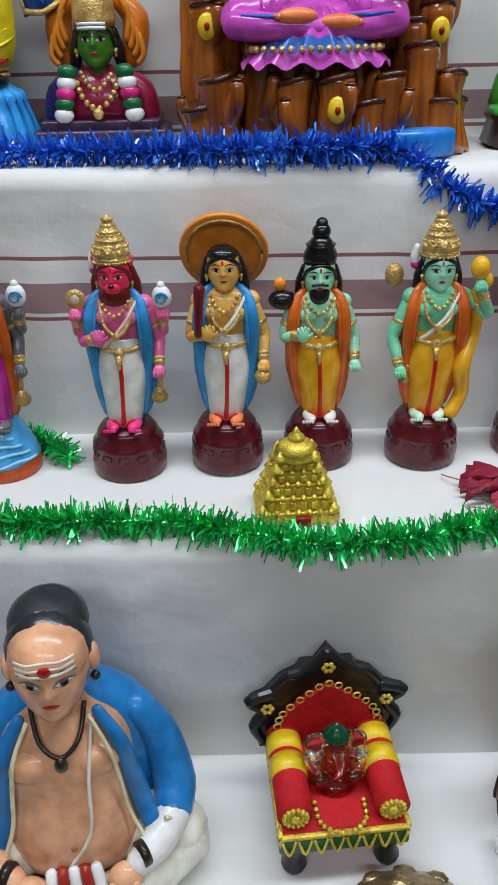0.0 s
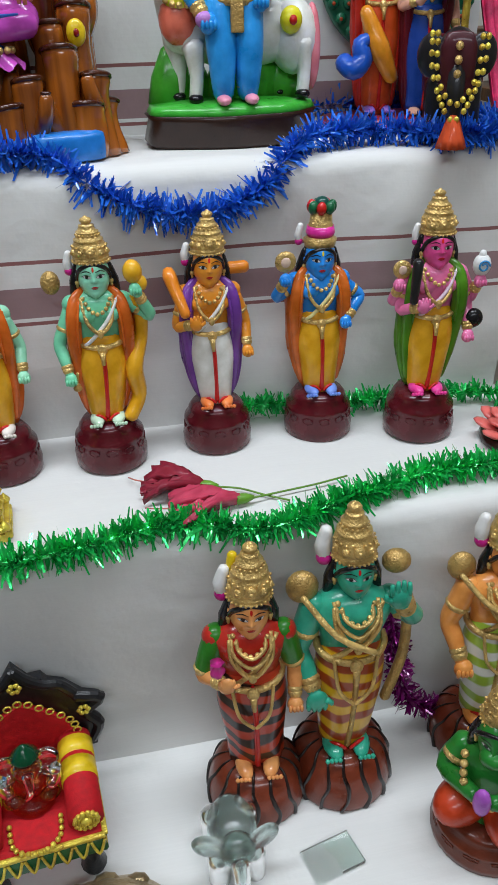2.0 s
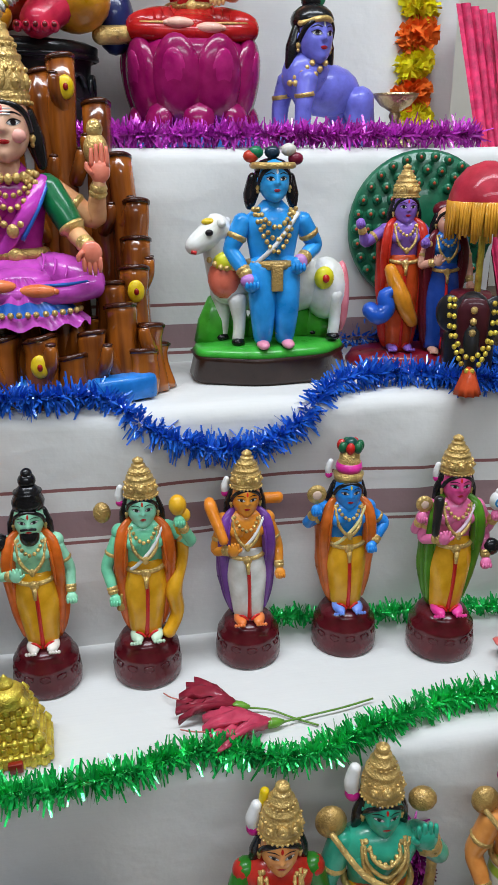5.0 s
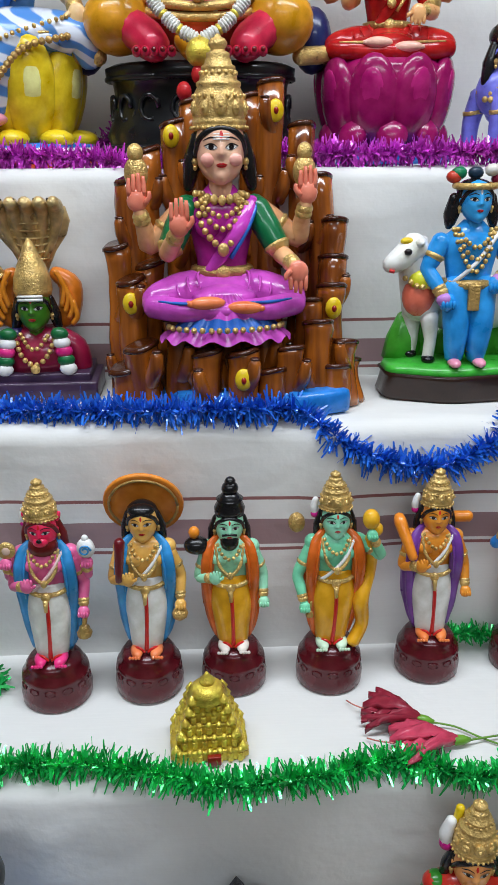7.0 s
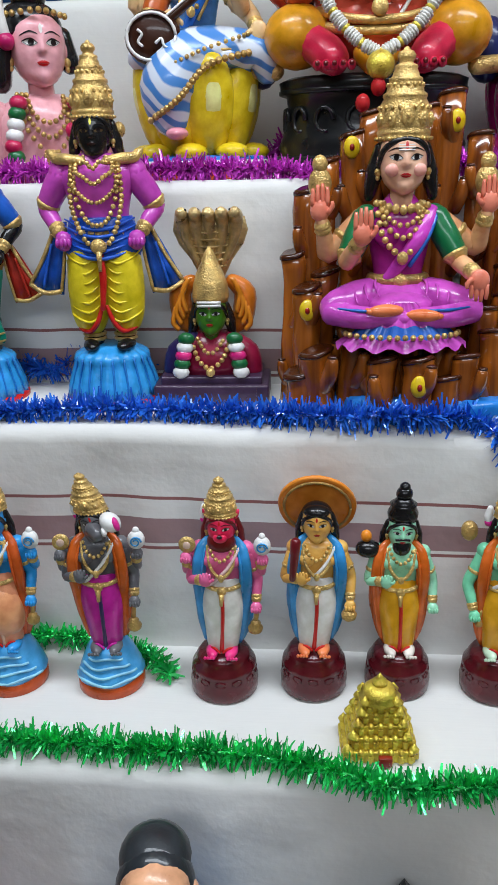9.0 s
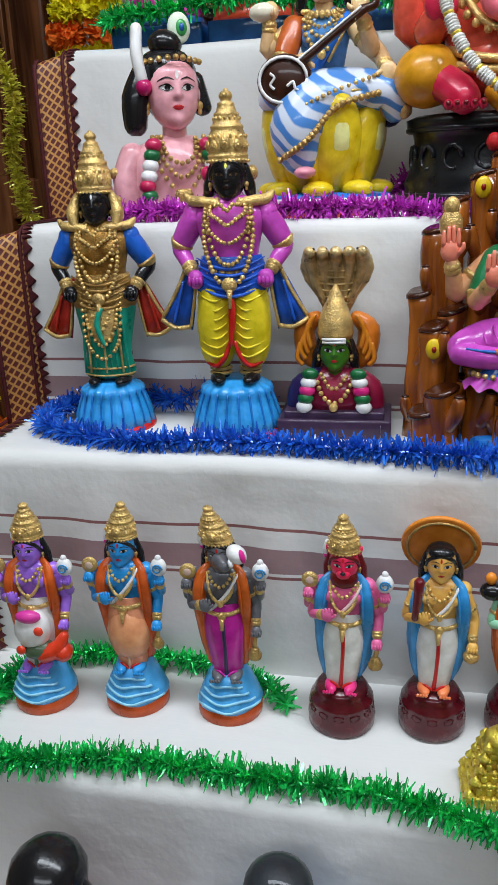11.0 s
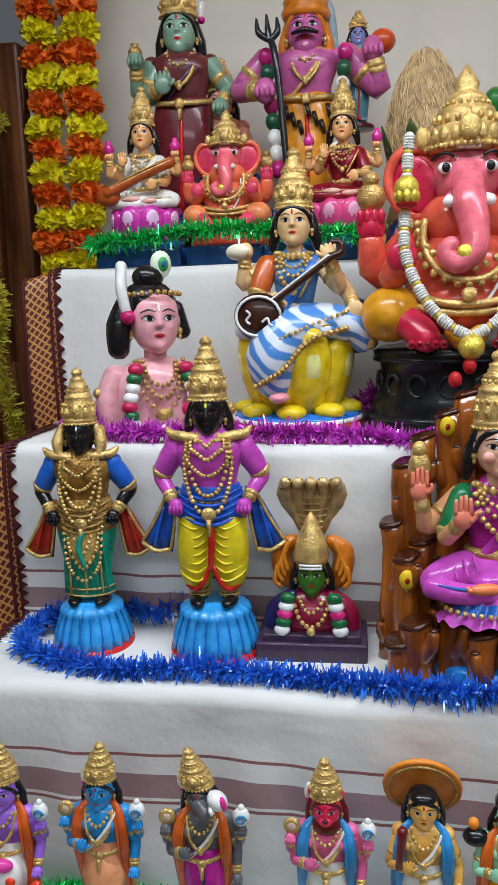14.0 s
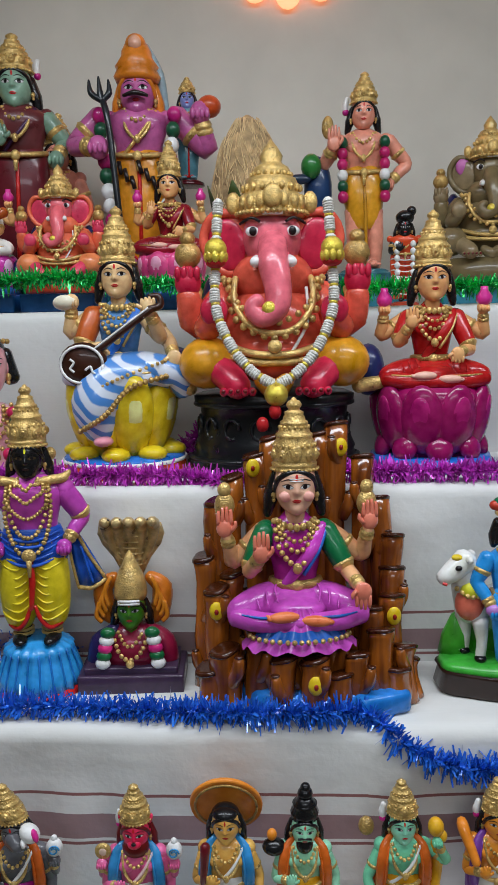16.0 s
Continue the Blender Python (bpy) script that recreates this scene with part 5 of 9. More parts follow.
def snake_saint():
    c = Clay()
    pm = P("38283c", 0.35)
    c.box((0, 0, 0.055), (0.60, 0.36, 0.11), pm, bev=0.12)
    c.box((0, 0.0, 0.125), (0.53, 0.31, 0.05), pm, bev=0.2)
    body = P("7a1834")
    c.lathe([(0.2, 0.13), (0.215, 0.2), (0.19, 0.27), (0.12, 0.34), (0.05, 0.37)], body, sy=0.62, n=26)
    for s in (-1, 1):
        c.tube([(s * 0.09, -0.02, 0.325), (s * 0.185, -0.02, 0.255), (s * 0.21, -0.03, 0.15)], [0.045, 0.06, 0.055], body if s > 0 else P("241c48"), n=12)
        for k, m in enumerate((P("1c5a34"), WHITE, P("b82a6c"), P("1c5a34"), WHITE)):
            c.ball((s * (0.125 + 0.008 * k), -0.125 - 0.004 * k, 0.345 - 0.043 * k), (0.045, 0.035, 0.034), m, n=10, k=6)
        c.tube([(s * 0.1, 0.05, 0.62), (s * 0.17, 0.06, 0.55), (s * 0.155, 0.05, 0.42), (s * 0.1, 0.04, 0.36)], [0.035, 0.06, 0.06, 0.03], P("b86a1c"), n=10)
        for k in range(4):
            c.tube([(s * (0.11 + 0.025 * k), -0.01, 0.64 - 0.05 * k), (s * (0.15 + 0.018 * k), -0.015, 0.56 - 0.05 * k), (s * (0.13 + 0.015 * k), -0.01, 0.46 - 0.03 * k)], 0.014, P("c47a20"), n=6)
    c.beads([(-0.1, -0.1, 0.33), (-0.06, -0.16, 0.24), (0, -0.17, 0.2), (0.06, -0.16, 0.24), (0.1, -0.1, 0.33)], 0.014, G)
    c.beads([(-0.07, -0.1, 0.34), (-0.03, -0.15, 0.29), (0, -0.155, 0.275), (0.03, -0.15, 0.29), (0.07, -0.1, 0.34)], 0.012, G)
    c.ball((0, -0.175, 0.18), 0.024, G)
    head(c, (0, -0.05, 0.46), 0.095, P("3a6a24"), tilak=RED)
    for k in range(2):
        c.tube([(-0.06, -0.128, 0.515 + 0.016 * k), (0, -0.142, 0.517 + 0.016 * k), (0.06, -0.128, 0.515 + 0.016 * k)], 0.008, WHITE, n=5, k=2)
    c.lathe([(0.088, 0), (0.096, 0.03), (0.09, 0.09), (0.07, 0.15), (0.045, 0.2), (0.03, 0.24), (0.005, 0.28)], G, (0, -0.03, 0.52), n=20)
    hood = gold("ccb27c", 0.6)
    rg = []
    for w, z, y in ((0.06, 0.62, 0.1), (0.11, 0.72, 0.1), (0.17, 0.80, 0.09), (0.195, 0.87, 0.07), (0.18, 0.94, 0.045)):
        rg.append([(w * math.cos(a), y + 0.035 * math.sin(a), z) for a in np.linspace(0, 2 * math.pi, 20, endpoint=False)])
    c.rings(rg, hood)
    for k in range(7):
        z = 0.68 + 0.036 * k
        w = float(np.interp(z, (0.62, 0.72, 0.80, 0.87, 0.94), (0.06, 0.11, 0.17, 0.195, 0.18)))
        c.tube([(-w * 0.9, 0.07, z + 0.012), (0, 0.055 - 0.03 * k / 6, z), (w * 0.9, 0.07, z + 0.012)], 0.007, hood, n=6)
    for k in range(5):
        x = (k - 2) * 0.062
        c.tube([(x * 0.5, 0.07, 0.70), (x * 0.95, 0.06, 0.82), (x * 1.1, 0.03, 0.93), (x * 1.08, -0.04, 0.965)], [0.016, 0.026, 0.04, 0.03], hood, n=10)
        for s in (-1, 1):
            c.ball((x * 1.02 + s * 0.014, -0.04, 0.978), 0.008, DARK, n=6, k=4)
    c.thing("serpent_hooded_bust", "green-faced clay bust under a gold serpent hood", "figurine", (0.038, 0.985, tread(3, 0.038, 0.98)), 2, 0.237)


snake_saint()


def log_throne_goddess():
    c = Clay()
    W = LOGWOOD

    def log(x, y, z0, z1, r, tilt=0.0, bloom=None):
        """A gnarled glazed log: bent, ridged and cut aslant at the top."""
        r *= 0.98
        lean = 0.35 * r * math.sin(x * 83)
        rg = []
        for j in range(11):
            t = j / 10
            z = z0 + (z1 - z0) * t
            rr = r * (1.08 - 0.12 * t + 0.10 * noise.noise((x * 40, z * 30, 1.7)) + (0.08 if j >= 9 else 0))
            cx = x + lean * math.sin(t * 2.6) + 0.004 * noise.noise((x * 31, z * 22, 5.1))
            cy = y + 0.004 * noise.noise((x * 29, z * 24, 9.3))
            slant = 0.45 * r * t ** 6
            rg.append([(cx + rr * q * math.cos(a), cy + rr * q * math.sin(a), z + slant * math.sin(a + 2.2 + x * 9) * 0.6) for a, q in ((2 * math.pi * i / 18, 1 + 0.06 * math.cos(4 * 2 * math.pi * i / 18 + x * 60) + 0.05 * noise.noise((math.cos(2 * math.pi * i / 18) * 2, z * 40, x * 20))) for i in range(18))])
        c.rings(rg, W)
        top = rg[-1]
        m = [sum(q[i] for q in top) / 18 for i in range(3)]
        inner = [[(m[0] + (q[0] - m[0]) * k, m[1] + (q[1] - m[1]) * k, m[2] + (q[2] - m[2]) * k + dz) for q in top] for k, dz in ((1.06, -0.004), (1.07, -0.0005), (0.9, 0.0018), (0.6, 0.0008), (0.15, 0.0012))]
        c.rings(inner, LOGDARK)
        for stub in range(int((z1 - z0) / 0.07)):
            kz, sd = z0 + 0.05 + 0.065 * stub + 0.012 * math.sin(x * 57 + stub), 1 if math.sin(x * 47 + stub * 2.2) > 0 else -1
            c.tube([(x + sd * r * 0.2, y - r * 0.5, kz - r), (x + sd * r * 0.6, y - r * 1.0, kz), (x + sd * r * 0.75, y - r * 1.15, kz + r * 0.9)], [r * 0.6, r * 0.55, r * 0.42], W, n=10)
            c.ball((x + sd * r * 0.76, y - r * 1.17, kz + r * 1.15), (r * 0.36, r * 0.34, r * 0.14), LOGDARK, n=10, k=6)
        if bloom:
            bx, bz = bloom
            c.ball((bx, y - r * 1.22, bz), (0.0095, 0.005, 0.0125), P("d8b41c"), n=14, k=8)
            c.ball((bx, y - r * 1.22 - 0.0045, bz), (0.003, 0.0025, 0.004), P("801414"), n=9, k=6)

    for x, z, y, r, b in ((-0.137, 0.180, 0.02, 0.0145, None), (-0.117, 0.252, 0.035, 0.0155, None), (-0.092, 0.283, 0.045, 0.014, None), (-0.066, 0.312, 0.05, 0.0155, (-0.066, 0.296)), (-0.042, 0.335, 0.055, 0.016, None), (-0.012, 0.345, 0.06, 0.017, None),
                          (0.022, 0.338, 0.055, 0.016, None), (0.052, 0.352, 0.05, 0.0165, (0.052, 0.322)), (0.081, 0.307, 0.045, 0.0155, None), (0.104, 0.252, 0.035, 0.0145, None), (0.121, 0.204, 0.02, 0.0145, None), (0.117, 0.164, 0.0, 0.0155, None), (0.110, 0.136, -0.025, 0.015, (0.11, 0.112))):
        log(x, y, 0.0, z, r, 0, b)
    for x, z, y, r, b in ((-0.132, 0.052, -0.045, 0.017, None), (-0.104, 0.078, -0.05, 0.018, None), (-0.068, 0.112, -0.045, 0.018, None), (-0.034, 0.075, -0.072, 0.017, None), (0.002, 0.075, -0.082, 0.017, (0.002, 0.048)), (0.034, 0.052, -0.078, 0.016, None),
                          (0.061, 0.075, -0.07, 0.016, None), (0.086, 0.1, -0.055, 0.0165, None), (0.110, 0.05, -0.06, 0.0165, None), (0.126, 0.075, -0.045, 0.0155, None), (0.134, 0.05, -0.03, 0.016, None), (-0.118, 0.145, -0.01, 0.016, (-0.118, 0.12)), (0.08, 0.12, -0.03, 0.017, None), (-0.095, 0.16, 0.01, 0.016, None), (0.03, 0.11, -0.04, 0.018, None), (-0.01, 0.11, -0.045, 0.018, None), (-0.04, 0.11, -0.04, 0.018, None)):
        log(x, y, 0.0, z, r, 0, b)
    c.lathe([(0.5, 0.0), (0.5, 0.012), (0.49, 0.022), (0.47, 0.026), (0.05, 0.026)], P("1f6fb8"), (0.012, -0.035, 0), 0.2, 0.115, n=30)
    c.box((0.085, -0.07, 0.014), (0.07, 0.05, 0.028), P("1f6fb8"), rot=(0, 0, 18), bev=0.25)
    fig = seated(dict(skin=P("dca078"), face=P("e0a890"), cloth=P("b04ea6", 0.2), top=P("9c2c84", 0.22), sleeve=P("14603a"), pallu=P("b848ac", 0.2), trim=P("2a5aa8"), fan=P("2c58a4"), feet=P("e07850"), ash=1, ar=0.036, palm=P("e07c68"),
                      arms=[([(-0.14, 0.02, 0.4), (-0.28, 0.0, 0.26), (-0.31, -0.07, 0.40)], None, 1), ([(0.14, 0.02, 0.4), (0.30, 0.0, 0.28), (0.32, -0.07, 0.42)], None, 1),
                            ([(-0.14, -0.02, 0.39), (-0.21, -0.08, 0.24), (-0.17, -0.2, 0.33)], P("14603a"), 1), ([(0.14, -0.02, 0.39), (0.22, -0.08, 0.24), (0.26, -0.22, 0.2)], P("14603a"), -0.8)]))
    for s in (-1, 1):
        fig.ball((-0.315 * 1 if s < 0 else 0.315, -0.05, 0.53), (0.045, 0.03, 0.06), G)
        fig.ball((-0.315 if s < 0 else 0.315, -0.05, 0.60), (0.03, 0.025, 0.035), G)
        fig.ball((s * 0.05, -0.104, 0.575), (0.028, 0.018, 0.024), P("e69a8e"))
    merge(c, fig, (-0.014, -0.012, 0.106), 0.288)
    c.thing("goddess_on_log_throne", "glossy clay goddess in magenta sari on brown log throne", "figurine", (0.274, 0.962, tread(3, 0.274, 0.94) - 0.001), 3)


log_throne_goddess()


def cowherd_figure():
    c = Clay()
    sk = P("2f8ad0")
    pr = [(0.34, 0), (0.36, 0.02), (0.34, 0.10), (0.355, 0.12)]
    c.lathe(pr, P("2a1a14"), (0, 0, 0), 1.0, 0.55, n=44, waves=7, amp=0.03)
    c.lathe([(0.33, 0.11), (0.345, 0.125), (0.33, 0.15), (0.2, 0.165), (0.02, 0.17)], P("3f9a3c"), (0, 0, 0), 1.0, 0.53, n=44, waves=7, amp=0.03)
    grass = P("4a9a3a")
    for x, w, h in ((-0.22, 0.1, 0.2), (-0.13, 0.08, 0.16), (0.14, 0.1, 0.24), (0.24, 0.09, 0.18), (0.02, 0.12, 0.18)):
        c.lathe([(w, 0.15), (w * 0.8, 0.15 + h * 0.5), (w * 0.35, 0.15 + h), (0.005, 0.17 + h)], grass, (x, 0.08, 0), 1, 0.6, n=26, waves=9, amp=0.06)
    cow = P("e8e2d6")
    c.ball((0.06, 0.04, 0.40), (0.27, 0.095, 0.13), cow, n=20, k=12)
    c.ball((0.27, 0.02, 0.38), (0.10, 0.09, 0.14), cow)
    c.ball((0.345, 0.02, 0.34), (0.035, 0.06, 0.16), P("e8808a"))
    c.ball((0.235, -0.07, 0.44), (0.045, 0.03, 0.05), P("e8d23c"))
    c.ball((0.235, -0.1, 0.44), (0.016, 0.012, 0.018), RED)
    c.tube([(-0.16, 0.02, 0.40), (-0.21, 0.0, 0.54), (-0.24, -0.03, 0.64)], [0.1, 0.075, 0.06], cow, n=14)
    c.ball((-0.2, -0.04, 0.45), (0.075, 0.06, 0.09), P("e0705c"))
    c.ball((-0.2, -0.06, 0.52), (0.055, 0.045, 0.05), P("c8c84c"))
    c.tube([(-0.22, -0.03, 0.66), (-0.30, -0.06, 0.61), (-0.345, -0.07, 0.585)], [0.065, 0.05, 0.036], cow, n=14)
    c.tube([(-0.35, -0.1, 0.57), (-0.33, -0.108, 0.565)], 0.008, P("c04040"), n=5)
    c.ball((-0.275, -0.105, 0.645), (0.018, 0.012, 0.014), DARK, n=8, k=5)
    for s in (-1, 1):
        c.ball((-0.2 + s * 0.02, -0.03 + s * 0.05, 0.68), (0.02, 0.04, 0.018), cow)
    c.ball((-0.27, -0.06, 0.685), (0.03, 0.025, 0.016), P("d8b83c"))
    c.beads([(-0.27, -0.06, 0.53), (-0.22, -0.1, 0.5), (-0.15, -0.09, 0.5)], 0.013, G)
    for x, y in ((-0.15, -0.05), (-0.2, 0.06), (0.22, 0.08), (0.29, -0.03)):
        c.tube([(x, y, 0.36), (x + 0.01, y - 0.005, 0.26), (x, y - 0.01, 0.17)], [0.045, 0.028, 0.026], cow)
        c.ball((x, y - 0.02, 0.175), (0.03, 0.032, 0.02), BLACK)
    for s in (-1, 1):
        c.tube([(s * 0.05, -0.09, 0.5), (s * 0.052, -0.12, 0.34), (s * 0.048, -0.11, 0.19)], [0.07, 0.058, 0.04], sk, n=12)
        c.ball((s * 0.055, -0.15, 0.175), (0.028, 0.05, 0.02), P("d88ca0"))
        c.tube([(s * 0.048, -0.112, 0.215), (s * 0.048, -0.112, 0.23)], 0.044, G, n=12, k=1)
    c.lathe([(0.1, 0.47), (0.095, 0.53), (0.115, 0.64), (0.125, 0.70), (0.07, 0.74), (0.04, 0.77)], sk, (0.0, -0.07, 0), 1, 0.62, n=26)
    arm(c, [(-0.125, -0.07, 0.69), (-0.18, -0.08, 0.57), (-0.12, -0.14, 0.46)], 0.034, sk)
    arm(c, [(0.125, -0.07, 0.69), (0.19, -0.06, 0.58), (0.11, -0.13, 0.52)], 0.034, sk)
    c.ball((-0.12, -0.15, 0.45), (0.035, 0.03, 0.03), P("a878b8"))
    c.ball((0.105, -0.14, 0.52), (0.032, 0.03, 0.035), P("b080b8"))
    c.tube([(0.1 * math.cos(a), -0.07 + 0.08 * math.sin(a), 0.51) for a in np.linspace(2.9, 6.5, 12)], 0.022, GD, n=8, k=2)
    c.box((0, -0.165, 0.46), (0.05, 0.02, 0.11), GD, bev=0.3)
    for d in (0, 0.05, 0.1):
        ww = 0.07 + d * 0.2
        c.beads([(-ww, -0.11, 0.735), (-ww * 0.6, -0.145, 0.69 - d * 0.6), (0, -0.155, 0.665 - d), (ww * 0.6, -0.145, 0.69 - d * 0.6), (ww, -0.11, 0.735)], 0.011, G)
    c.tube([(0.10, -0.12, 0.72), (0, -0.155, 0.6), (-0.08, -0.13, 0.52)], 0.01, WHITE, n=6)
    head(c, (0.0, -0.09, 0.845), 0.075, P("3f96d8"), tilak=WHITE)
    c.ball((0, -0.06, 0.89), (0.076, 0.07, 0.045), BLACK)
    c.tube([(0.085 * math.cos(a), -0.075 + 0.075 * math.sin(a), 0.905) for a in np.linspace(0, 6.28, 16)], 0.014, G, n=7, k=1)
    for x, z, m in ((-0.07, 0.955, P("1c6a48")), (0.0, 0.955, P("1a2c3c")), (0.07, 0.965, P("c8c4bc")), (-0.09, 0.94, P("a83a2c")), (0.1, 0.93, P("6a1830"))):
        c.ball((x, -0.06, z), (0.034, 0.026, 0.026), m, n=9, k=6)
    for s in (-1, 1):
        c.tube([(s * 0.075, -0.05, 0.86), (s * 0.09, -0.045, 0.79), (s * 0.095, -0.05, 0.74)], [0.025, 0.03, 0.016], BLACK)
    c.thing("cowherd_with_calf_figurine", "blue clay cowherd with white calf on green base", "figurine", (0.542, 0.962, tread(3, 0.542, 0.95)), 2, 0.268)


cowherd_figure()


def dancing_pair():
    c = Clay()
    c.lathe([(0.36, 0), (0.37, 0.03), (0.34, 0.07), (0.02, 0.075)], P("7a1a28"), sy=0.5, n=30)
    fan = P("1c5a40", 0.4)
    c.lathe([(0.36, -0.03), (0.375, 0), (0.36, 0.03), (0.05, 0.035)], fan, (0.02, 0.14, 0.66), rot=(88, 0, 0), n=40)
    for r, n in ((0.34, 30), (0.28, 24), (0.22, 18)):
        for k in range(n):
            a = 2 * math.pi * k / n
            c.ball((0.02 + r * math.cos(a), 0.10, 0.66 + r * math.sin(a)), (0.026, 0.012, 0.026), fan, n=7, k=5)
            c.ball((0.02 + r * math.cos(a), 0.09, 0.66 + r * math.sin(a)), (0.009, 0.006, 0.009), P("a04830"), n=6, k=4)
    a = standing(dict(skin=P("7a5aa8"), cloth=P("b84a14"), shawl=P("b0301c"), arms=[([(-0.1, 0, 0.68), (-0.2, -0.02, 0.62), (-0.23, -0.05, 0.7)], None, 0), ([(0.1, 0, 0.68), (0.16, -0.05, 0.6), (0.1, -0.1, 0.62)], None, 0)], basec=P("7a1a28"), bh=0.06, br=0.1,
                      extra=[([(-0.08, -0.08, 0.5), (-0.02, -0.12, 0.35), (0.05, -0.1, 0.22)], [0.03, 0.05, 0.03], P("c8821c"))]))
    merge(c, a, (-0.11, -0.02, 0.02), 0.95)
    b = standing(dict(skin=P("d8a08c"), cloth=P("1f3f8c"), sari=1, top=P("2a6ab8"), shawl=P("5a1a24"), crown="none", arms=[LOW_BLESS, LOW_REST], basec=P("7a1a28"), bh=0.06, br=0.1))
    b.ball((0, 0.03, 0.84), (0.075, 0.06, 0.05), P("5a1a24"))
    merge(c, b, (0.085, -0.07, 0.02), 0.88)
    c.tube([(-0.28, -0.1, 0.30), (-0.24, -0.14, 0.27), (-0.2, -0.13, 0.31), (-0.21, -0.13, 0.37), (-0.15, -0.13, 0.40)], [0.04, 0.045, 0.045, 0.035, 0.015], P("1f4fa8"), n=12)
    c.thing("dancing_couple_figurine", "clay couple in red and blue before green feather fan", "figurine", (0.742, 0.985, tread(3, 0.742, 0.98)), -6, 0.25)


dancing_pair()


def parasol_elephant():
    ob = empty("ceremonial_elephant", "small black elephant with gold chains under fringed parasol", "elephant figurine", (0.768, 0.895, tread(3, 0.768, 0.89)), -22)
    c = Clay()
    bk = P("1a1a1c", 0.35)
    c.ball((0.0, 0.02, 0.068), (0.032, 0.052, 0.034), bk, n=18, k=12)
    for s in (-1, 1):
        for y in (-0.015, 0.055):
            c.tube([(s * 0.018, y, 0.06), (s * 0.019, y, 0.0)], [0.015, 0.014], bk, n=10)
    c.ball((0, -0.035, 0.088), (0.024, 0.024, 0.027), bk)
    c.tube([(0, -0.052, 0.085), (0, -0.068, 0.06), (0, -0.068, 0.03), (0, -0.062, 0.012)], [0.013, 0.010, 0.008, 0.006], bk, n=10)
    for s in (-1, 1):
        c.ball((s * 0.028, -0.03, 0.088), (0.018, 0.006, 0.022), bk, rot=(0, 0, s * 20))
    part("body", c, ob, "black elephant body")
    c = Clay()
    c.lathe([(0.036, 0.05), (0.0365, 0.085), (0.026, 0.105), (0.004, 0.108)], P("5a1220", 0.6), (0, 0.025, 0), 1, 1.25, n=24)
    part("cover", c, ob, "maroon cloth cover")
    c = Clay()
    c.lathe([(0.008, 0), (0.019, 0.01), (0.020, 0.05), (0.014, 0.062), (0.004, 0.064)], P("3a0c16", 0.5), (0, -0.064, 0.048), 1, 0.25, n=20)
    for k in range(4):
        c.ball((0, -0.073, 0.06 + 0.013 * k), 0.0045, G, n=9, k=6)
    part("forehead_plate", c, ob, "maroon plate with gold studs")
    for w, z in ((0.03, 0.03), (0.024, 0.045)):
        c = Clay()
        c.beads([(-w, -0.068, 0.11), (-w * 0.85, -0.078, 0.07), (0, -0.084, z), (w * 0.85, -0.078, 0.07), (w, -0.068, 0.11)], 0.0034, GY)
        part("bead_chain", c, ob, "gold bead chain")
    c = Clay()
    c.lathe([(0.003, 0.035), (0.007, 0.03), (0.013, 0.012), (0.016, 0.003), (0.01, 0.002)], P("b84a1c", 0.7), (0, -0.08, 0), n=22, waves=11, amp=0.12)
    part("tassel", c, ob, "orange tassel")
    c = Clay()
    c.tube([(0.008, 0.02, 0.1), (0.008, 0.02, 0.23)], 0.0045, GY, n=12)
    part("pole", c, ob, "gold pole")
    c = Clay()
    c.lathe([(0.047, 0), (0.046, 0.012), (0.04, 0.03), (0.026, 0.045), (0.006, 0.052)], P("a02838", 0.6), (0.008, 0.02, 0.205), n=28, waves=14, amp=0.02)
    part("canopy", c, ob, "red velvet canopy")
    c = Clay()
    rng = random.Random(3)
    for k in range(90):
        a = 2 * math.pi * k / 90
        x, y = 0.008 + 0.047 * math.cos(a), 0.02 + 0.047 * math.sin(a)
        L = 0.04 + rng.uniform(-0.006, 0.006)
        c.tube([(x, y, 0.213), (x + rng.uniform(-.002, .002), y + rng.uniform(-.002, .002), 0.213 - L)], 0.0019, P("c08a28", 0.6), n=5, k=2)
    part("fringe", c, ob, "gold thread fringe")


parasol_elephant()
bpy.data.objects["ceremonial_elephant"].scale = (0.88, 0.88, 0.96)


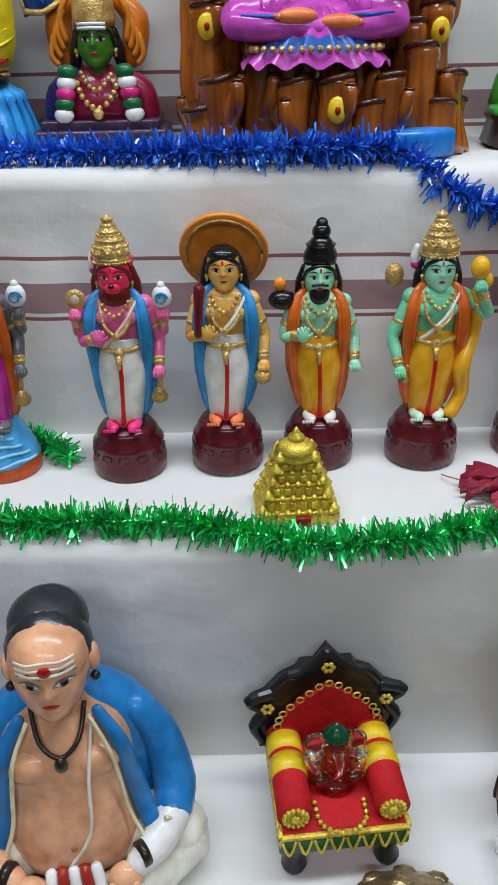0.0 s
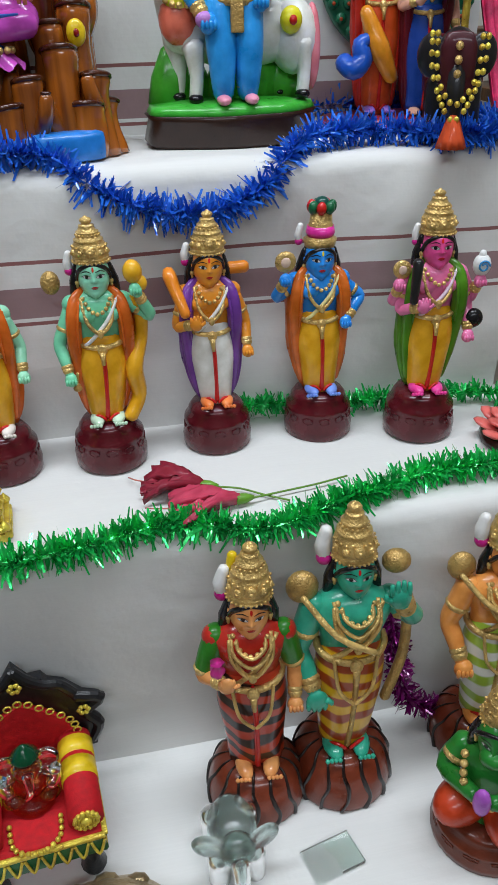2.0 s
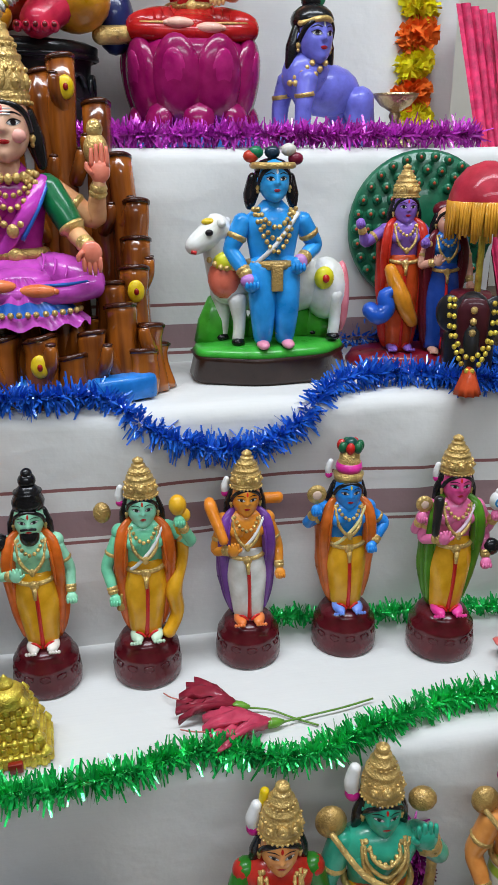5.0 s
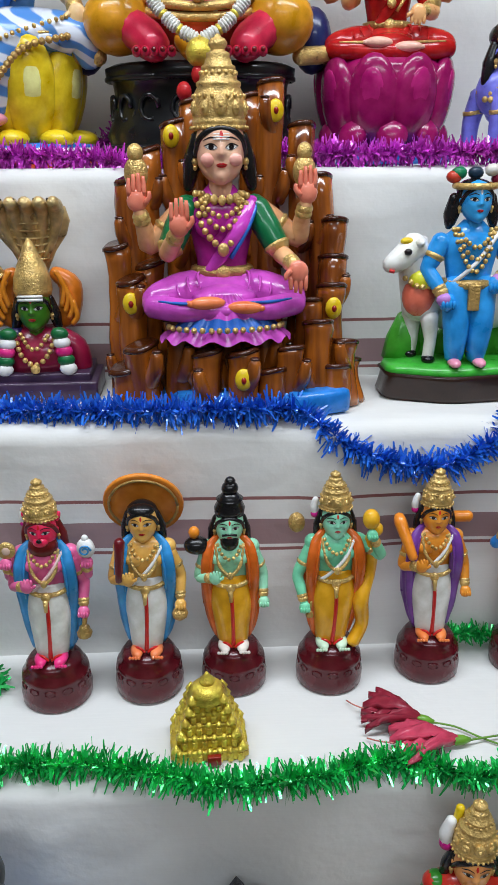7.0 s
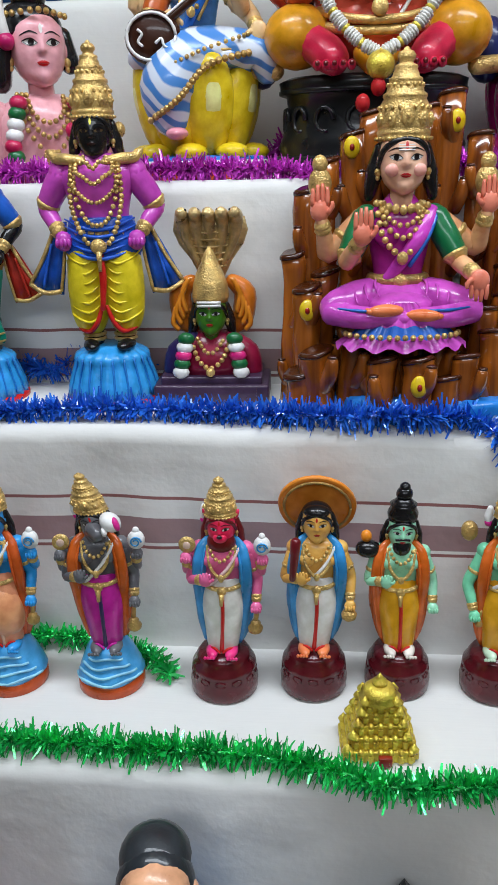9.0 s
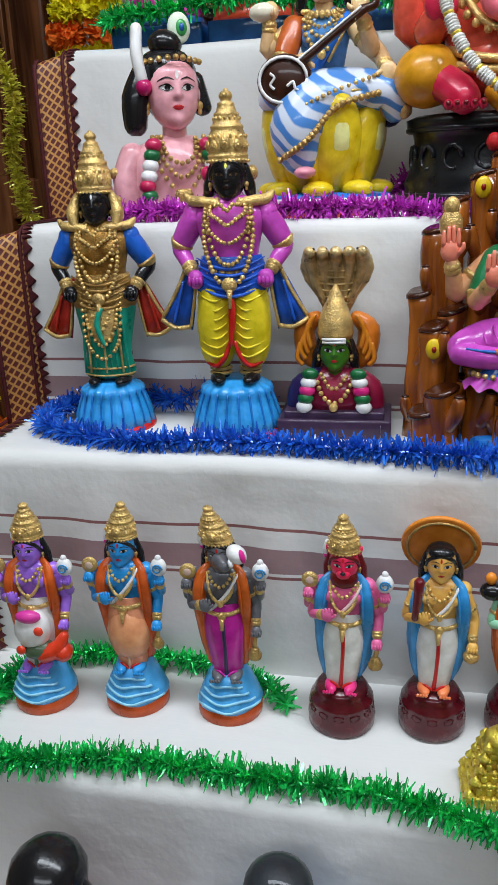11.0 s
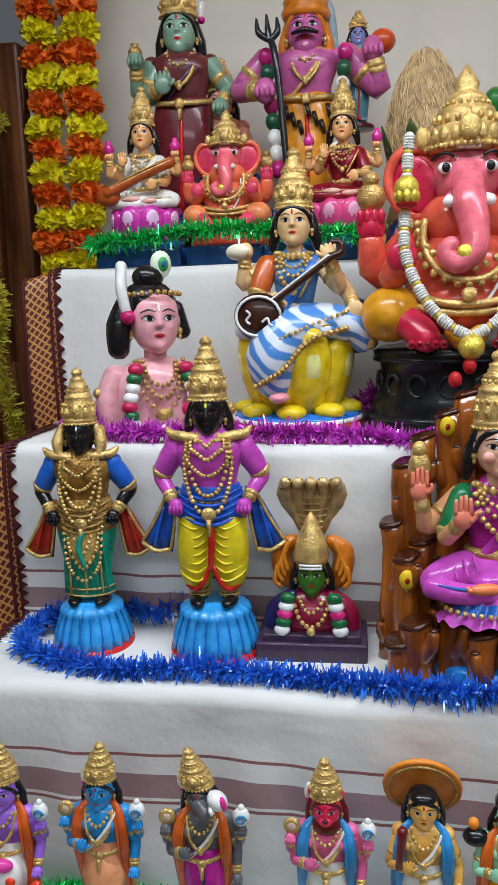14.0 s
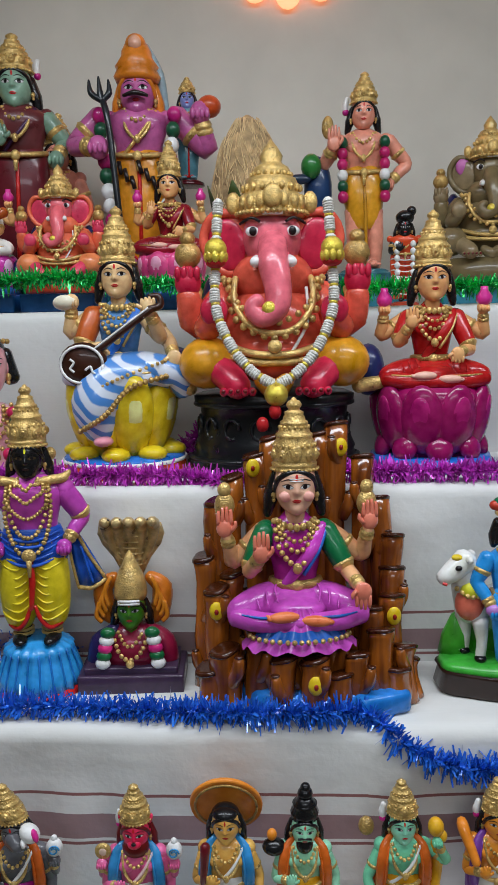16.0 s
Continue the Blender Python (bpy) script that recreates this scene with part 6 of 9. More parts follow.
# ---- step 4 ----
def bust_with_feather():
    c = Clay()
    sk = P("d89aa0")
    c.lathe([(0.2, 0.0), (0.24, 0.08), (0.26, 0.2), (0.25, 0.3), (0.2, 0.37), (0.1, 0.42)], sk, sy=0.6, n=28)
    for s in (-1, 1):
        c.tube([(s * 0.22, 0, 0.34), (s * 0.27, -0.01, 0.2), (s * 0.25, -0.02, 0.02)], [0.07, 0.075, 0.07], sk, n=12)
        c.tube([(s * 0.2, -0.02, 0.24), (s * 0.34, -0.02, 0.24)], 0.03, GD, n=8)
        for k, m in enumerate((P("a8284c"), P("1c5a34"), WHITE, WHITE, P("a8284c"), P("1c5a34"), WHITE, P("a8284c"))):
            c.ball((s * (0.14 + 0.012 * min(k, 4) - 0.008 * max(0, k - 4)), -0.15 - 0.006 * k, 0.37 - 0.05 * k), (0.045, 0.04, 0.036), m, n=10, k=6)
    for d in (0, 0.07, 0.15):
        w = 0.09 + d * 0.3
        c.beads([(-w, -0.1, 0.41), (-w * 0.8, -0.16, 0.32 - d * 0.5), (0, -0.175, 0.28 - d), (w * 0.8, -0.16, 0.32 - d * 0.5), (w, -0.1, 0.41)], 0.014, GD)
    c.ball((0, -0.18, 0.12), (0.05, 0.02, 0.035), GD)
    head(c, (0.0, -0.03, 0.62), 0.155, sk, tilak=P("e8d8d0"), gaze=0.6, locks=False)
    c.ball((-0.02, 0.02, 0.72), (0.16, 0.145, 0.13), BLACK, n=18)
    c.tube([(-0.13, 0.02, 0.74), (-0.19, 0.0, 0.6), (-0.2, 0.0, 0.46)], [0.06, 0.075, 0.06], BLACK)
    c.tube([(0.13, 0.03, 0.7), (0.17, 0.02, 0.55)], [0.05, 0.05], BLACK)
    c.ball((-0.02, 0.0, 0.86), (0.09, 0.08, 0.07), BLACK)
    c.beads([(-0.14, -0.06, 0.77), (0, -0.16, 0.78), (0.14, -0.06, 0.77)], 0.016, GD)
    c.ball((0.05, -0.03, 0.93), (0.06, 0.02, 0.075), P("c8d8c0"))
    c.ball((0.06, -0.045, 0.93), (0.03, 0.014, 0.04), P("3c8a4c"))
    c.ball((0.06, -0.055, 0.93), (0.014, 0.01, 0.02), P("24508c"))
    c.tube([(-0.17, -0.04, 0.93), (-0.18, -0.06, 0.8), (-0.16, -0.07, 0.68)], [0.03, 0.032, 0.03], WHITE)
    c.ball((-0.155, -0.075, 0.65), 0.042, P("a8205c"))
    c.thing("pink_bust", "pink clay bust with black hair, garlands and a peacock feather", "figurine", (-0.211, 1.16, tread(4, -0.211, 1.16)), 28, 0.268)


bust_with_feather()


def lute_player_large():
    c = Clay()
    c.lathe([(0.235, 0), (0.24, 0.012), (0.238, 0.045), (0.225, 0.05)], P("c04818"), n=34)
    c.lathe([(0.23, 0.048), (0.237, 0.055), (0.225, 0.07), (0.02, 0.085)], P("1f66b4"), n=34)
    c.tube([(0.236 * math.cos(a), 0.236 * math.sin(a), 0.052) for a in np.linspace(0, 6.283, 30)], 0.008, WHITE, n=6, k=1)
    yl, pale = P("d8b818"), P("e4d890")
    for k in range(8):
        a = 2 * math.pi * k / 8 - 0.4
        c.ball((0.155 * math.cos(a), 0.155 * math.sin(a), 0.225), (0.055, 0.085, 0.16), yl, rot=(0, 12, math.degrees(a)), n=14, k=9)
        c.ball((0.194 * math.cos(a), 0.194 * math.sin(a), 0.235), (0.02, 0.04, 0.075), pale, rot=(0, 12, math.degrees(a)), n=10, k=7)
        c.ball((0.18 * math.cos(a + 0.39), 0.18 * math.sin(a + 0.39), 0.085), (0.06, 0.055, 0.03), yl, rot=(0, 0, math.degrees(a + 0.39)), n=12, k=6)
    c.lathe([(0.13, 0.08), (0.16, 0.22), (0.16, 0.36), (0.02, 0.38)], yl, n=24)
    bl, sk = P("4a86c8"), P("e8b488")
    sari = striped_paint("striped_sari", "4a86cc", "d4dcea", 16, (0, 55, 20))
    fig = seated(dict(skin=sk, cloth=sari, top=P("5a8cc4"), sleeve=P("a8542c"), pallu=P("2a62b4"), ar=0.042, feet=P("e8909c"), gaze=0.5,
                      arms=[([(-0.15, 0.02, 0.4), (-0.29, 0.02, 0.3), (-0.27, -0.02, 0.44)], None, 0), ([(-0.15, -0.02, 0.39), (-0.2, -0.1, 0.22), (-0.1, -0.22, 0.21)], P("a8542c"), -0.6), ([(0.15, -0.02, 0.39), (0.24, -0.08, 0.27), (0.2, -0.18, 0.4)], None, 0.5), ([(0.15, 0.02, 0.38), (0.28, -0.02, 0.24), (0.32, -0.16, 0.17)], None, -0.5)]))
    fig.beads([(-0.18, -0.33, -0.23), (-0.03, -0.385, -0.14), (0.10, -0.33, 0.0), (0.3, -0.235, 0.06)], 0.017, GD, 1.3)
    fig.beads([(-0.12, -0.355, -0.02), (0.06, -0.33, 0.06), (0.28, -0.21, 0.14)], 0.011, G, 1.4)
    fig.ball((-0.30, -0.03, 0.47), (0.075, 0.05, 0.045), P("e8d8c0"))
    fig.tube([(0.2, -0.08, 0.09), (-0.02, -0.19, 0.03), (-0.10, -0.24, -0.10), (-0.09, -0.25, -0.24)], [0.10, 0.15, 0.145, 0.09], sari, n=22)
    fig.tube([(0.05, -0.1, 0.08), (0.22, -0.13, 0.08), (0.34, -0.14, 0.05), (0.36, -0.13, -0.04)], [0.10, 0.10, 0.085, 0.05], sari, n=18)
    fig.ball((-0.06, -0.31, -0.29), (0.055, 0.065, 0.03), P("e8909c"))
    # lute
    dk = P("30180f")
    fig.ball((-0.16, -0.27, 0.13), (0.135, 0.05, 0.12), dk, n=20, k=10)
    fig.tube([(-0.16 + 0.115 * math.cos(a), -0.312, 0.13 + 0.10 * math.sin(a)) for a in np.linspace(0, 6.283, 22)], 0.008, WHITE, n=6, k=1)
    fig.tube([(-0.22, -0.322, 0.16), (-0.2, -0.324, 0.14), (-0.22, -0.322, 0.11), (-0.2, -0.32, 0.09)], 0.007, WHITE, n=5)
    fig.tube([(-0.14, -0.324, 0.10), (-0.11, -0.324, 0.12), (-0.1, -0.324, 0.09), (-0.08, -0.32, 0.08)], 0.007, WHITE, n=5)
    fig.tube([(-0.09, -0.27, 0.2), (0.06, -0.25, 0.31), (0.21, -0.22, 0.42)], [0.024, 0.022, 0.02], dk, n=8)
    fig.tube([(-0.105, -0.293, 0.205), (0.05, -0.273, 0.318), (0.2, -0.242, 0.428)], 0.006, WHITE, n=5)
    for k in range(8):
        t = 0.15 + 0.1 * k
        fig.box((-0.09 + 0.3 * t, -0.285 + 0.05 * t, 0.2 + 0.22 * t), (0.03, 0.006, 0.006), WHITE, rot=(0, 50, 0), bev=0.2)
    fig.tube([(0.2, -0.22, 0.42), (0.26, -0.2, 0.44), (0.25, -0.19, 0.49), (0.2, -0.19, 0.49)], [0.02, 0.02, 0.018, 0.014], dk, n=8)
    merge(c, fig, (0, 0.0, 0.335), 0.665)
    c.thing("lute_player_figurine", "clay lute player in blue sari on a yellow lotus", "figurine", (0.0, 1.19, tread(4, 0.0, 1.2)), 0, 0.409)


lute_player_large()


def elephant_headed(c, sk, ear, dhoti, face=None):
    """An elephant-headed seated figure, one unit high above its seat."""
    face = face or sk
    c.ball((0, -0.02, 0.25), (0.22, 0.18, 0.2), sk, n=24, k=14)
    c.ball((0, -0.04, 0.16), (0.2, 0.17, 0.13), sk, n=22, k=12)
    for s in (-1, 1):
        c.ball((s * 0.27, -0.11, 0.125), (0.115, 0.13, 0.105), dhoti, rot=(0, s * 10, s * 20), n=18, k=10)
        c.tube([(s * 0.22, -0.17, 0.1), (s * 0.17, -0.22, 0.06), (s * 0.14, -0.26, 0.03)], [0.06, 0.06, 0.05], ear, n=12)
        for k in range(5):
            c.ball((s * (0.09 + 0.028 * k), -0.285, 0.018), (0.016, 0.022, 0.018), ear, n=8, k=5)
            c.ball((s * (0.09 + 0.028 * k), -0.305, 0.022), (0.009, 0.006, 0.009), P("5a1014"), n=6, k=4)
        c.tube([(s * 0.19, 0.02, 0.40), (s * 0.32, 0.0, 0.28), (s * 0.345, -0.05, 0.40)], [0.07, 0.062, 0.05], sk, n=12)
        c.ball((s * 0.345, -0.06, 0.45), (0.055, 0.035, 0.065), ear)
        for k in range(4):
            c.ball((s * 0.345 + (k - 1.5) * 0.026, -0.085, 0.485), (0.014, 0.012, 0.03), ear, n=8, k=5)
        c.tube([(s * 0.325, -0.01, 0.37), (s * 0.35, -0.02, 0.385)], 0.066, G, n=12, k=1)
        c.tube([(s * 0.19, -0.03, 0.38), (s * 0.27, -0.12, 0.26), (s * 0.23, -0.2, 0.31)], [0.065, 0.055, 0.045], sk, n=12)
        c.ball((s * 0.235, -0.215, 0.33), (0.055, 0.03, 0.06), ear)
        c.ball((s * 0.345, -0.03, 0.56), (0.055, 0.04, 0.055), GD)
        c.ball((s * 0.345, -0.03, 0.625), (0.033, 0.03, 0.03), GD)
        c.ball((s * 0.175, 0.0, 0.60), (0.115, 0.03, 0.135), sk, rot=(0, s * 14, s * 22), n=22, k=12)
        c.tube([(s * 0.13, -0.03, 0.715), (s * 0.22, -0.015, 0.725), (s * 0.275, 0.0, 0.66), (s * 0.27, 0.0, 0.57), (s * 0.2, -0.01, 0.49), (s * 0.12, -0.03, 0.49)], [0.012, 0.022, 0.02, 0.02, 0.022, 0.012], sk, n=10)
        c.ball((s * 0.185, -0.026, 0.60), (0.085, 0.014, 0.105), ear, rot=(0, s * 14, s * 22), n=18, k=10)
        c.ball((s * 0.080, -0.122, 0.64), (0.028, 0.011, 0.021), EYEW, n=12, k=7)
        c.ball((s * 0.078, -0.132, 0.64), (0.016, 0.008, 0.018), DARK, n=9, k=6)
        c.tube([(s * 0.05, -0.138, 0.675), (s * 0.085, -0.138, 0.69), (s * 0.13, -0.11, 0.67)], 0.006, DARK, n=5)
        c.tube([(s * 0.065, -0.15, 0.53), (s * 0.072, -0.185, 0.515)], [0.018, 0.022], WHITE, n=9)
        c.ball((s * 0.24, 0.07, 0.36), (0.06, 0.07, 0.13), P("1c2450"), n=14)
        c.ball((s * 0.40, 0.02, 0.08), (0.07, 0.09, 0.11), P("1c2450"), n=14)
        c.tube([(s * 0.34, -0.09, 0.02), (s * 0.45, -0.05, 0.03)], [0.03, 0.03], G, n=8)
        c.beads([(s * 0.20, -0.06, 0.46), (s * 0.17, -0.13, 0.40), (s * 0.14, -0.16, 0.34)], 0.016, G)
    c.ball((0, -0.03, 0.46), (0.17, 0.13, 0.12), sk, n=20, k=10)
    c.ball((0, -0.03, 0.62), (0.122, 0.115, 0.14), face, n=22, k=13)
    c.ball((0, -0.09, 0.52), (0.085, 0.08, 0.07), face, n=16, k=9)
    c.tube([(0, -0.115, 0.60), (0.0, -0.18, 0.51), (0.015, -0.215, 0.42), (0.01, -0.235, 0.34), (-0.05, -0.245, 0.30), (-0.085, -0.245, 0.34), (-0.06, -0.245, 0.37)], [0.058, 0.062, 0.055, 0.048, 0.04, 0.034, 0.028], face, n=16)
    c.ball((-0.02, -0.27, 0.335), (0.03, 0.018, 0.028), GY)
    c.box((0, -0.148, 0.715), (0.08, 0.01, 0.03), WHITE, rot=(-12, 0, 0), bev=0.2)
    c.ball((0, -0.156, 0.715), (0.008, 0.006, 0.008), RED, n=7, k=5)
    for d, r in ((0.0, 0.014), (0.055, 0.016)):
        w = 0.16 + d * 0.3
        c.beads([(-w, -0.1, 0.45), (-w * 0.85, -0.19, 0.35 - d), (0, -0.235, 0.28 - d), (w * 0.85, -0.19, 0.35 - d), (w, -0.1, 0.45)], r, G)
    c.tube([(-0.15, -0.12, 0.46), (-0.155, -0.175, 0.36), (-0.09, -0.222, 0.265), (0, -0.238, 0.24), (0.09, -0.222, 0.265), (0.155, -0.175, 0.36), (0.15, -0.12, 0.46)], 0.013, G, n=8)
    c.tube([(-0.20, -0.13, 0.20), (-0.1, -0.205, 0.165), (0, -0.222, 0.155), (0.1, -0.205, 0.165), (0.20, -0.13, 0.20)], 0.015, G, n=8)
    c.ball((0, -0.24, 0.19), (0.028, 0.014, 0.028), G)
    c.tube([(-0.2, -0.12, 0.16), (-0.1, -0.2, 0.13), (0.1, -0.2, 0.13), (0.2, -0.12, 0.16)], 0.016, G, n=8)
    c.tube([(0.13, -0.14, 0.42), (0.13, -0.19, 0.28), (0.05, -0.21, 0.14)], 0.007, WHITE, n=6)
    c.tube([(-0.06, -0.22, 0.06), (0, -0.24, 0.02), (0.05, -0.22, 0.06)], [0.03, 0.045, 0.03], dhoti)
    c.lathe([(0.132, 0), (0.142, 0.02), (0.136, 0.08), (0.11, 0.10), (0.116, 0.115), (0.10, 0.155), (0.075, 0.165), (0.082, 0.178), (0.07, 0.2), (0.05, 0.212), (0.042, 0.222), (0.048, 0.245), (0.03, 0.275), (0.003, 0.31)], G, (0, -0.02, 0.70), n=26)
    c.beads([(0.145 * math.cos(a), -0.02 + 0.145 * math.sin(a), 0.715) for a in np.linspace(3.2, 6.2, 18)], 0.011, G)
    for q in range(9):
        a = math.pi * (1.06 + 0.88 * q / 8)
        c.ball((0.138 * math.cos(a), -0.02 + 0.138 * math.sin(a), 0.755), (0.022, 0.012, 0.03), G, rot=(0, 0, math.degrees(a) + 90), n=9, k=6)
        c.ball((0.116 * math.cos(a), -0.02 + 0.116 * math.sin(a), 0.815), (0.012, 0.010, 0.016), G, n=7, k=5)
        c.ball((0.082 * math.cos(a), -0.02 + 0.082 * math.sin(a), 0.87), (0.009, 0.008, 0.010), G, n=7, k=5)
    c.ball((0, -0.165, 0.77), (0.04, 0.018, 0.045), G)
    for s in (-1, 1):
        c.ball((s * 0.155, -0.04, 0.76), (0.03, 0.02, 0.045), G)


def ganesha_large():
    c = Clay()
    bk = P("141618", 0.3)
    c.lathe([(0.24, 0), (0.245, 0.03), (0.22, 0.06), (0.225, 0.075), (0.215, 0.1), (0.2, 0.16), (0.205, 0.2), (0.22, 0.215), (0.222, 0.235), (0.2, 0.245), (0.02, 0.25)], bk, sy=0.72, n=34)
    for k in range(20):
        a = 2 * math.pi * k / 20
        c.ball((0.17 * math.cos(a), 0.125 * math.sin(a), 0.15), (0.022, 0.02, 0.025), bk, n=8, k=6)
    for k in range(16):
        a = 2 * math.pi * (k + 0.5) / 16
        c.tube([(0.208 * math.cos(a + 0.12 * math.cos(q)), 0.150 * math.sin(a + 0.12 * math.cos(q)), 0.14 + 0.03 * math.sin(q)) for q in np.linspace(0, 5.2, 9)], 0.006, bk, n=6, k=1)
    for z, r in ((0.045, 0.232), (0.21, 0.216)):
        c.tube([(r * math.cos(a), 0.72 * r * math.sin(a), z) for a in np.linspace(0, 6.283, 40)], 0.008, bk, n=6, k=1)
    fig = Clay()
    elephant_headed(fig, P("cc5a4a", 0.22), P("b42c44"), P("c48c1c"), P("cc6672", 0.22))
    c.v = [(x * 1.12, y * 1.12, z) for x, y, z in c.v]
    merge(c, fig, (0, 0, 0.245), 0.735)
    c.thing("elephant_headed_statue", "large coral elephant-headed clay statue on a black pedestal", "figurine", (0.238, 1.185, tread(4, 0.238, 1.2)), 1, 0.504)


ganesha_large()


def garland_on_statue():
    """A bead garland that hangs round the statue's neck and over its lap."""
    ob = empty("bead_garland", "garland of white thread rolls and gold beads with a red tassel", "garland", (0.238, 1.185, 1.431), 1)
    k = 0.504
    side = [(0.155, -0.145, 0.79), (0.165, -0.165, 0.62), (0.165, -0.19, 0.49), (0.12, -0.215, 0.38), (0.06, -0.23, 0.31), (0.0, -0.235, 0.275)]
    for s in (-1, 1):
        p = catmull([(s * a * k, b * k, z * k) for a, b, z in side], 6)
        L = [0]
        for a, b in zip(p, p[1:]):
            L.append(L[-1] + float(np.linalg.norm(b - a)))

        def on(d):
            return np.array([np.interp(d, L, [q[i] for q in p]) for i in range(3)])
        d = 0.0
        while d < L[-1] - 0.014:
            c = Clay()
            n = 5
            for i in range(n):
                q0, q1 = on(d + 0.018 * i / n), on(d + 0.018 * (i + 1) / n)
                c.tube([q0, (q0 + q1) / 2, q1], [0.0068, 0.0085, 0.0068], P("e6e2d4", 0.7, 0, 0.2, 0.8, 200, 0), n=9, k=2)
            part("thread_roll", c, ob, "white thread roll")
            q = on(d + 0.021)
            c = Clay()
            c.tube([on(d + 0.018), q, on(d + 0.024)], [0.005, 0.0072, 0.005], GY, n=10, k=2)
            part("gold_bead", c, ob, "gold bead")
            d += 0.025
        c = Clay()
        q = (s * 0.163 * k, -0.178 * k - 0.004, 0.655 * k)
        c.ball(q, 0.016, GY, n=14)
        for j in range(8):
            a = 2 * math.pi * j / 8
            c.ball((q[0] + 0.012 * math.cos(a), q[1] + 0.012 * math.sin(a), q[2] - 0.01), (0.006, 0.006, 0.009), GY, n=7, k=5)
        part("large_bead", c, ob, "large gold bead")
        c = Clay()
        c.ball((q[0], q[1], q[2] - 0.019), (0.014, 0.012, 0.007), P("a81020", 0.7), n=12)
        part("red_tuft", c, ob, "red tuft")
    c = Clay()
    c.ball((0, -0.245 * k, 0.25 * k), 0.017, GY, n=14)
    part("pendant", c, ob, "gold pendant bead")
    for x in (-0.014, 0.004):
        c = Clay()
        c.ball((x - 0.006, -0.25 * k, 0.195 * k + x), (0.009, 0.009, 0.011), P("a81020", 0.7), n=10)
        part("pendant_tuft", c, ob, "red tuft")


garland_on_statue()


def lotus_goddess(x, y, h, step, turn, sari, petal, pale, basec, group="", z=None, lute=False):
    lh = 0.275 if h > 0.33 else 0.205
    c = Clay()
    c.lathe([(0.24, 0), (0.245, 0.02), (0.235, 0.05), (0.02, 0.055)], basec, n=30)
    lotus(c, 0.225, 0.045, lh, petal, pale)
    H4 = [([(-0.14, 0.02, 0.4), (-0.29, -0.02, 0.3), (-0.28, -0.06, 0.42)], None, 0), ([(0.14, 0.02, 0.4), (0.29, -0.02, 0.3), (0.28, -0.06, 0.42)], None, 0),
          ([(-0.14, -0.02, 0.39), (-0.2, -0.1, 0.26), (-0.15, -0.18, 0.35)], sari, 0.8), ([(0.14, -0.02, 0.39), (0.2, -0.1, 0.22), (0.12, -0.22, 0.2)], sari, -0.5)]
    fig = seated(dict(skin=P("e0a070"), cloth=sari, top=sari, pallu=sari, sleeve=P("1c2244") if not lute else P("1c5a34"), ar=0.036, arms=H4, feet=P("e8a898"), holds=[("bud", (-0.28, -0.07, 0.50), 0.05), ("bud", (0.28, -0.07, 0.50), 0.05)], trim=G))
    if lute:
        w = P("9a4a20")
        fig.ball((-0.26, -0.24, 0.10), (0.1, 0.06, 0.08), w)
        fig.tube([(-0.26, -0.27, 0.12), (0.0, -0.26, 0.24), (0.27, -0.2, 0.36)], [0.05, 0.04, 0.045], w)
        for s in (-1, 1):
            fig.tube([(-0.26, -0.3, 0.14 + 0.01 * s), (0.0, -0.3, 0.26 + 0.01 * s), (0.26, -0.24, 0.37 + 0.01 * s)], 0.005, G, n=5)
    merge(c, fig, (0, 0, lh + 0.04), 0.96 - lh)
    zz = tread(step, x, y) if z is None else z
    nm = "lute_goddess_figurine" if lute else "lotus_goddess_figurine"
    lb = "small clay lute goddess in white on a pink lotus" if lute else ("clay goddess in a red sari seated on a magenta lotus" if h > 0.33 else "small clay goddess in dark red on a pink lotus")
    return c.thing(nm, lb, "figurine", (x, y, zz), turn, h, group)


lotus_goddess(0.485, 1.20, 0.394, 4, -2, P("a01c20", 0.22), P("841450", 0.2), P("9a2462", 0.2), P("1f5cb0"))


def crawling_child():
    c = Clay()
    sk = P("6a6cc0")
    c.ball((0.05, 0, 0.42), (0.32, 0.19, 0.2), sk, n=20)
    c.ball((-0.16, -0.02, 0.52), (0.2, 0.17, 0.2), sk, n=18)
    for s in (-1, 1):
        c.tube([(-0.22, s * 0.14, 0.5), (-0.27, s * 0.17, 0.3), (-0.28, s * 0.16, 0.04)], [0.085, 0.07, 0.055], sk, n=12)
        c.tube([(0.28, s * 0.12, 0.36), (0.36, s * 0.14, 0.12), (0.62, s * 0.13, 0.06)], [0.14, 0.1, 0.06], sk, n=12)
        c.tube([(-0.26, s * 0.165, 0.36), (-0.265, s * 0.165, 0.39)], 0.08, G, n=12, k=1)
        c.ball((0.68, s * 0.13, 0.06), (0.09, 0.05, 0.05), sk)
    c.beads([(-0.2, -0.17, 0.6), (-0.31, -0.1, 0.5), (-0.33, 0.05, 0.52)], 0.024, G)
    c.beads([(-0.1, -0.2, 0.6), (-0.25, -0.18, 0.47), (-0.36, -0.05, 0.46)], 0.024, G)
    b = Clay()
    head(b, (0, 0, 0), 0.165, sk, tilak=WHITE)
    b.ball((-0.0, 0.03, 0.12), (0.175, 0.16, 0.12), BLACK)
    b.ball((0, 0.05, 0.26), (0.08, 0.08, 0.07), BLACK)
    b.tube([(-0.15, -0.02, 0.09), (0, -0.15, 0.12), (0.15, -0.02, 0.09)], 0.022, G)
    b.ball((0.05, 0.0, 0.30), (0.05, 0.02, 0.08), P("2c6a4c"))
    merge(c, b, (-0.14, -0.10, 0.78))
    c.thing("crawling_child_figurine", "violet clay figure of a crawling child with gold ornaments", "figurine", (0.655, 1.17, tread(4, 0.655, 1.17)), 20, 0.168)


crawling_child()


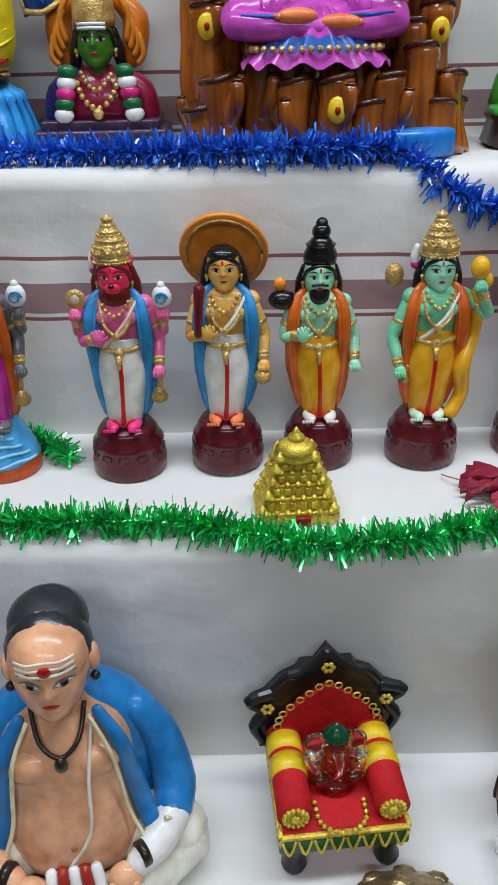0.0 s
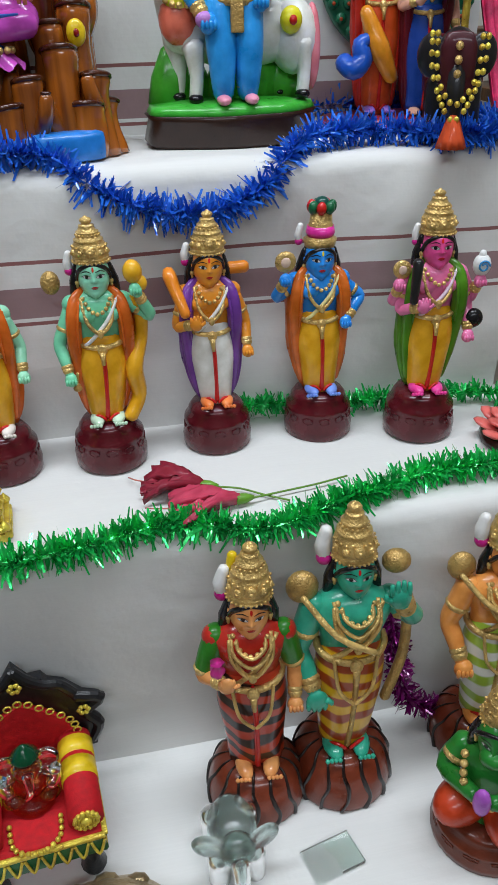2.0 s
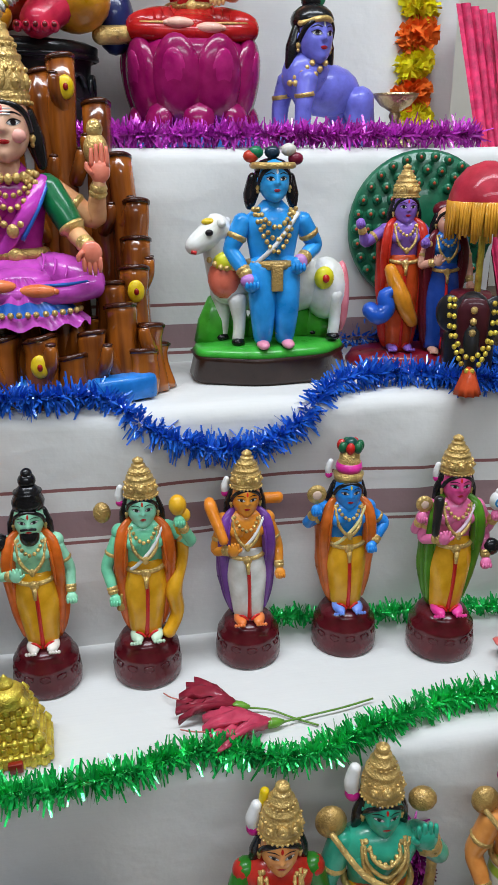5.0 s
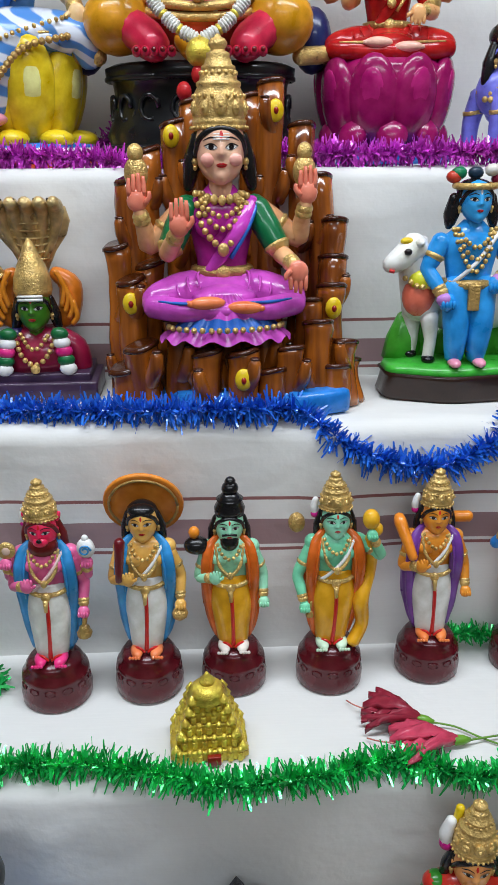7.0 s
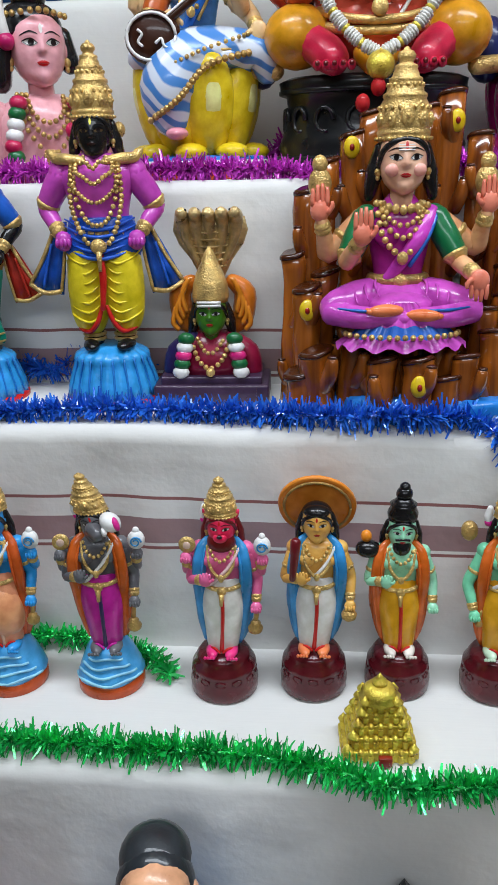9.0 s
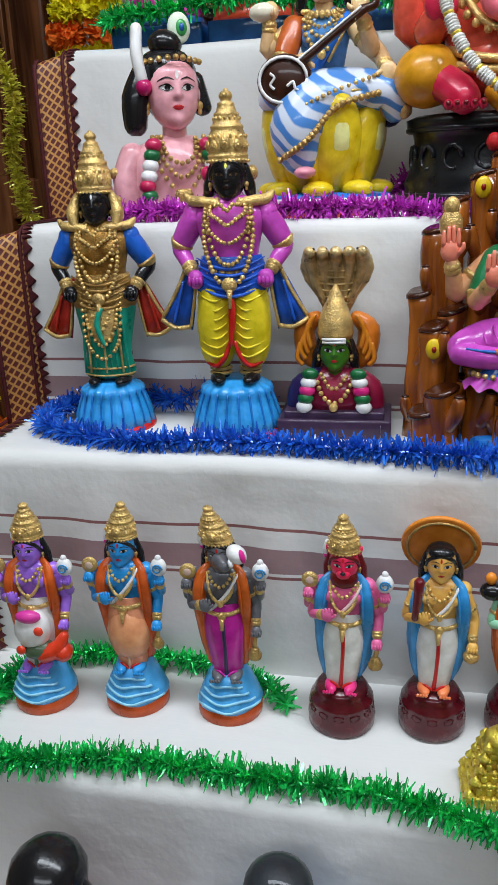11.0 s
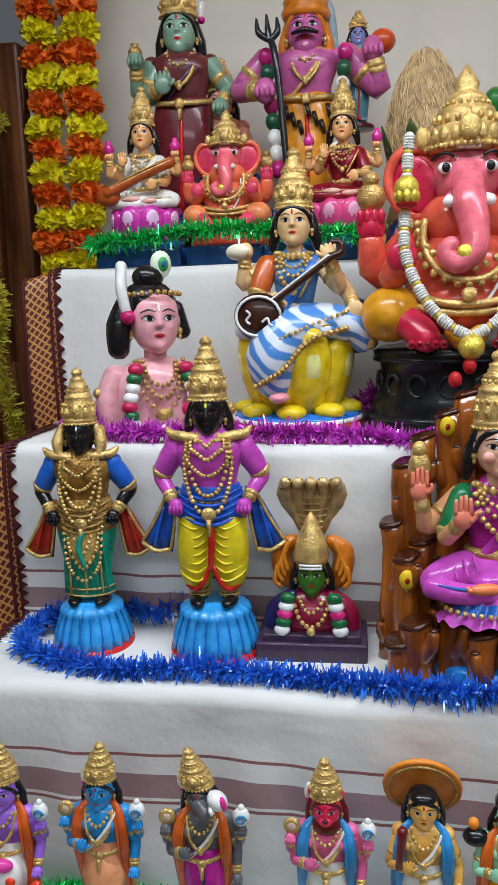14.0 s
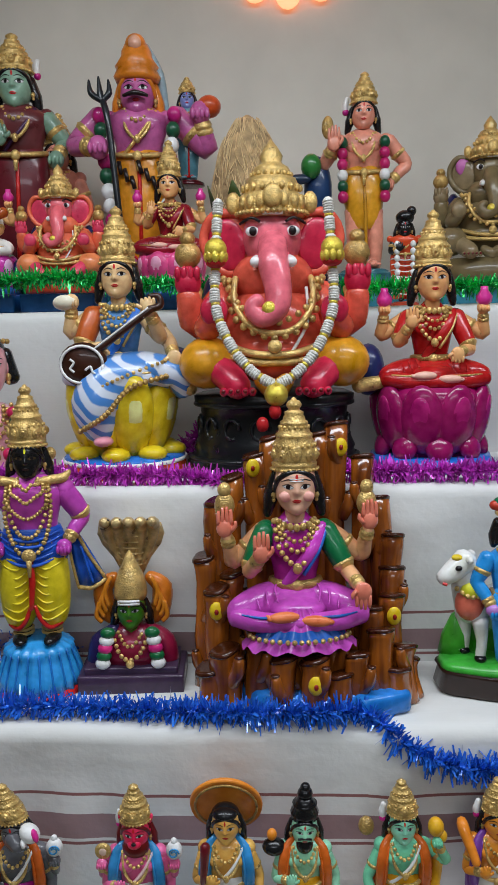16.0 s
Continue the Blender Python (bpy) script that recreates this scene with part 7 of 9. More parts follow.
def oil_lamp(x, y):
    ob = empty("oil_lamp", "small brass oil lamp with a wide bowl", "lamp", (x, y, tread(4, x, y)))
    c = Clay()
    c.lathe([(0.022, 0), (0.023, 0.004), (0.012, 0.012), (0.006, 0.018)], BRASS, n=20)
    part("foot", c, ob)
    c = Clay()
    c.lathe([(0.006, 0.016), (0.009, 0.024), (0.005, 0.032), (0.008, 0.040), (0.005, 0.046)], BRASS, n=16)
    part("stem", c, ob)
    c = Clay()
    c.lathe([(0.006, 0.044), (0.02, 0.052), (0.028, 0.062), (0.03, 0.066), (0.026, 0.064), (0.012, 0.054)], BRASS, n=22)
    part("bowl", c, ob)


oil_lamp(0.742, 1.115)


# ---- step 5 ----
Z5 = STEP[5][1]


def plinth(x, y, w, d, h, mat, label):
    c = Clay()
    c.box((0, 0, h / 2), (w, d, h), mat, bev=0.12)
    c.thing("plinth", label, "plinth", (x, y, Z5 - 0.001), 0, 1, "blue plinths on the top step")


for x, w in ((-0.285, 0.15), (-0.135, 0.13), (0.06, 0.13)):
    plinth(x, 1.395, w, 0.12, 0.032, P("1f4f86", 0.5), "blue painted plinth under a small figure")
for x, w in ((-0.255, 0.17), (-0.03, 0.2), (0.43, 0.15), (0.66, 0.18)):
    plinth(x, 1.58, w, 0.14, 0.05, P("2c6a7c", 0.5), "blue-green painted plinth behind the small figures")
lotus_goddess(-0.285, 1.40, 0.275, 5, 4, P("d8d4cc"), P("b03890"), P("e0b0d0"), P("1f4f86"), "small seated figures on the top step", Z5 + 0.031, lute=True)
lotus_goddess(0.06, 1.40, 0.265, 5, -2, P("7a1424"), P("c04878"), P("e098b0"), P("1f4f86"), "small seated figures on the top step", Z5 + 0.031)
c = Clay()
c.lathe([(0.3, 0), (0.31, 0.03), (0.28, 0.12), (0.02, 0.125)], P("a8402c"), sy=0.7, n=26)
fig = Clay()
elephant_headed(fig, P("d4684e"), P("c04058"), P("d07c54"), P("d8646c"))
merge(c, fig, (0, 0, 0.12), 0.88)
c.thing("small_elephant_headed_statue", "small coral elephant-headed clay statue with a gold crown", "figurine", (-0.137, 1.40, Z5 + 0.031), 2, 0.225, "small seated figures on the top step")

doll(dict(skin=P("6f8a78"), face=P("7c9a86"), cloth=P("5a1c24"), top=P("5a2a2c"), sari=1, sling=P("3a2040"), arms=[([(-0.11, 0, 0.68), (-0.17, 0, 0.58), (-0.165, -0.06, 0.66)], None, 0), LOW_BLESS, ([(0.11, 0, 0.68), (0.18, 0, 0.58), (0.16, -0.06, 0.52)], None, 0)], holds=[("tassel", (0.085, 0.02, 0.87), 0.024), ("pot", (-0.165, -0.065, 0.715), 0.028)], w=1.2, hr=0.075, hz=0.79, ar=0.032, basec=P("3a2a20"), bh=0.1),
     "standing_green_figurine", "grey-green clay figure in dark red dress with a gold crown", -0.258, 1.565, 0.49, 6, 5, "tall figures at the back")
bpy.data.objects["standing_green_figurine"].location.z = Z5 + 0.048
doll(dict(skin=P("b87a68"), cloth=P("8a4a48"), top=P("a86a5c"), arms=[LOW_BLESS, LOW_REST], w=1.1, hr=0.07, basec=P("4a3020"), ar=0.03),
     "standing_child_figurine", "small brown-pink clay figure with a gold crown", -0.182, 1.60, 0.40, 4, 5, "tall figures at the back")


def trident_giant():
    sk = P("ae5c8c")
    o = dict(skin=sk, cloth=P("c8861c"), crown="none", w=1.22, hr=0.082, hz=0.775, ar=0.042, basec=P("5a3a20"), bh=0.08, br=0.17, sling=G, shawl=None, hair=P("c87828"), earrings=True,
             arms=[([(-0.15, 0, 0.69), (-0.26, 0, 0.58), (-0.17, -0.11, 0.55)], None, 0), ([(0.15, 0, 0.69), (0.28, 0, 0.56), (0.26, -0.04, 0.66)], None, 0)])
    c = standing(o)
    c.lathe([(0.085, 0), (0.095, 0.02), (0.08, 0.05), (0.088, 0.06), (0.062, 0.10), (0.06, 0.12), (0.045, 0.15)], P("c87828"), (0, 0, 0.82), n=22, waves=7, amp=0.03)
    c.ball((0, -0.02, 0.965), (0.042, 0.04, 0.04), P("c87828"))
    c.ball((0.0, -0.045, 0.962), (0.028, 0.025, 0.03), P("d8a088"))
    c.tube([(-0.05, -0.094, 0.748), (0, -0.106, 0.757), (0.05, -0.094, 0.748)], [0.006, 0.012, 0.006], DARK, n=6)
    c.tube([(-0.06, -0.17, 0.12), (-0.10, -0.16, 0.6), (-0.125, -0.13, 0.72)], 0.013, P("1c2024"), n=8)
    for k in (-1, 0, 1):
        c.tube([(-0.128, -0.13, 0.72), (-0.135 + 0.035 * k, -0.125, 0.75), (-0.14 + 0.038 * k, -0.12, 0.80 + 0.012 * (k == 0))], [0.012, 0.013, 0.004], P("1c2024"), n=8)
    c.tube([(0.04, 0.02, 0.97), (0.09, 0.03, 0.86), (0.11, 0.04, 0.72)], [0.012, 0.02, 0.016], P("8fa4ac"), n=8)
    for k in range(12):
        a = 3.4 + 0.22 * k
        c.tube([(0.13 * math.cos(a), 0.095 * math.sin(a), 0.5 - 0.03 * (k % 3)), (0.132 * math.cos(a + 0.1), 0.097 * math.sin(a + 0.1), 0.45 - 0.03 * (k % 3))], 0.009, DARK, n=6, k=2)
    for s in (-1, 1):
        for k, m in enumerate((P("a8286c"), P("1c4a34"), WHITE, P("a8286c"), P("1c4a34"), WHITE, WHITE, P("a8286c"))):
            c.ball((s * (0.15 - 0.006 * k), -0.07 - 0.006 * k, 0.68 - 0.06 * k), (0.03, 0.028, 0.034), m, n=9, k=6)
    # a small blue rider on the shoulder
    b = standing(dict(skin=P("6a8c98"), face=P("7a86b8"), cloth=P("4a7480"), arms=UP4 + [LOW_BLESS, LOW_REST], hr=0.08, w=1.2, ar=0.036, bh=0.05))
    merge(c, b, (0.2, 0.05, 0.42), 0.44)
    c.ball((0.29, -0.03, 0.72), (0.05, 0.045, 0.045), P("b04a28"))
    c.thing("trident_bearer_figurine", "tall pink moustached clay figure with an orange turban and black staff", "figurine", (-0.015, 1.56, Z5 + 0.048), 3, 0.475, "tall figures at the back")


trident_giant()


def coconut_pot():
    ob = empty("coconut_on_pot", "husked brown coconut standing on a brass pot with mango leaves", "coconut", (0.198, 1.5, Z5 - 0.001))
    c = Clay()
    c.lathe([(0.045, 0), (0.06, 0.02), (0.072, 0.06), (0.06, 0.1), (0.04, 0.115), (0.05, 0.13), (0.042, 0.13)], BRASS, n=26)
    part("pot", c, ob, "brass pot")
    c = Clay()
    c.lathe([(0.02, 0.11), (0.05, 0.135), (0.066, 0.18), (0.068, 0.22), (0.06, 0.27), (0.045, 0.315), (0.026, 0.345), (0.004, 0.36)], P("b0946c", 0.85, 0, 0.35, 0.9, 60, 0), n=30)
    part("husk", c, ob, "fibrous brown husk")
    c = Clay()
    rng = random.Random(5)
    for k in range(420):
        a, z0 = rng.uniform(0, 6.28), rng.uniform(0.13, 0.33)
        r0 = float(np.interp(z0, [0.11, 0.135, 0.18, 0.22, 0.27, 0.315, 0.36], [0.02, 0.05, 0.066, 0.068, 0.06, 0.045, 0.006]))
        L = rng.uniform(0.03, 0.07)
        z1 = min(z0 + L * rng.choice((1, 1, -0.6)), 0.352)
        r1 = float(np.interp(z1, [0.11, 0.135, 0.18, 0.22, 0.27, 0.315, 0.36], [0.02, 0.05, 0.066, 0.068, 0.06, 0.045, 0.016])) + rng.uniform(0.0005, 0.003)
        b = a + rng.uniform(-0.35, 0.35)
        c.tube([(r0 * math.cos(a), r0 * math.sin(a), z0), ((r0 + r1) * 0.52 * math.cos((a + b) / 2), (r0 + r1) * 0.52 * math.sin((a + b) / 2), (z0 + z1) / 2), (r1 * math.cos(b), r1 * math.sin(b), z1)], 0.0009, P("ccb48c", 0.8), n=3, k=2)
    part("husk_fibre", c, ob, "loose pale fibres")["kind"] = "stuff"
    for a in (160, 200, 250, 300, 350):
        c = Clay()
        d = radians(a)
        rg = []
        for i in range(8):
            t = i / 7
            w = 0.002 + 0.016 * math.sin(math.pi * t)
            r = 0.05 + 0.03 * t
            cx, cy, cz = r * math.cos(d), r * math.sin(d), 0.13 + 0.10 * t
            rg.append([(cx - w * math.sin(d) * math.cos(q) + 0.0012 * math.cos(d) * math.sin(q), cy + w * math.cos(d) * math.cos(q) + 0.0012 * math.sin(d) * math.sin(q), cz) for q in np.linspace(0, 6.283, 8, endpoint=False)])
        c.rings(rg, P("3c4a26", 0.5))
        part("mango_leaf", c, ob, "dry green mango leaf")


coconut_pot()
doll(dict(skin=P("cf8a76"), cloth=P("c08a1c"), shins=1, pleat=P("a87818"), hem=P("cf8a76"), w=1.15, hr=0.066, ar=0.03, basec=P("3a6a74"), bh=0.07, hz=0.80, shawl=None, arms=[([(-0.12, 0, 0.68), (-0.19, -0.02, 0.57), (-0.15, -0.1, 0.63)], None, 1), ([(0.12, 0, 0.68), (0.21, 0.02, 0.57), (0.13, -0.03, 0.48)], None, 0)],
          holds=[("tassel", (-0.085, 0.02, 0.85), 0.026)], lumps=[((s * 0.10, -0.07, 0.66 - 0.05 * k), (0.026, 0.026, 0.03), m) for s in (-1, 1) for k, m in enumerate((P("1c4a34"), P("a8285c"), P("a8285c"), WHITE, P("1c4a34"), P("a8285c")))] + [((-0.17, 0.04, 0.76), (0.03, 0.02, 0.055), GD),
          ((-0.22, 0.0, 0.46), (0.07, 0.06, 0.16), P("1c3458")), ((-0.25, -0.06, 0.56), (0.05, 0.05, 0.06), P("2c6a34")), ((-0.31, -0.07, 0.5), (0.06, 0.02, 0.025), P("1c2a3c"))]),
     "standing_youth_figurine", "pink clay youth in yellow loincloth with garlands and a peacock", 0.425, 1.555, 0.40, -4, 5, "tall figures at the back")
bpy.data.objects["standing_youth_figurine"].location.z = Z5 + 0.048
doll(dict(skin=BLACK, cloth=P("b8441c"), top=P("b8441c"), sari=1, crown="none", hr=0.085, hz=0.78, w=1.5, ar=0.035, arms=[LOW_BLESS, LOW_REST], basec=P("a8402c"), bh=0.05, bands=WHITE, lumps=[((0, 0, 0.89), (0.095, 0.09, 0.075), BLACK), ((0.06, -0.02, 0.95), (0.05, 0.05, 0.05), BLACK)] + [((s * 0.08, -0.09, 0.62 - 0.07 * k), (0.03, 0.03, 0.035), WHITE) for s in (-1, 1) for k in range(6)]),
     "black_idol", "small black idol in an orange dress with a white garland", 0.478, 1.40, 0.175, -4, 5)
bpy.data.objects["black_idol"].location.z = Z5 - 0.001
c = Clay()
c.lathe([(0.32, 0), (0.33, 0.05), (0.3, 0.14), (0.02, 0.15)], P("5f5238", 0.4), sy=0.75, n=26)
fig = Clay()
br = P("6c5e44", 0.4)
elephant_headed(fig, br, P("7a6a50", 0.4), br)
fig.ball((-0.19, -0.03, 0.66), (0.05, 0.012, 0.06), P("a0588c"))
merge(c, fig, (0, 0, 0.14), 0.86)
c.thing("bronze_elephant_headed_statue", "bronze-coloured elephant-headed statue with pink inner ears", "figurine", (0.665, 1.555, Z5 + 0.048), -6, 0.31, "tall figures at the back")


# ---- step 1 ----
def seated_scholar():
    c = Clay()
    sk, bl, cream = P("cf9c7c"), P("1f70ac", 0.4), P("d0c8a4")
    c.lathe([(0.33, 0), (0.34, 0.05), (0.31, 0.1), (0.02, 0.12)], P("b0a050"), sy=0.8, n=28)
    for s in (-1, 1):
        c.tube([(s * 0.06, -0.02, 0.14), (s * 0.2, -0.09, 0.15), (s * 0.31, -0.12, 0.13)], [0.12, 0.11, 0.085], P("d8d2c4"), n=18)
        c.tube([(s * 0.31, -0.12, 0.11), (s * 0.18, -0.22, 0.09), (-s * 0.02, -0.26, 0.08)], [0.08, 0.065, 0.05], P("d8d2c4"), n=16)
    # shawl: one sheet over back, shoulders and upper arms
    c.loft([(0.12, 0.27, 0.15, 0, 0.05, 0.012), (0.2, 0.285, 0.16, 0, 0.045, 0.014), (0.34, 0.272, 0.155, 0, 0.04, 0.012), (0.48, 0.25, 0.14, 0, 0.035, 0.008), (0.57, 0.212, 0.115, 0, 0.03, 0.004), (0.63, 0.14, 0.085, 0, 0.025, 0), (0.67, 0.07, 0.055, 0, 0.02, 0)], bl, n=56)
    c.loft([(0.1, 0.2, 0.14, 0, -0.06, 0), (0.2, 0.205, 0.165, 0, -0.065, 0), (0.3, 0.195, 0.16, 0, -0.06, 0), (0.4, 0.18, 0.135, 0, -0.055, 0), (0.5, 0.178, 0.125, 0, -0.05, 0), (0.58, 0.145, 0.10, 0, -0.045, 0), (0.64, 0.075, 0.065, 0, -0.04, 0), (0.69, 0.055, 0.055, 0, -0.05, 0)], sk, n=40, groove=0.02)
    for s in (-1, 1):
        c.ball((s * 0.078, -0.125, 0.50), (0.075, 0.05, 0.06), sk)
        c.tube([(s * 0.19, 0.0, 0.55), (s * 0.255, -0.01, 0.42), (s * 0.285, -0.06, 0.28), (s * 0.27, -0.13, 0.235)], [0.05, 0.058, 0.064, 0.056], bl, n=16)
        c.tube([(s * 0.10, -0.10, 0.645), (s * 0.15, -0.135, 0.56), (s * 0.172, -0.135, 0.44), (s * 0.19, -0.14, 0.33), (s * 0.215, -0.17, 0.245)], [0.016, 0.024, 0.028, 0.032, 0.026], bl, n=12, flat=0.6)
        c.tube([(s * 0.078, -0.115, 0.645), (s * 0.122, -0.16, 0.56), (s * 0.142, -0.165, 0.44), (s * 0.156, -0.175, 0.33), (s * 0.19, -0.2, 0.235)], 0.0065, cream, n=6)
        c.tube([(s * 0.25, -0.185, 0.285), (s * 0.29, -0.165, 0.24), (s * 0.30, -0.13, 0.19)], 0.006, cream, n=6)
        c.tube([(s * 0.27, -0.13, 0.235), (s * 0.225, -0.2, 0.215), (s * 0.16, -0.25, 0.195)], [0.055, 0.05, 0.036], WHITE if s > 0 else sk, n=14)
        c.tube([(s * 0.19, -0.235, 0.225), (s * 0.17, -0.245, 0.225)], 0.038, P("241c18"), n=12, k=1)
        c.ball((s * 0.13, -0.265, 0.175), (0.05, 0.04, 0.045), sk)
        for k in range(4):
            c.tube([(s * (0.155 - 0.02 * k), -0.29, 0.18), (s * (0.15 - 0.022 * k), -0.305, 0.15), (s * (0.148 - 0.022 * k), -0.30, 0.125)], [0.014, 0.013, 0.009], sk, n=8)
    c.tube([(0.085, -0.115, 0.63), (0.062, -0.185, 0.48), (0.05, -0.225, 0.32), (-0.02, -0.23, 0.2)], 0.0055, P("e0d8c8"), n=6)
    c.tube([(-0.07, -0.08, 0.66), (-0.05, -0.15, 0.60), (0, -0.175, 0.565), (0.05, -0.15, 0.60), (0.07, -0.08, 0.66)], 0.007, P("241c18"), n=6)
    c.ball((0, -0.185, 0.55), (0.018, 0.013, 0.026), P("2a2018"))
    c.ball((0, -0.222, 0.265), (0.010, 0.006, 0.012), P("a86c50"), n=8, k=5)
    for k in range(5):
        c.tube([(-0.07 + 0.03 * k, -0.235, 0.2), (-0.07 + 0.035 * k, -0.28, 0.12), (-0.075 + 0.04 * k, -0.285, 0.05)], [0.016, 0.02, 0.016], P("8c2a24") if k in (1, 3) else WHITE, n=8)
    head(c, (0, -0.075, 0.80), 0.118, sk, P("24282c"), earrings=False, locks=False, tilak=None, jaw=0.98)
    c.ball((0, 0.012, 0.868), (0.106, 0.11, 0.084), P("24282c", 0.45), n=22, k=12)
    for k in range(3):
        c.tube([(-0.072, -0.150, 0.848 + 0.018 * k), (-0.04, -0.172, 0.85 + 0.018 * k), (0, -0.180 + 0.004 * k, 0.851 + 0.018 * k), (0.04, -0.172, 0.85 + 0.018 * k), (0.072, -0.150, 0.848 + 0.018 * k)], 0.0055, P("e0d8c8"), n=5, k=3, flat=0.5)
    c.ball((0, -0.182, 0.868), (0.017, 0.006, 0.017), P("a01c1c"), n=10, k=6)
    for s in (-1, 1):
        c.ball((s * 0.107, -0.055, 0.79), (0.018, 0.028, 0.045), sk)
        c.ball((s * 0.108, -0.07, 0.735), 0.014, P("2a241c"), n=8, k=6)
    c.thing("seated_scholar_statue", "seated bare-chested clay man with blue shawl and striped forehead", "figurine", (0.036, 0.53, tread(1, 0.036, 0.53)), 10, 0.303)


seated_scholar()


def velvet_throne():
    ob = empty("miniature_throne", "miniature red velvet throne with black carved back and gold trim", "miniature throne", (0.268, 0.545, tread(1, 0.268, 0.54)), 6)
    rd, bk, yl = P("b8121c", 0.7, 0, 0.12, 0.3, 120, 0), P("121214", 0.45), P("d0b01c", 0.35)
    c = Clay()
    c.box((0, 0, 0.058), (0.128, 0.118, 0.03), rd, bev=0.2)
    part("seat", c, ob, "red velvet seat")
    for x in (-0.05, 0.05):
        for y in (-0.045, 0.045):
            c = Clay()
            c.lathe([(0.012, 0), (0.014, 0.006), (0.009, 0.02), (0.013, 0.034), (0.012, 0.046)], bk, (x, y, 0), n=14)
            part("leg", c, ob, "black carved leg")
    c = Clay()
    pts = [(0.075, 0.0), (0.082, 0.03), (0.07, 0.052), (0.084, 0.07), (0.068, 0.078), (0.05, 0.10), (0.034, 0.108), (0.028, 0.118), (0.014, 0.118), (0.0, 0.14)]
    out = [(x, z) for x, z in pts] + [(-x, z) for x, z in pts[-2::-1]]
    v = [(x, 0.056, 0.068 + z) for x, z in out] + [(x, 0.07, 0.068 + z) for x, z in out]
    n = len(out)
    c.raw(v, [tuple(range(n)), tuple(range(2 * n - 1, n - 1, -1))] + [(i, i + n, (i + 1) % n + n, (i + 1) % n) for i in range(n)], bk)
    for s in (-1, 1):
        c.tube([(s * 0.07, 0.06, 0.075), (s * 0.08, 0.058, 0.1), (s * 0.068, 0.058, 0.122), (s * 0.085, 0.056, 0.14), (s * 0.06, 0.056, 0.15)], 0.007, bk, n=10)
        c.tube([(s * 0.06, 0.058, 0.15), (s * 0.045, 0.056, 0.172), (s * 0.028, 0.056, 0.178), (s * 0.012, 0.056, 0.19), (0, 0.056, 0.206)], 0.006, bk, n=10)
    part("backrest_frame", c, ob, "black scalloped back frame", smooth=False)
    c = Clay()
    p2 = [(0.048, 0.0), (0.052, 0.03), (0.046, 0.052), (0.024, 0.074), (0.0, 0.09)]
    o2 = p2 + [(-x, z) for x, z in p2[-2::-1]]
    n = len(o2)
    v = [(x, 0.048, 0.072 + z) for x, z in o2] + [(x, 0.057, 0.072 + z) for x, z in o2]
    c.raw(v, [tuple(range(n)), tuple(range(2 * n - 1, n - 1, -1))] + [(i, i + n, (i + 1) % n + n, (i + 1) % n) for i in range(n)], rd)
    part("back_cushion", c, ob, "red velvet back cushion", smooth=False)
    c = Clay()
    edge = catmull([(x * 1.08, 0.046, 0.074 + z * 1.06) for x, z in o2], 5)
    for i, q in enumerate(edge[::2]):
        c.tube([(q[0] + 0.0042 * math.cos(a), q[1] - 0.002, q[2] + 0.0042 * math.sin(a)) for a in np.linspace(0, 6.283, 8)], 0.0011, GY, n=5, k=1)
    part("gold_braid", c, ob, "looped gold braid")
    for x, z in ((-0.066, 0.132), (0.066, 0.132), (0, 0.186)):
        c = Clay()
        for k in range(6):
            a = k * 1.047
            c.ball((x + 0.005 * math.cos(a), 0.05, z + 0.005 * math.sin(a)), (0.0032, 0.002, 0.0032), GY, n=7, k=5)
        part("rosette", c, ob, "gold rosette")
    for s in (-1, 1):
        c = Clay()
        c.tube([(s * 0.05, 0.05, 0.092), (s * 0.05, -0.052, 0.088)], 0.0185, rd, n=18, k=1)
        arm_ = part("armrest", c, ob, "red velvet bolster")
        for y in (0.03, 0.002):
            c = Clay()
            c.tube([(s * 0.05, y + 0.011, 0.0912), (s * 0.05, y - 0.011, 0.0905)], 0.0195, yl, n=18, k=1)
            part("yellow_band", c, arm_, "yellow satin band")
        c = Clay()
        c.ball((s * 0.05, -0.055, 0.088), (0.006, 0.004, 0.006), GY)
        for k in range(14):
            a = 2 * math.pi * k / 14
            c.ball((s * 0.05 + 0.0115 * math.cos(a), -0.0545, 0.088 + 0.0115 * math.sin(a)), (0.003, 0.003, 0.003), GY, n=7, k=5)
            c.ball((s * 0.05 + 0.0075 * math.cos(a), -0.0545, 0.088 + 0.0075 * math.sin(a)), (0.002, 0.002, 0.002), GY, n=6, k=4)
        part("medallion", c, arm_, "gold medallion")
    for side, a, b in (("front", (-0.066, -0.061), (0.066, -0.061)), ("side", (-0.066, -0.061), (-0.066, 0.058)), ("side", (0.066, -0.061), (0.066, 0.058))):
        c = Clay()
        a, b = np.array(a), np.array(b)
        d = (b - a) / np.linalg.norm(b - a)
        m = (a + b) / 2
        L = float(np.linalg.norm(b - a))
        rot = (0, 0, math.degrees(math.atan2(d[1], d[0])))
        c.box((m[0], m[1], 0.054), (L, 0.003, 0.02), P("14502c", 0.5), rot=rot, bev=0.2)
        c.box((m[0], m[1], 0.068), (L, 0.006, 0.005), GY, rot=rot, bev=0.3)
        k = int(L / 0.016)
        for i in range(k):
            q = a + d * L * (i + 0.5) / k
            c.tube([(q[0] - d[0] * 0.007, q[1] - d[1] * 0.007 - 0.002, 0.064), (q[0], q[1] - 0.004, 0.045), (q[0] + d[0] * 0.007, q[1] + d[1] * 0.007 - 0.002, 0.064)], 0.0018, GY, n=5)
        part("trim", c, ob, "green and gold " + side + " trim")


velvet_throne()
bpy.data.objects["miniature_throne"].scale = (0.85, 0.85, 0.84)


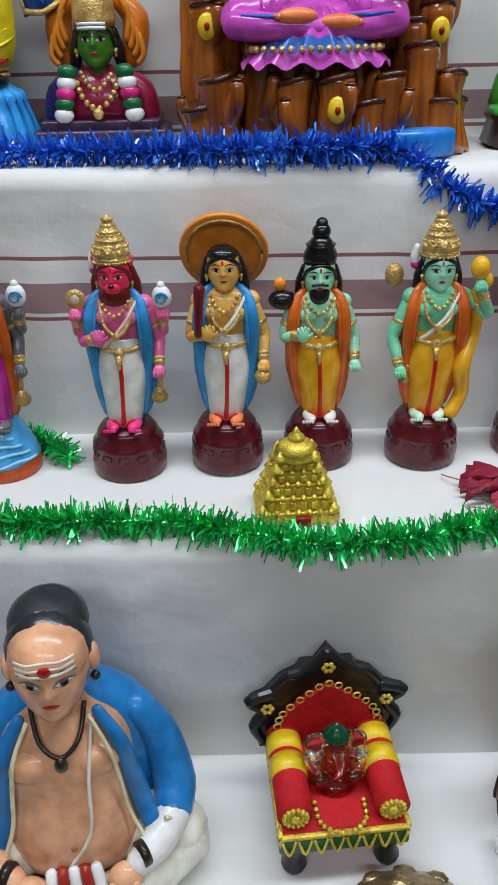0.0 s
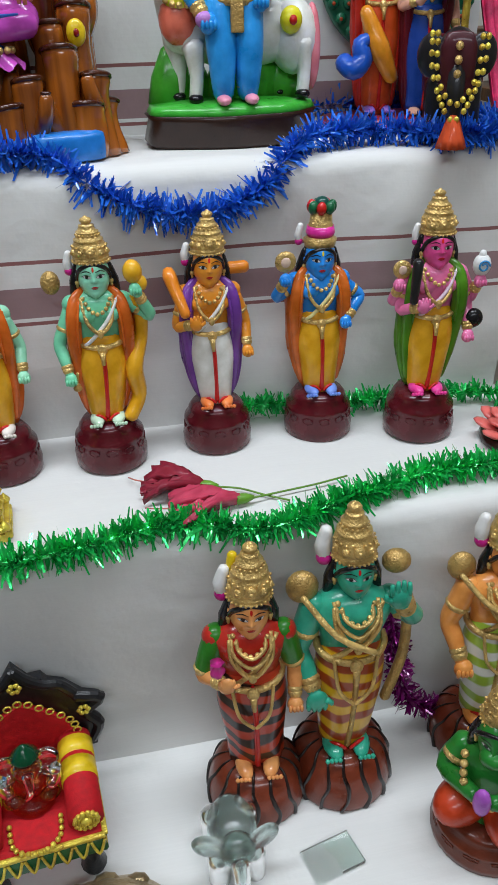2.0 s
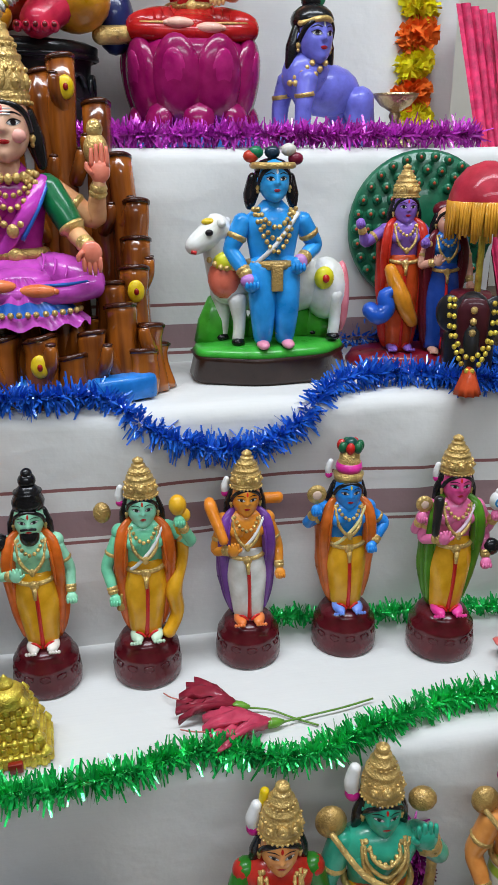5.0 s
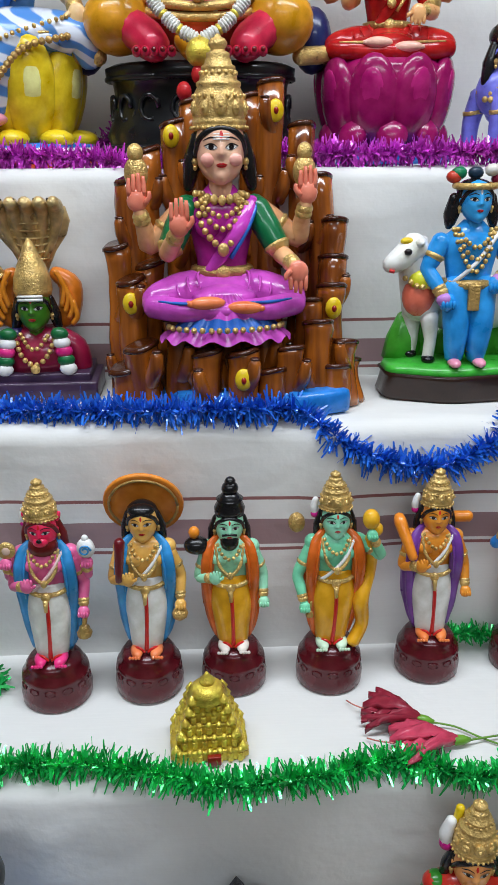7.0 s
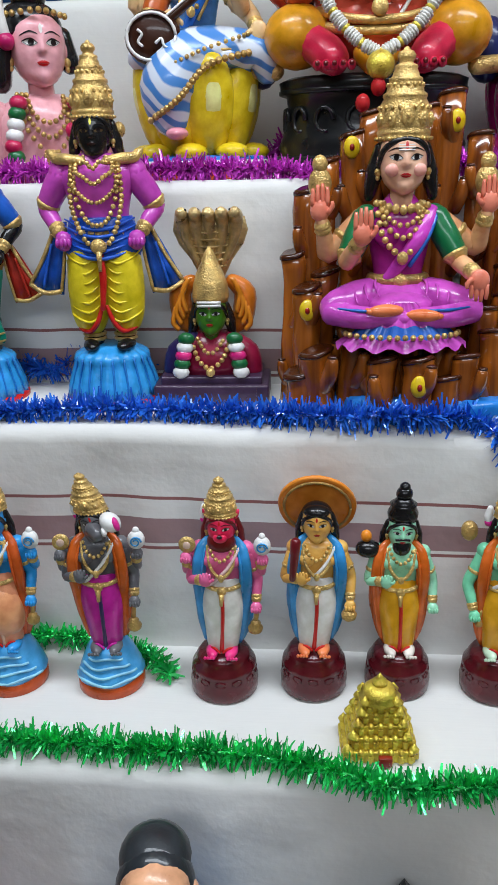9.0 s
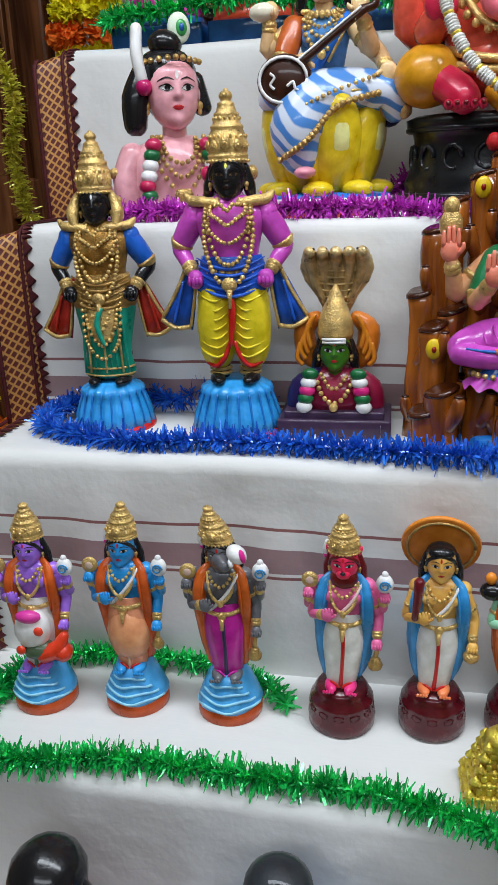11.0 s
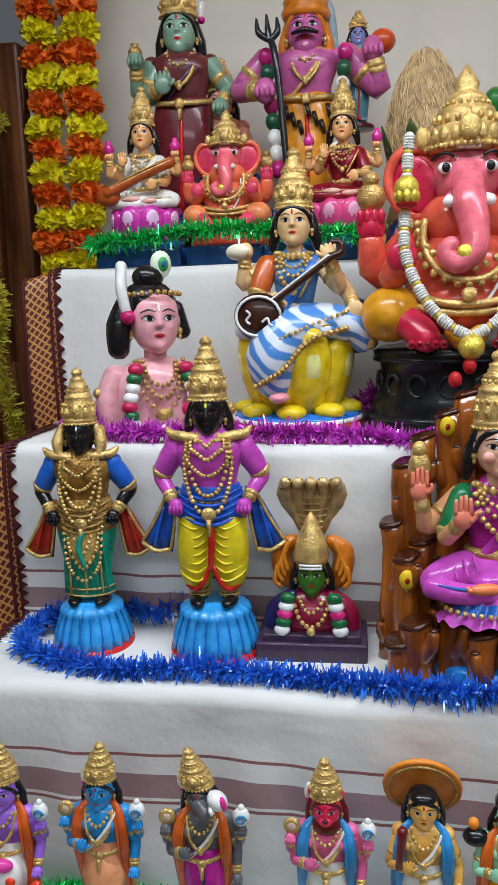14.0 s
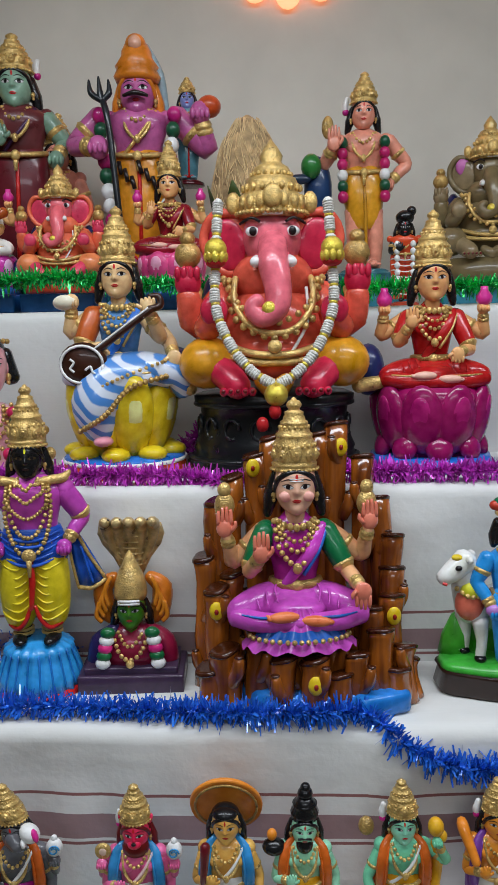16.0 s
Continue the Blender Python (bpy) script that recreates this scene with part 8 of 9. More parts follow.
def crystal_idol():
    c = Clay()
    g, am = glass("f4f6f8"), glass("e8a050")
    c.lathe([(0.022, 0), (0.024, 0.004), (0.02, 0.012), (0.003, 0.014)], am, n=20)
    c.ball((0, 0, 0.028), (0.02, 0.016, 0.018), am)
    c.ball((0, -0.002, 0.05), (0.015, 0.013, 0.016), g)
    for s in (-1, 1):
        c.ball((s * 0.019, 0.002, 0.053), (0.013, 0.004, 0.014), g)
        c.tube([(s * 0.015, 0, 0.04), (s * 0.026, -0.004, 0.034), (s * 0.02, -0.012, 0.03)], 0.006, g)
        c.ball((s * 0.026, -0.004, 0.042), 0.0065, g, n=9, k=6)
        c.ball((s * 0.017, -0.01, 0.018), (0.011, 0.01, 0.008), am)
    c.tube([(0, -0.012, 0.05), (0.001, -0.02, 0.038), (-0.004, -0.02, 0.028)], [0.006, 0.0045, 0.003], g)
    c.lathe([(0.013, 0), (0.014, 0.004), (0.009, 0.009), (0.006, 0.013), (0.001, 0.018)], P("0c3a24", 0.15), (0, 0, 0.062), n=16)
    c.thing("crystal_idol", "small clear and amber crystal idol with a dark green cap", "figurine", (0.268, 0.545, tread(1, 0.268, 0.54) + 0.0605), 6, 0.9)


crystal_idol()


def bead_string():
    c = Clay()
    c.beads([(-0.022, 0.0, 0.0), (-0.019, -0.022, 0), (0, -0.032, 0.0), (0.019, -0.022, 0), (0.022, 0.0, 0)], 0.0026, GY)
    c.thing("gold_chain", "thin gold chain laid on a red seat", "chain", (0.270, 0.52, tread(1, 0.268, 0.54) + 0.0640), 6)


bead_string()


def turtle_plate():
    c = Clay()
    c.lathe([(0.052, 0), (0.056, 0.004), (0.053, 0.012), (0.04, 0.024), (0.018, 0.032), (0.002, 0.034)], BRASS, sy=0.85, n=36, waves=16, amp=0.015)
    for r, n in ((0.045, 12), (0.028, 7)):
        for k in range(n):
            a = 2 * math.pi * k / n
            c.ball((r * math.cos(a), 0.85 * r * math.sin(a), 0.0165 if r > 0.04 else 0.0265), (0.0105, 0.0075, 0.0032), BRASS, n=8, k=5)
    c.thing("embossed_brass_dish", "domed embossed brass dish on the white cloth", "dish", (0.325, 0.438, tread(1, 0.325, 0.43) - 0.001), 0, 1.15)


turtle_plate()


def glass_elephant():
    c = Clay()
    g = glass("d4e4e0", 0.22)
    c.ball((0, 0.008, 0.032), (0.02, 0.027, 0.019), g, n=18)
    c.ball((0, -0.018, 0.042), (0.014, 0.013, 0.014), g, n=14)
    for s in (-1, 1):
        c.ball((s * 0.021, -0.014, 0.046), (0.014, 0.004, 0.012), g, rot=(0, s * 15, s * 20))
        for y in (-0.012, 0.024):
            c.tube([(s * 0.013, y, 0.028), (s * 0.014, y, 0.0)], [0.010, 0.0085], g, n=12)
    c.tube([(0, -0.03, 0.042), (0, -0.037, 0.03), (0, -0.035, 0.016), (0, -0.04, 0.012)], [0.007, 0.006, 0.005, 0.004], g, n=10)
    c.thing("glass_elephant", "small pale green glass elephant on the white cloth", "figurine", (0.44, 0.487, tread(1, 0.44, 0.49)), 0, 1.15)
    b = Clay()
    b.box((0, 0, 0.0025), (0.05, 0.034, 0.005), glass("eef8f4"), bev=0.2)
    b.thing("glass_slab", "small flat pane of pale green glass lying on the cloth", "glass slab", (0.528, 0.47, tread(1, 0.53, 0.47)), 14)


glass_elephant()
BIG = "striped-base clay figures"
COLLAR = [([(-w, -0.05, 0.70), (-w * 0.9, -0.075, 0.5 * (0.70 + z)), (0, -0.088, z), (w * 0.9, -0.075, 0.5 * (0.70 + z)), (w, -0.05, 0.70)], 0.0055, G) for w, z in ((0.04, 0.66), (0.055, 0.625), (0.062, 0.585))]
TWIN = [([(s * 0.06, -0.07, 0.535), (s * 0.045, -0.09, 0.44), (0.004 * s, -0.094, 0.39)], 0.0055, G) for s in (-1, 1)]
doll(dict(skin=P("dc9460"), cloth=striped_paint("red_banded_sari", "24100c", "bc3a1e", 17, (0, 80, 25)), top=P("a02a1c"), sari=1, base="stripe", w=1.08, feet=P("dc9460"), hz=0.775, hr=0.066, bh=0.17, br=0.155, sling=G, arms=[([(-0.098, 0, 0.68), (-0.138, -0.02, 0.555), (-0.085, -0.1, 0.585)], P("2c6a24"), 0.4), ([(0.098, 0, 0.68), (0.132, 0, 0.55), (0.126, -0.05, 0.455)], P("2c6a24"), 0)],
          holds=[("tassel", (-0.075, 0.02, 0.855), 0.036), ("bud", (-0.10, -0.11, 0.65), 0.024)], extra=COLLAR + TWIN + [([(-0.045, 0.03, 0.94), (-0.06, 0.03, 0.82)], 0.014, P("d8b818"))]),
     "clay_goddess_figurine", "clay goddess in red banded sari on striped brown base", 0.476, 0.56, 0.305, -6, 1, BIG)
doll(dict(skin=P("3c9a80"), cloth=striped_paint("yellow_banded_dhoti", "9a3c14", "dcaa1c", 15, (0, 84, 0)), base="stripe", w=1.08, pleat=GD, feet=P("3c9a80"), hz=0.79, hr=0.06, bh=0.17, br=0.15, sling=G, ar=0.03, arms=[([(-0.108, 0, 0.68), (-0.145, 0, 0.53), (-0.11, -0.07, 0.43)], None, -0.5), ([(0.108, 0, 0.68), (0.16, -0.03, 0.635), (0.115, -0.07, 0.715)], None, 0.7)],
          holds=[("tassel", (-0.075, 0.02, 0.86), 0.036)], lumps=[((-0.135, 0.01, 0.735), (0.045, 0.03, 0.05), GD), ((0.115, 0.0, 0.80), (0.04, 0.03, 0.035), GD)], extra=COLLAR + TWIN + [([(-0.14, -0.03, 0.73), (-0.06, -0.09, 0.64), (0.04, -0.1, 0.58)], 0.009, G), ([(0.16, 0.02, 0.66), (0.17, 0.03, 0.45), (0.12, 0.0, 0.3)], 0.016, GD)]),
     "clay_archer_figurine", "green clay archer in yellow dhoti on striped brown base", 0.563, 0.562, 0.33, -4, 1, BIG)
doll(dict(skin=P("dc8c50"), cloth=striped_paint("green_banded_dhoti", "9cb83c", "dcdad0", 15, (0, 84, 0)), base="stripe", w=1.08, pleat=GD, feet=P("dc8c50"), hz=0.785, hr=0.062, bh=0.15, br=0.15, sling=GD, ar=0.03, arms=[([(-0.108, 0, 0.68), (-0.15, 0, 0.54), (-0.118, -0.07, 0.43)], None, 0), ([(0.108, 0, 0.68), (0.155, 0, 0.55), (0.115, -0.07, 0.45)], None, 0)],
          holds=[("tassel", (-0.075, 0.02, 0.87), 0.036), ("tassel", (0.14, 0.02, 0.74), 0.026)], lumps=[((-0.13, 0.01, 0.745), (0.045, 0.03, 0.05), GD)], extra=[([(0.1, 0.0, 0.78), (0.16, -0.01, 0.77), (0.15, -0.02, 0.66), (0.12, -0.03, 0.56)], [0.02, 0.03, 0.028, 0.02], GD), ([(-0.14, -0.03, 0.74), (-0.06, -0.09, 0.66), (0.05, -0.1, 0.6)], 0.009, G)] + COLLAR + TWIN),
     "clay_bowman_figurine", "tan clay bowman in white banded dhoti on striped base", 0.714, 0.572, 0.305, -8, 1, BIG)


def kneeling_ape():
    c = Clay()
    base_round(c, P("5a2a1c"), 0.25, 0.16)
    gr, rd = P("2a7030"), P("a83c1c")
    for s in (-1, 1):
        c.ball((s * 0.10, -0.08, 0.25), (0.11, 0.17, 0.11), rd, rot=(0, 0, s * 25), n=18)
    c.lathe([(0.16, 0.18), (0.14, 0.3), (0.155, 0.45), (0.15, 0.54), (0.07, 0.61)], gr, sy=0.75, n=24)
    for s in (-1, 1):
        c.tube([(s * 0.145, 0, 0.52), (s * 0.20, -0.06, 0.39), (s * 0.04, -0.2, 0.45)], [0.055, 0.05, 0.034], gr, n=12)
        c.tube([(s * 0.172, -0.03, 0.455), (s * 0.18, -0.04, 0.435)], 0.058, G, n=12, k=1)
    c.ball((0, -0.23, 0.46), (0.04, 0.03, 0.08), P("a05ab0"))
    c.beads([(-0.12, -0.12, 0.58), (-0.09, -0.18, 0.46), (0, -0.2, 0.4), (0.09, -0.18, 0.46), (0.12, -0.12, 0.58)], 0.02, G)
    head(c, (0, -0.06, 0.68), 0.105, gr, lips=P("8a5aa0"))
    c.ball((0, -0.14, 0.64), (0.06, 0.05, 0.045), gr)
    crown(c, (0, -0.02, 0.75), 0.1, 0.25)
    emblem(c, "tassel", (0.13, -0.02, 0.78), 0.05)
    c.thing("kneeling_green_figurine", "kneeling green clay figure in orange cloth with a gold crown", "figurine", (0.677, 0.47, tread(1, 0.677, 0.46)), -42, 0.2, BIG)


kneeling_ape()
c = Clay()
c.lathe([(0.012, 0), (0.013, 0.004), (0.009, 0.02), (0.011, 0.05), (0.008, 0.085), (0.010, 0.10), (0.003, 0.105)], P("7a2c18"), n=16)
c.thing("turned_peg", "red-brown turned wooden peg standing on the cloth", "wooden peg", (0.79, 0.50, tread(1, 0.79, 0.5)))
c = Clay()
head(c, (0, -0.06, 0.80), 0.13, P("c88a68"), BLACK, locks=True)
c.ball((0, -0.01, 0.87), (0.135, 0.14, 0.12), BLACK)
c.lathe([(0.3, 0), (0.28, 0.2), (0.2, 0.5), (0.1, 0.66)], P("7a2440"), sy=0.7, n=26)
for s in (-1, 1):
    c.tube([(s * 0.15, 0, 0.58), (s * 0.25, -0.03, 0.4), (s * 0.1, -0.2, 0.32)], [0.07, 0.06, 0.05], P("c88a68"))
c.thing("seated_woman_statue", "dark-haired seated clay woman in maroon beside the scholar", "figurine", (-0.185, 0.525, tread(1, -0.185, 0.5)), 8, 0.285)


# ---- tinsel garlands ----
def tinsel(name, label, pts, mat, fluff=0.02, per=3000, seed=1, core=0.0022, group="tinsel garlands"):
    """Cut foil strips that stand out all round a twisted thread."""
    rng = np.random.default_rng(seed)
    p = catmull(pts, 14)
    seg = [float(np.linalg.norm(b - a)) for a, b in zip(p, p[1:])]
    L = np.cumsum([0] + seg)
    n = int(L[-1] * per * 1.75)
    c = Clay()
    c.tube(pts, core, mat, n=6, k=8)
    v, f = [], []
    P3 = np.array(p)
    for i in range(n):
        d = rng.uniform(0, L[-1])
        o = np.array([np.interp(d, L, P3[:, j]) for j in range(3)])
        k = min(np.searchsorted(L, d), len(p) - 1)
        t = P3[k] - P3[max(k - 1, 0)]
        t /= np.linalg.norm(t) + 1e-9
        u = rng.normal(size=3)
        u -= t * (u @ t) * 0.75
        u /= np.linalg.norm(u)
        if u[2] < 0 and rng.random() < 0.25:
            u[2] *= -1
        ln = fluff * rng.uniform(0.55, 1.0)
        w = np.cross(u, rng.normal(size=3))
        w = w / (np.linalg.norm(w) + 1e-9) * rng.uniform(0.0010, 0.0019)
        bend = rng.normal(size=3) * ln * 0.16 + np.array([0, 0, -ln * 0.06])
        b = len(v)
        v += [o - w, o + w, o + u * ln * 0.55 + w + bend * 0.3, o + u * ln * 0.55 - w + bend * 0.3, o + u * ln + bend + w * 0.6, o + u * ln + bend - w * 0.6]
        f += [(b, b + 1, b + 2, b + 3), (b + 3, b + 2, b + 4, b + 5)]
    c.raw(v, f, mat)
    return c.thing(name, label, "tinsel", (0, 0, 0), smooth=False, group=group)


def along(i, xs, dy, lift=0.010):
    return [(x, STEP[i][0] + d, (STEP[i][1] + lift if d > 0 else STEP[i][1] + lift + d * 1.6)) for x, d in zip(xs, dy)]


GREENF, BLUEF, PINKF, GOLDF = foil("26c862"), foil("2a6eff", 0.2), foil("e84cd4", 0.3), foil("f4d848", 0.2)
xs = [-0.33, -0.30, -0.22, -0.12, 0.0, 0.1, 0.2, 0.25, 0.33, 0.41, 0.5, 0.6, 0.7, 0.8, 0.9]
tinsel("green_tinsel_garland", "shiny green tinsel garland along the edge of a step", [(-0.33, 0.80, 0.90), (-0.35, 0.74, 0.90), (-0.345, 0.66, 0.895), (-0.28, 0.632, 0.895), (-0.15, 0.65, 0.897), (0.0, 0.648, 0.897), (0.12, 0.645, 0.897), (0.19, 0.634, 0.894), (0.25, 0.622, 0.888), (0.33, 0.626, 0.890), (0.42, 0.64, 0.894), (0.5, 0.622, 0.888), (0.58, 0.64, 0.894), (0.68, 0.665, 0.897), (0.78, 0.662, 0.897), (0.88, 0.67, 0.897)], GREENF, 0.021, 3000, 2)
tinsel("green_tinsel_garland", "shiny green tinsel garland lying behind the clay figures", [(0.52, 0.835, 0.905), (0.56, 0.835, 0.902), (0.62, 0.832, 0.897), (0.75, 0.825, 0.899), (0.85, 0.80, 0.897), (0.9, 0.72, 0.897)], GREENF, 0.017, 1700, 3)
tinsel("green_tinsel_garland", "shiny green tinsel garland lying behind the wave-based figures", [(-0.32, 0.80, 0.90), (-0.27, 0.83, 0.90), (-0.1, 0.835, 0.897), (-0.02, 0.80, 0.895), (0.005, 0.77, 0.895)], GREENF, 0.019, 2300, 13)
tinsel("blue_tinsel_garland", "shiny blue tinsel garland along the edge of a step", [(-0.20, 1.03, 1.19), (-0.27, 1.05, 1.20), (-0.345, 1.0, 1.185), (-0.345, 0.93, 1.183), (-0.29, 0.895, 1.182), (-0.2, 0.875, 1.181), (-0.1, 0.885, 1.182), (0.02, 0.878, 1.182), (0.12, 0.868, 1.182), (0.2, 0.858, 1.184), (0.28, 0.858, 1.184), (0.345, 0.862, 1.179), (0.385, 0.845, 1.150), (0.44, 0.835, 1.128), (0.5, 0.834, 1.123), (0.555, 0.845, 1.145), (0.60, 0.868, 1.181), (0.68, 0.89, 1.183), (0.76, 0.832 + 0.02, 1.181), (0.815, 0.86, 1.183), (0.82, 0.93, 1.183), (0.80, 1.0, 1.183)], BLUEF, 0.022, 3000, 4)
tinsel("blue_tinsel_garland", "shiny blue tinsel garland lying behind the figures", [(-0.2, 1.035, 1.185), (-0.15, 1.045, 1.20), (-0.05, 1.05, 1.185)], BLUEF, 0.024, 2400, 5)
tinsel("blue_tinsel_garland", "shiny blue tinsel garland lying behind the calf", [(0.6, 1.045, 1.185), (0.68, 1.045, 1.190), (0.8, 1.04, 1.185)], BLUEF, 0.022, 2400, 15)
tinsel("magenta_tinsel_garland", "shiny magenta tinsel garland along the edge of a step", [(-0.31, 1.22, 1.456), (-0.335, 1.138, 1.446), (-0.31, 1.083, 1.444), (-0.2, 1.068, 1.444), (-0.1, 1.063, 1.444), (0.0, 1.063, 1.444), (0.1, 1.066, 1.441), (0.17, 1.058, 1.433), (0.24, 1.063, 1.441), (0.34, 1.066, 1.444), (0.45, 1.063, 1.444), (0.58, 1.063, 1.444), (0.7, 1.063, 1.444), (0.84, 1.063, 1.444)], PINKF, 0.022, 3000, 6)
tinsel("magenta_tinsel_garland", "shiny magenta tinsel garland lying behind the large statue", [(0.07, 1.24, 1.446), (0.095, 1.27, 1.461), (0.12, 1.285, 1.476)], PINKF, 0.022, 2600, 7)
tinsel("magenta_tinsel_garland", "dark magenta tinsel garland hanging on the lowest riser", [(0.62, 0.605, 0.80), (0.63, 0.60, 0.73), (0.65, 0.595, 0.66), (0.72, 0.59, 0.635), (0.8, 0.56, 0.635)], foil("7a1468"), 0.018, 2200, 8)
tinsel("green_tinsel_garland", "shiny green tinsel garland round the small top figures", [(-0.37, 1.34, 1.719), (-0.345, 1.312, 1.726), (-0.28, 1.305, 1.728), (-0.2, 1.305, 1.736), (-0.12, 1.30, 1.740), (-0.04, 1.31, 1.732), (0.06, 1.30, 1.726), (0.14, 1.31, 1.719), (0.3, 1.31, 1.714), (0.42, 1.31, 1.714), (0.55, 1.31, 1.714), (0.75, 1.31, 1.714)], GREENF, 0.022, 2600, 9)
tinsel("gold_tinsel_garland", "shiny gold tinsel garland hanging in front of the door", [(-0.72, 1.765, 2.05), (-0.71, 1.55, 1.86), (-0.655, 1.42, 1.76), (-0.60, 1.40, 1.70), (-0.575, 1.40, 1.62), (-0.59, 1.40, 1.54), (-0.575, 1.40, 1.44), (-0.56, 1.40, 1.36), (-0.6, 1.42, 1.22), (-0.62, 1.42, 1.05)], GOLDF, 0.022, 2600, 10)


# ---- marigold garlands ----
def marigold_string(name, x, y, z0, z1, r, seed, strings=1):
    ob = empty(name, "hanging string of orange and yellow artificial marigold heads", "garland", (x, y, z0), group="marigold strings")
    rng = np.random.default_rng(seed)
    cols = [P("ffe020", 0.75, 0, 0.15, 0.4, 90, 0), P("ff7420", 0.75, 0, 0.15, 0.4, 90, 0)]
    meshes = []
    for m in (0, 1):
        for var in range(2):
            c = Clay()
            c.ball((0, 0, 0), (r * 0.7, r * 0.7, r * 0.5), cols[m], n=10, k=6)
            v, f = [], []
            for i in range(260):
                u = rng.normal(size=3)
                u /= np.linalg.norm(u)
                u[2] *= 0.75
                o = u * r * 0.55
                e = u * r * rng.uniform(0.85, 1.12)
                w = np.cross(u, rng.normal(size=3))
                w = w / np.linalg.norm(w) * r * 0.09
                b = len(v)
                v += [o - w, o + w, e + w * 1.5, e - w * 1.5]
                f.append((b, b + 1, b + 2, b + 3))
            c.raw(v, f, cols[m])
            meshes.append(c.mesh("flower_head", smooth=False))
    n = int((z1 - z0) / (r * 1.12))
    for i in range(n):
        q = new("flower_head", meshes[((i // 1) % 2) * 2 + int(rng.integers(2))])
        q.parent = ob
        q.location = (rng.uniform(-0.15, 0.15) * r, rng.uniform(-0.1, 0.1) * r, (i + 0.5) * r * 1.12)
        q.rotation_euler = rng.uniform(0, 6.28, 3) * np.array((0.1, 0.1, 1))
    return ob


marigold_string("marigold_string", -0.588, 1.15, 0.70, 2.81, 0.047, 1)
marigold_string("marigold_string", -0.475, 1.62, 1.60, 2.81, 0.04, 2)
marigold_string("marigold_string", -0.555, 1.62, 1.60, 2.81, 0.04, 3)
marigold_string("marigold_string", 0.835, 1.30, 1.45, 2.81, 0.035, 4)


# ---- right side: red cloth and the rack of brass figures ----
def red_curtain():
    c = Clay()
    v, f = [], []
    nu, nv = 40, 26
    for j in range(nv):
        t = j / (nv - 1)
        z = 1.62 - 1.62 * t
        y0 = 1.22 - 0.62 * min(1, t * 1.25)
        xb = 0.865 + 0.05 * t
        for i in range(nu):
            s = i / (nu - 1)
            v.append((xb + 0.010 * math.sin(s * 22 + 2 * t) + 0.085 * s, y0 + 0.14 * s * (0.6 + t) + 0.01 * math.cos(s * 22), z))
    f = [(j * nu + i, j * nu + i + 1, (j + 1) * nu + i + 1, (j + 1) * nu + i) for j in range(nv - 1) for i in range(nu - 1)]
    o = len(v)
    v2 = [(x + 0.002, y, z) for x, y, z in v]
    c.raw(v + v2, f + [tuple(k + o for k in q[::-1]) for q in f], P("cc2c5c", 0.6, 0, 0.35, 0.4, 60, 0))
    c.thing("red_cloth", "crimson printed cloth hanging in folds beside the steps", "cloth", (0, 0, 0))


red_curtain()


def brass_rack():
    ob = empty("display_rack", "dark wooden rack of stepped shelves for brass figures", "rack", (0, 0, 0))
    for z, y, m in ((0.775, 1.42, SHELFWOOD), (0.915, 1.46, wood_material("light_shelf_wood", "7a4c18", "b07a30")), (1.04, 1.5, SHELFWOOD), (1.155, 1.54, SHELFWOOD), (1.25, 1.58, SHELFWOOD)):
        c = Clay()
        c.box((1.42, y, z - 0.012), (0.62, 0.16, 0.022), m, bev=0.1)
        part("shelf", c, ob, smooth=False)
    for x in (1.12, 1.72):
        c = Clay()
        c.box((x, 1.6, 0.62), (0.03, 0.04, 1.24), SHELFWOOD, bev=0.1)
        part("upright", c, ob, smooth=False)
    return ob


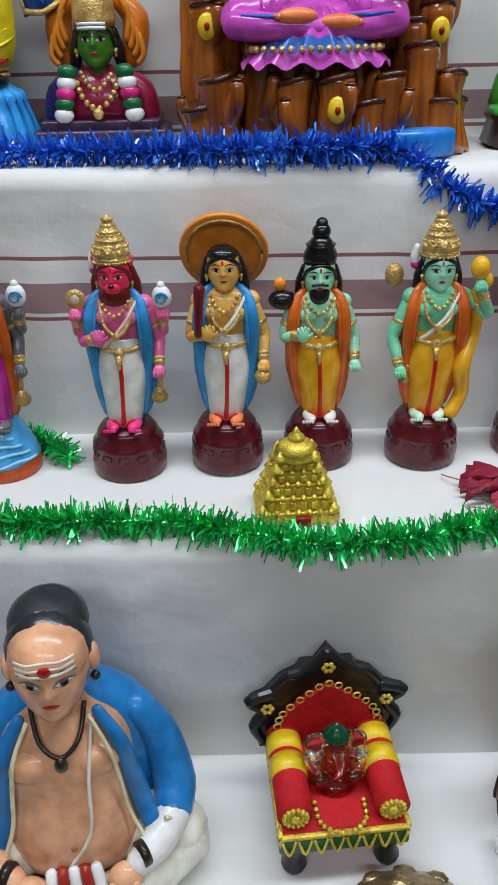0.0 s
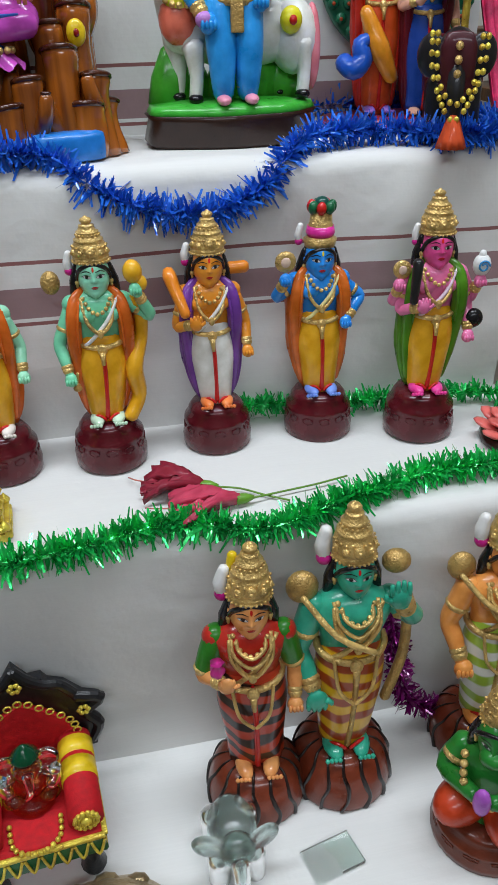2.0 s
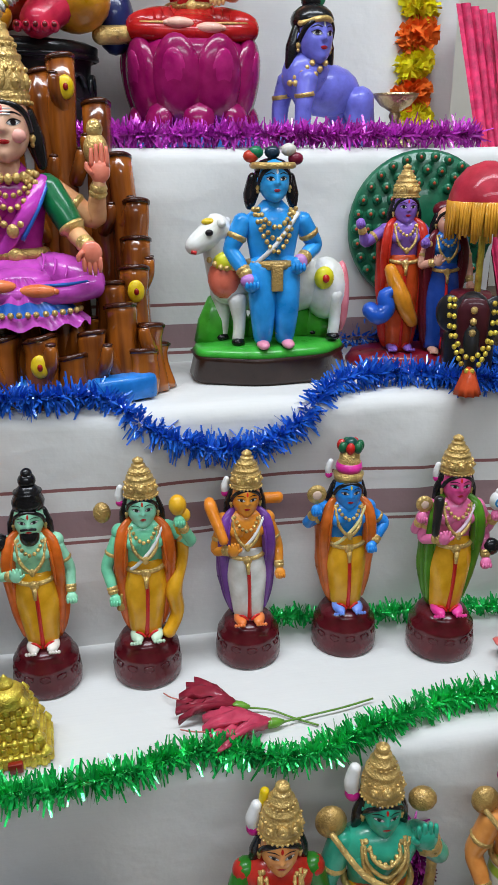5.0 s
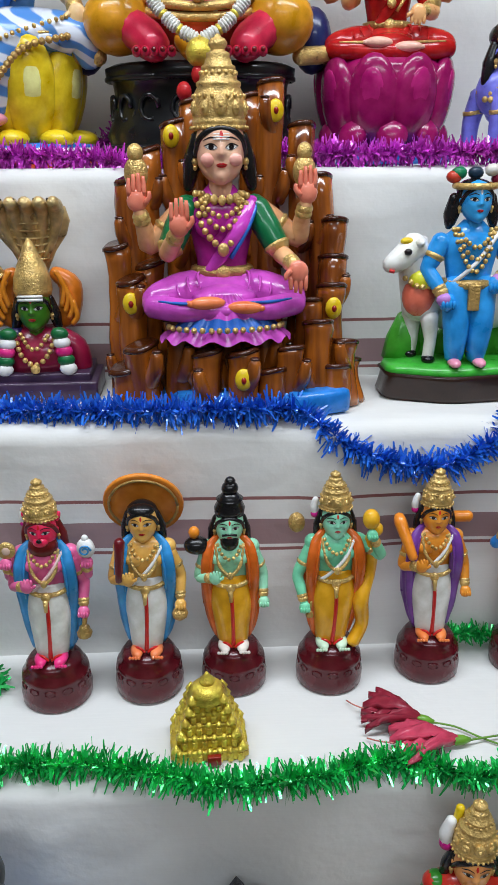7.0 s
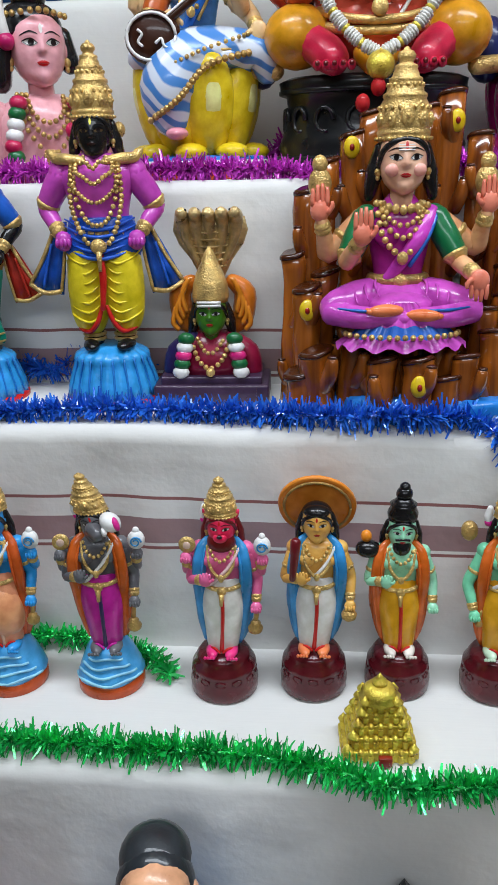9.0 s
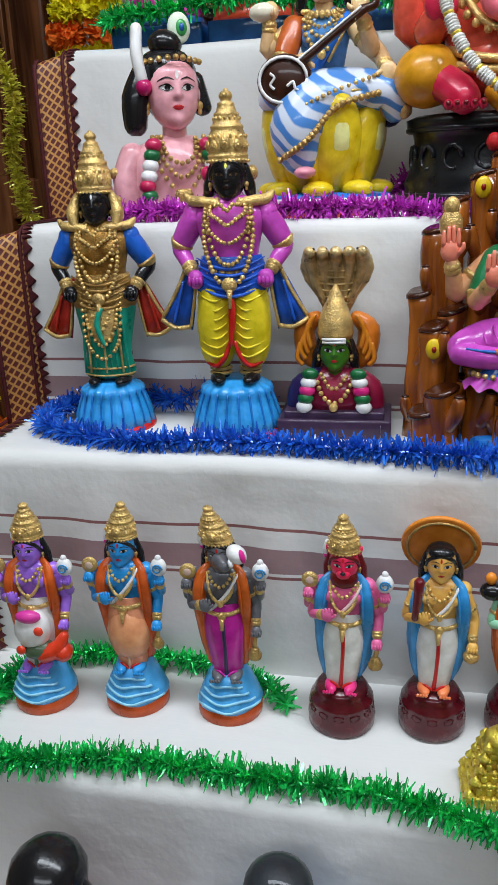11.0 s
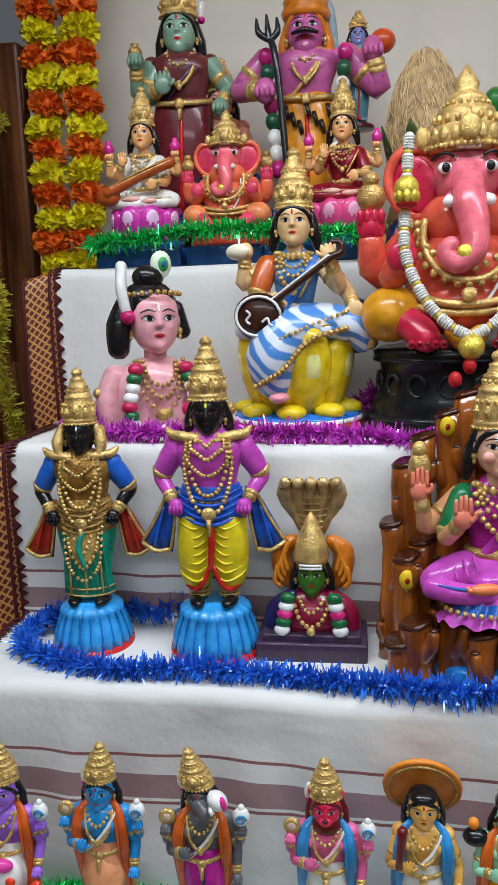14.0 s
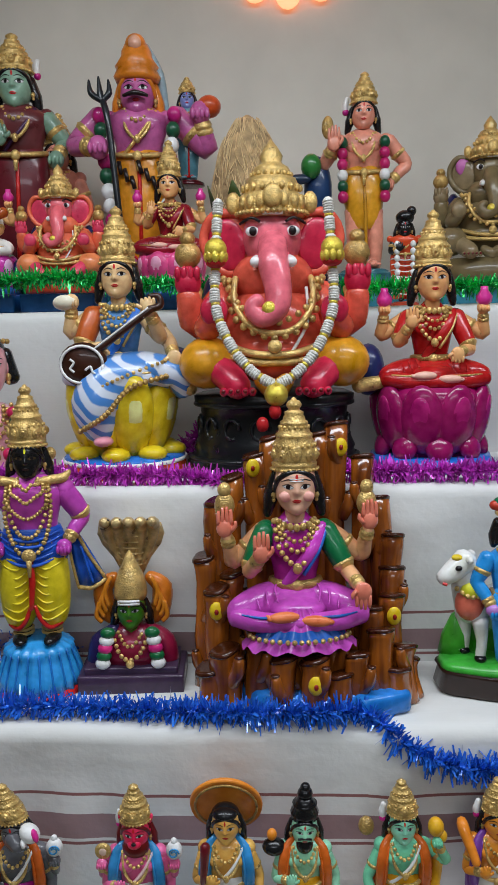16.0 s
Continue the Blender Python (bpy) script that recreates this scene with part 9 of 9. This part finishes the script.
brass_rack()
br1 = dict(skin=BRASS, face=BRASS, cloth=BRASS, hair=BRASS, top=BRASS, basec=BRASS, feet=BRASS, pleat=BRASS, hem=BRASS, tilak=BRASS, lips=BRASS, brow=BRASS, sling=BRASS, arms=[LOW_BLESS, LOW_REST] + UP4)
kinds = [standing(br1).mesh("brass_standing_figure", True, 0.14), seated(dict(skin=BRASS, cloth=BRASS, top=BRASS, face=BRASS, feet=BRASS, lips=BRASS, tilak=BRASS, trim=BRASS, arms=[([(-0.14, 0, 0.4), (-0.26, 0, 0.3), (-0.25, -0.06, 0.44)], None, 0), ([(0.14, 0, 0.4), (0.26, 0, 0.3), (0.25, -0.06, 0.44)], None, 0), ([(-0.14, -0.02, 0.39), (-0.2, -0.1, 0.24), (-0.1, -0.2, 0.25)], None, 0), ([(0.14, -0.02, 0.39), (0.2, -0.1, 0.24), (0.1, -0.2, 0.25)], None, 0)])).mesh("brass_seated_figure", True, 0.10)]
for k, (z, y, xx) in enumerate(((1.25, 1.56, (1.17, 1.25, 1.38)), (1.155, 1.5, (1.2, 1.32, 1.45)), (1.04, 1.47, (1.235, 1.36, 1.5)), (0.915, 1.43, (1.25, 1.38, 1.52)), (0.775, 1.4, (1.26, 1.38, 1.5)))):
    for j, x in enumerate(xx):
        q = (k + j) % 2 if k != 0 else 0
        ob = new("brass_figurine", kinds[q])
        ob.location, ob.rotation_euler = (x, y - 0.005, z - 0.0015 + (0.0 if q == 0 else 0.003)), (0, 0, radians(-20 + 9 * j))
        tagged(ob, "small standing brass figure on the rack" if q == 0 else "small seated brass figure on the rack", "figurine", "brass figures")


# ---- lit ornament high on the wall ----
def glow_material():
    m = bpy.data.materials.new("lit_ornament")
    m.use_nodes = True
    b = m.node_tree.nodes["Principled BSDF"]
    b.inputs["Base Color"].default_value = (*lin("e8a090"), 1)
    b.inputs["Emission Color"].default_value = (1.0, 0.35, 0.16, 1)
    b.inputs["Emission Strength"].default_value = 2.2
    return m


def wall_ornament():
    c = Clay()
    g = glow_material()
    for k in range(16):
        a = 2 * math.pi * k / 16
        c.ball((0.17 * math.cos(a), 0, 0.17 * math.sin(a)), (0.04, 0.012, 0.03), g, rot=(0, -math.degrees(a), 0), n=12, k=8)
    c.ball((0, 0, 0), (0.15, 0.014, 0.15), g, n=20)
    c.thing("lit_wall_ornament", "glowing orange and pink round ornament on the wall", "wall lamp", (0.285, 1.765, 2.535))


wall_ornament()
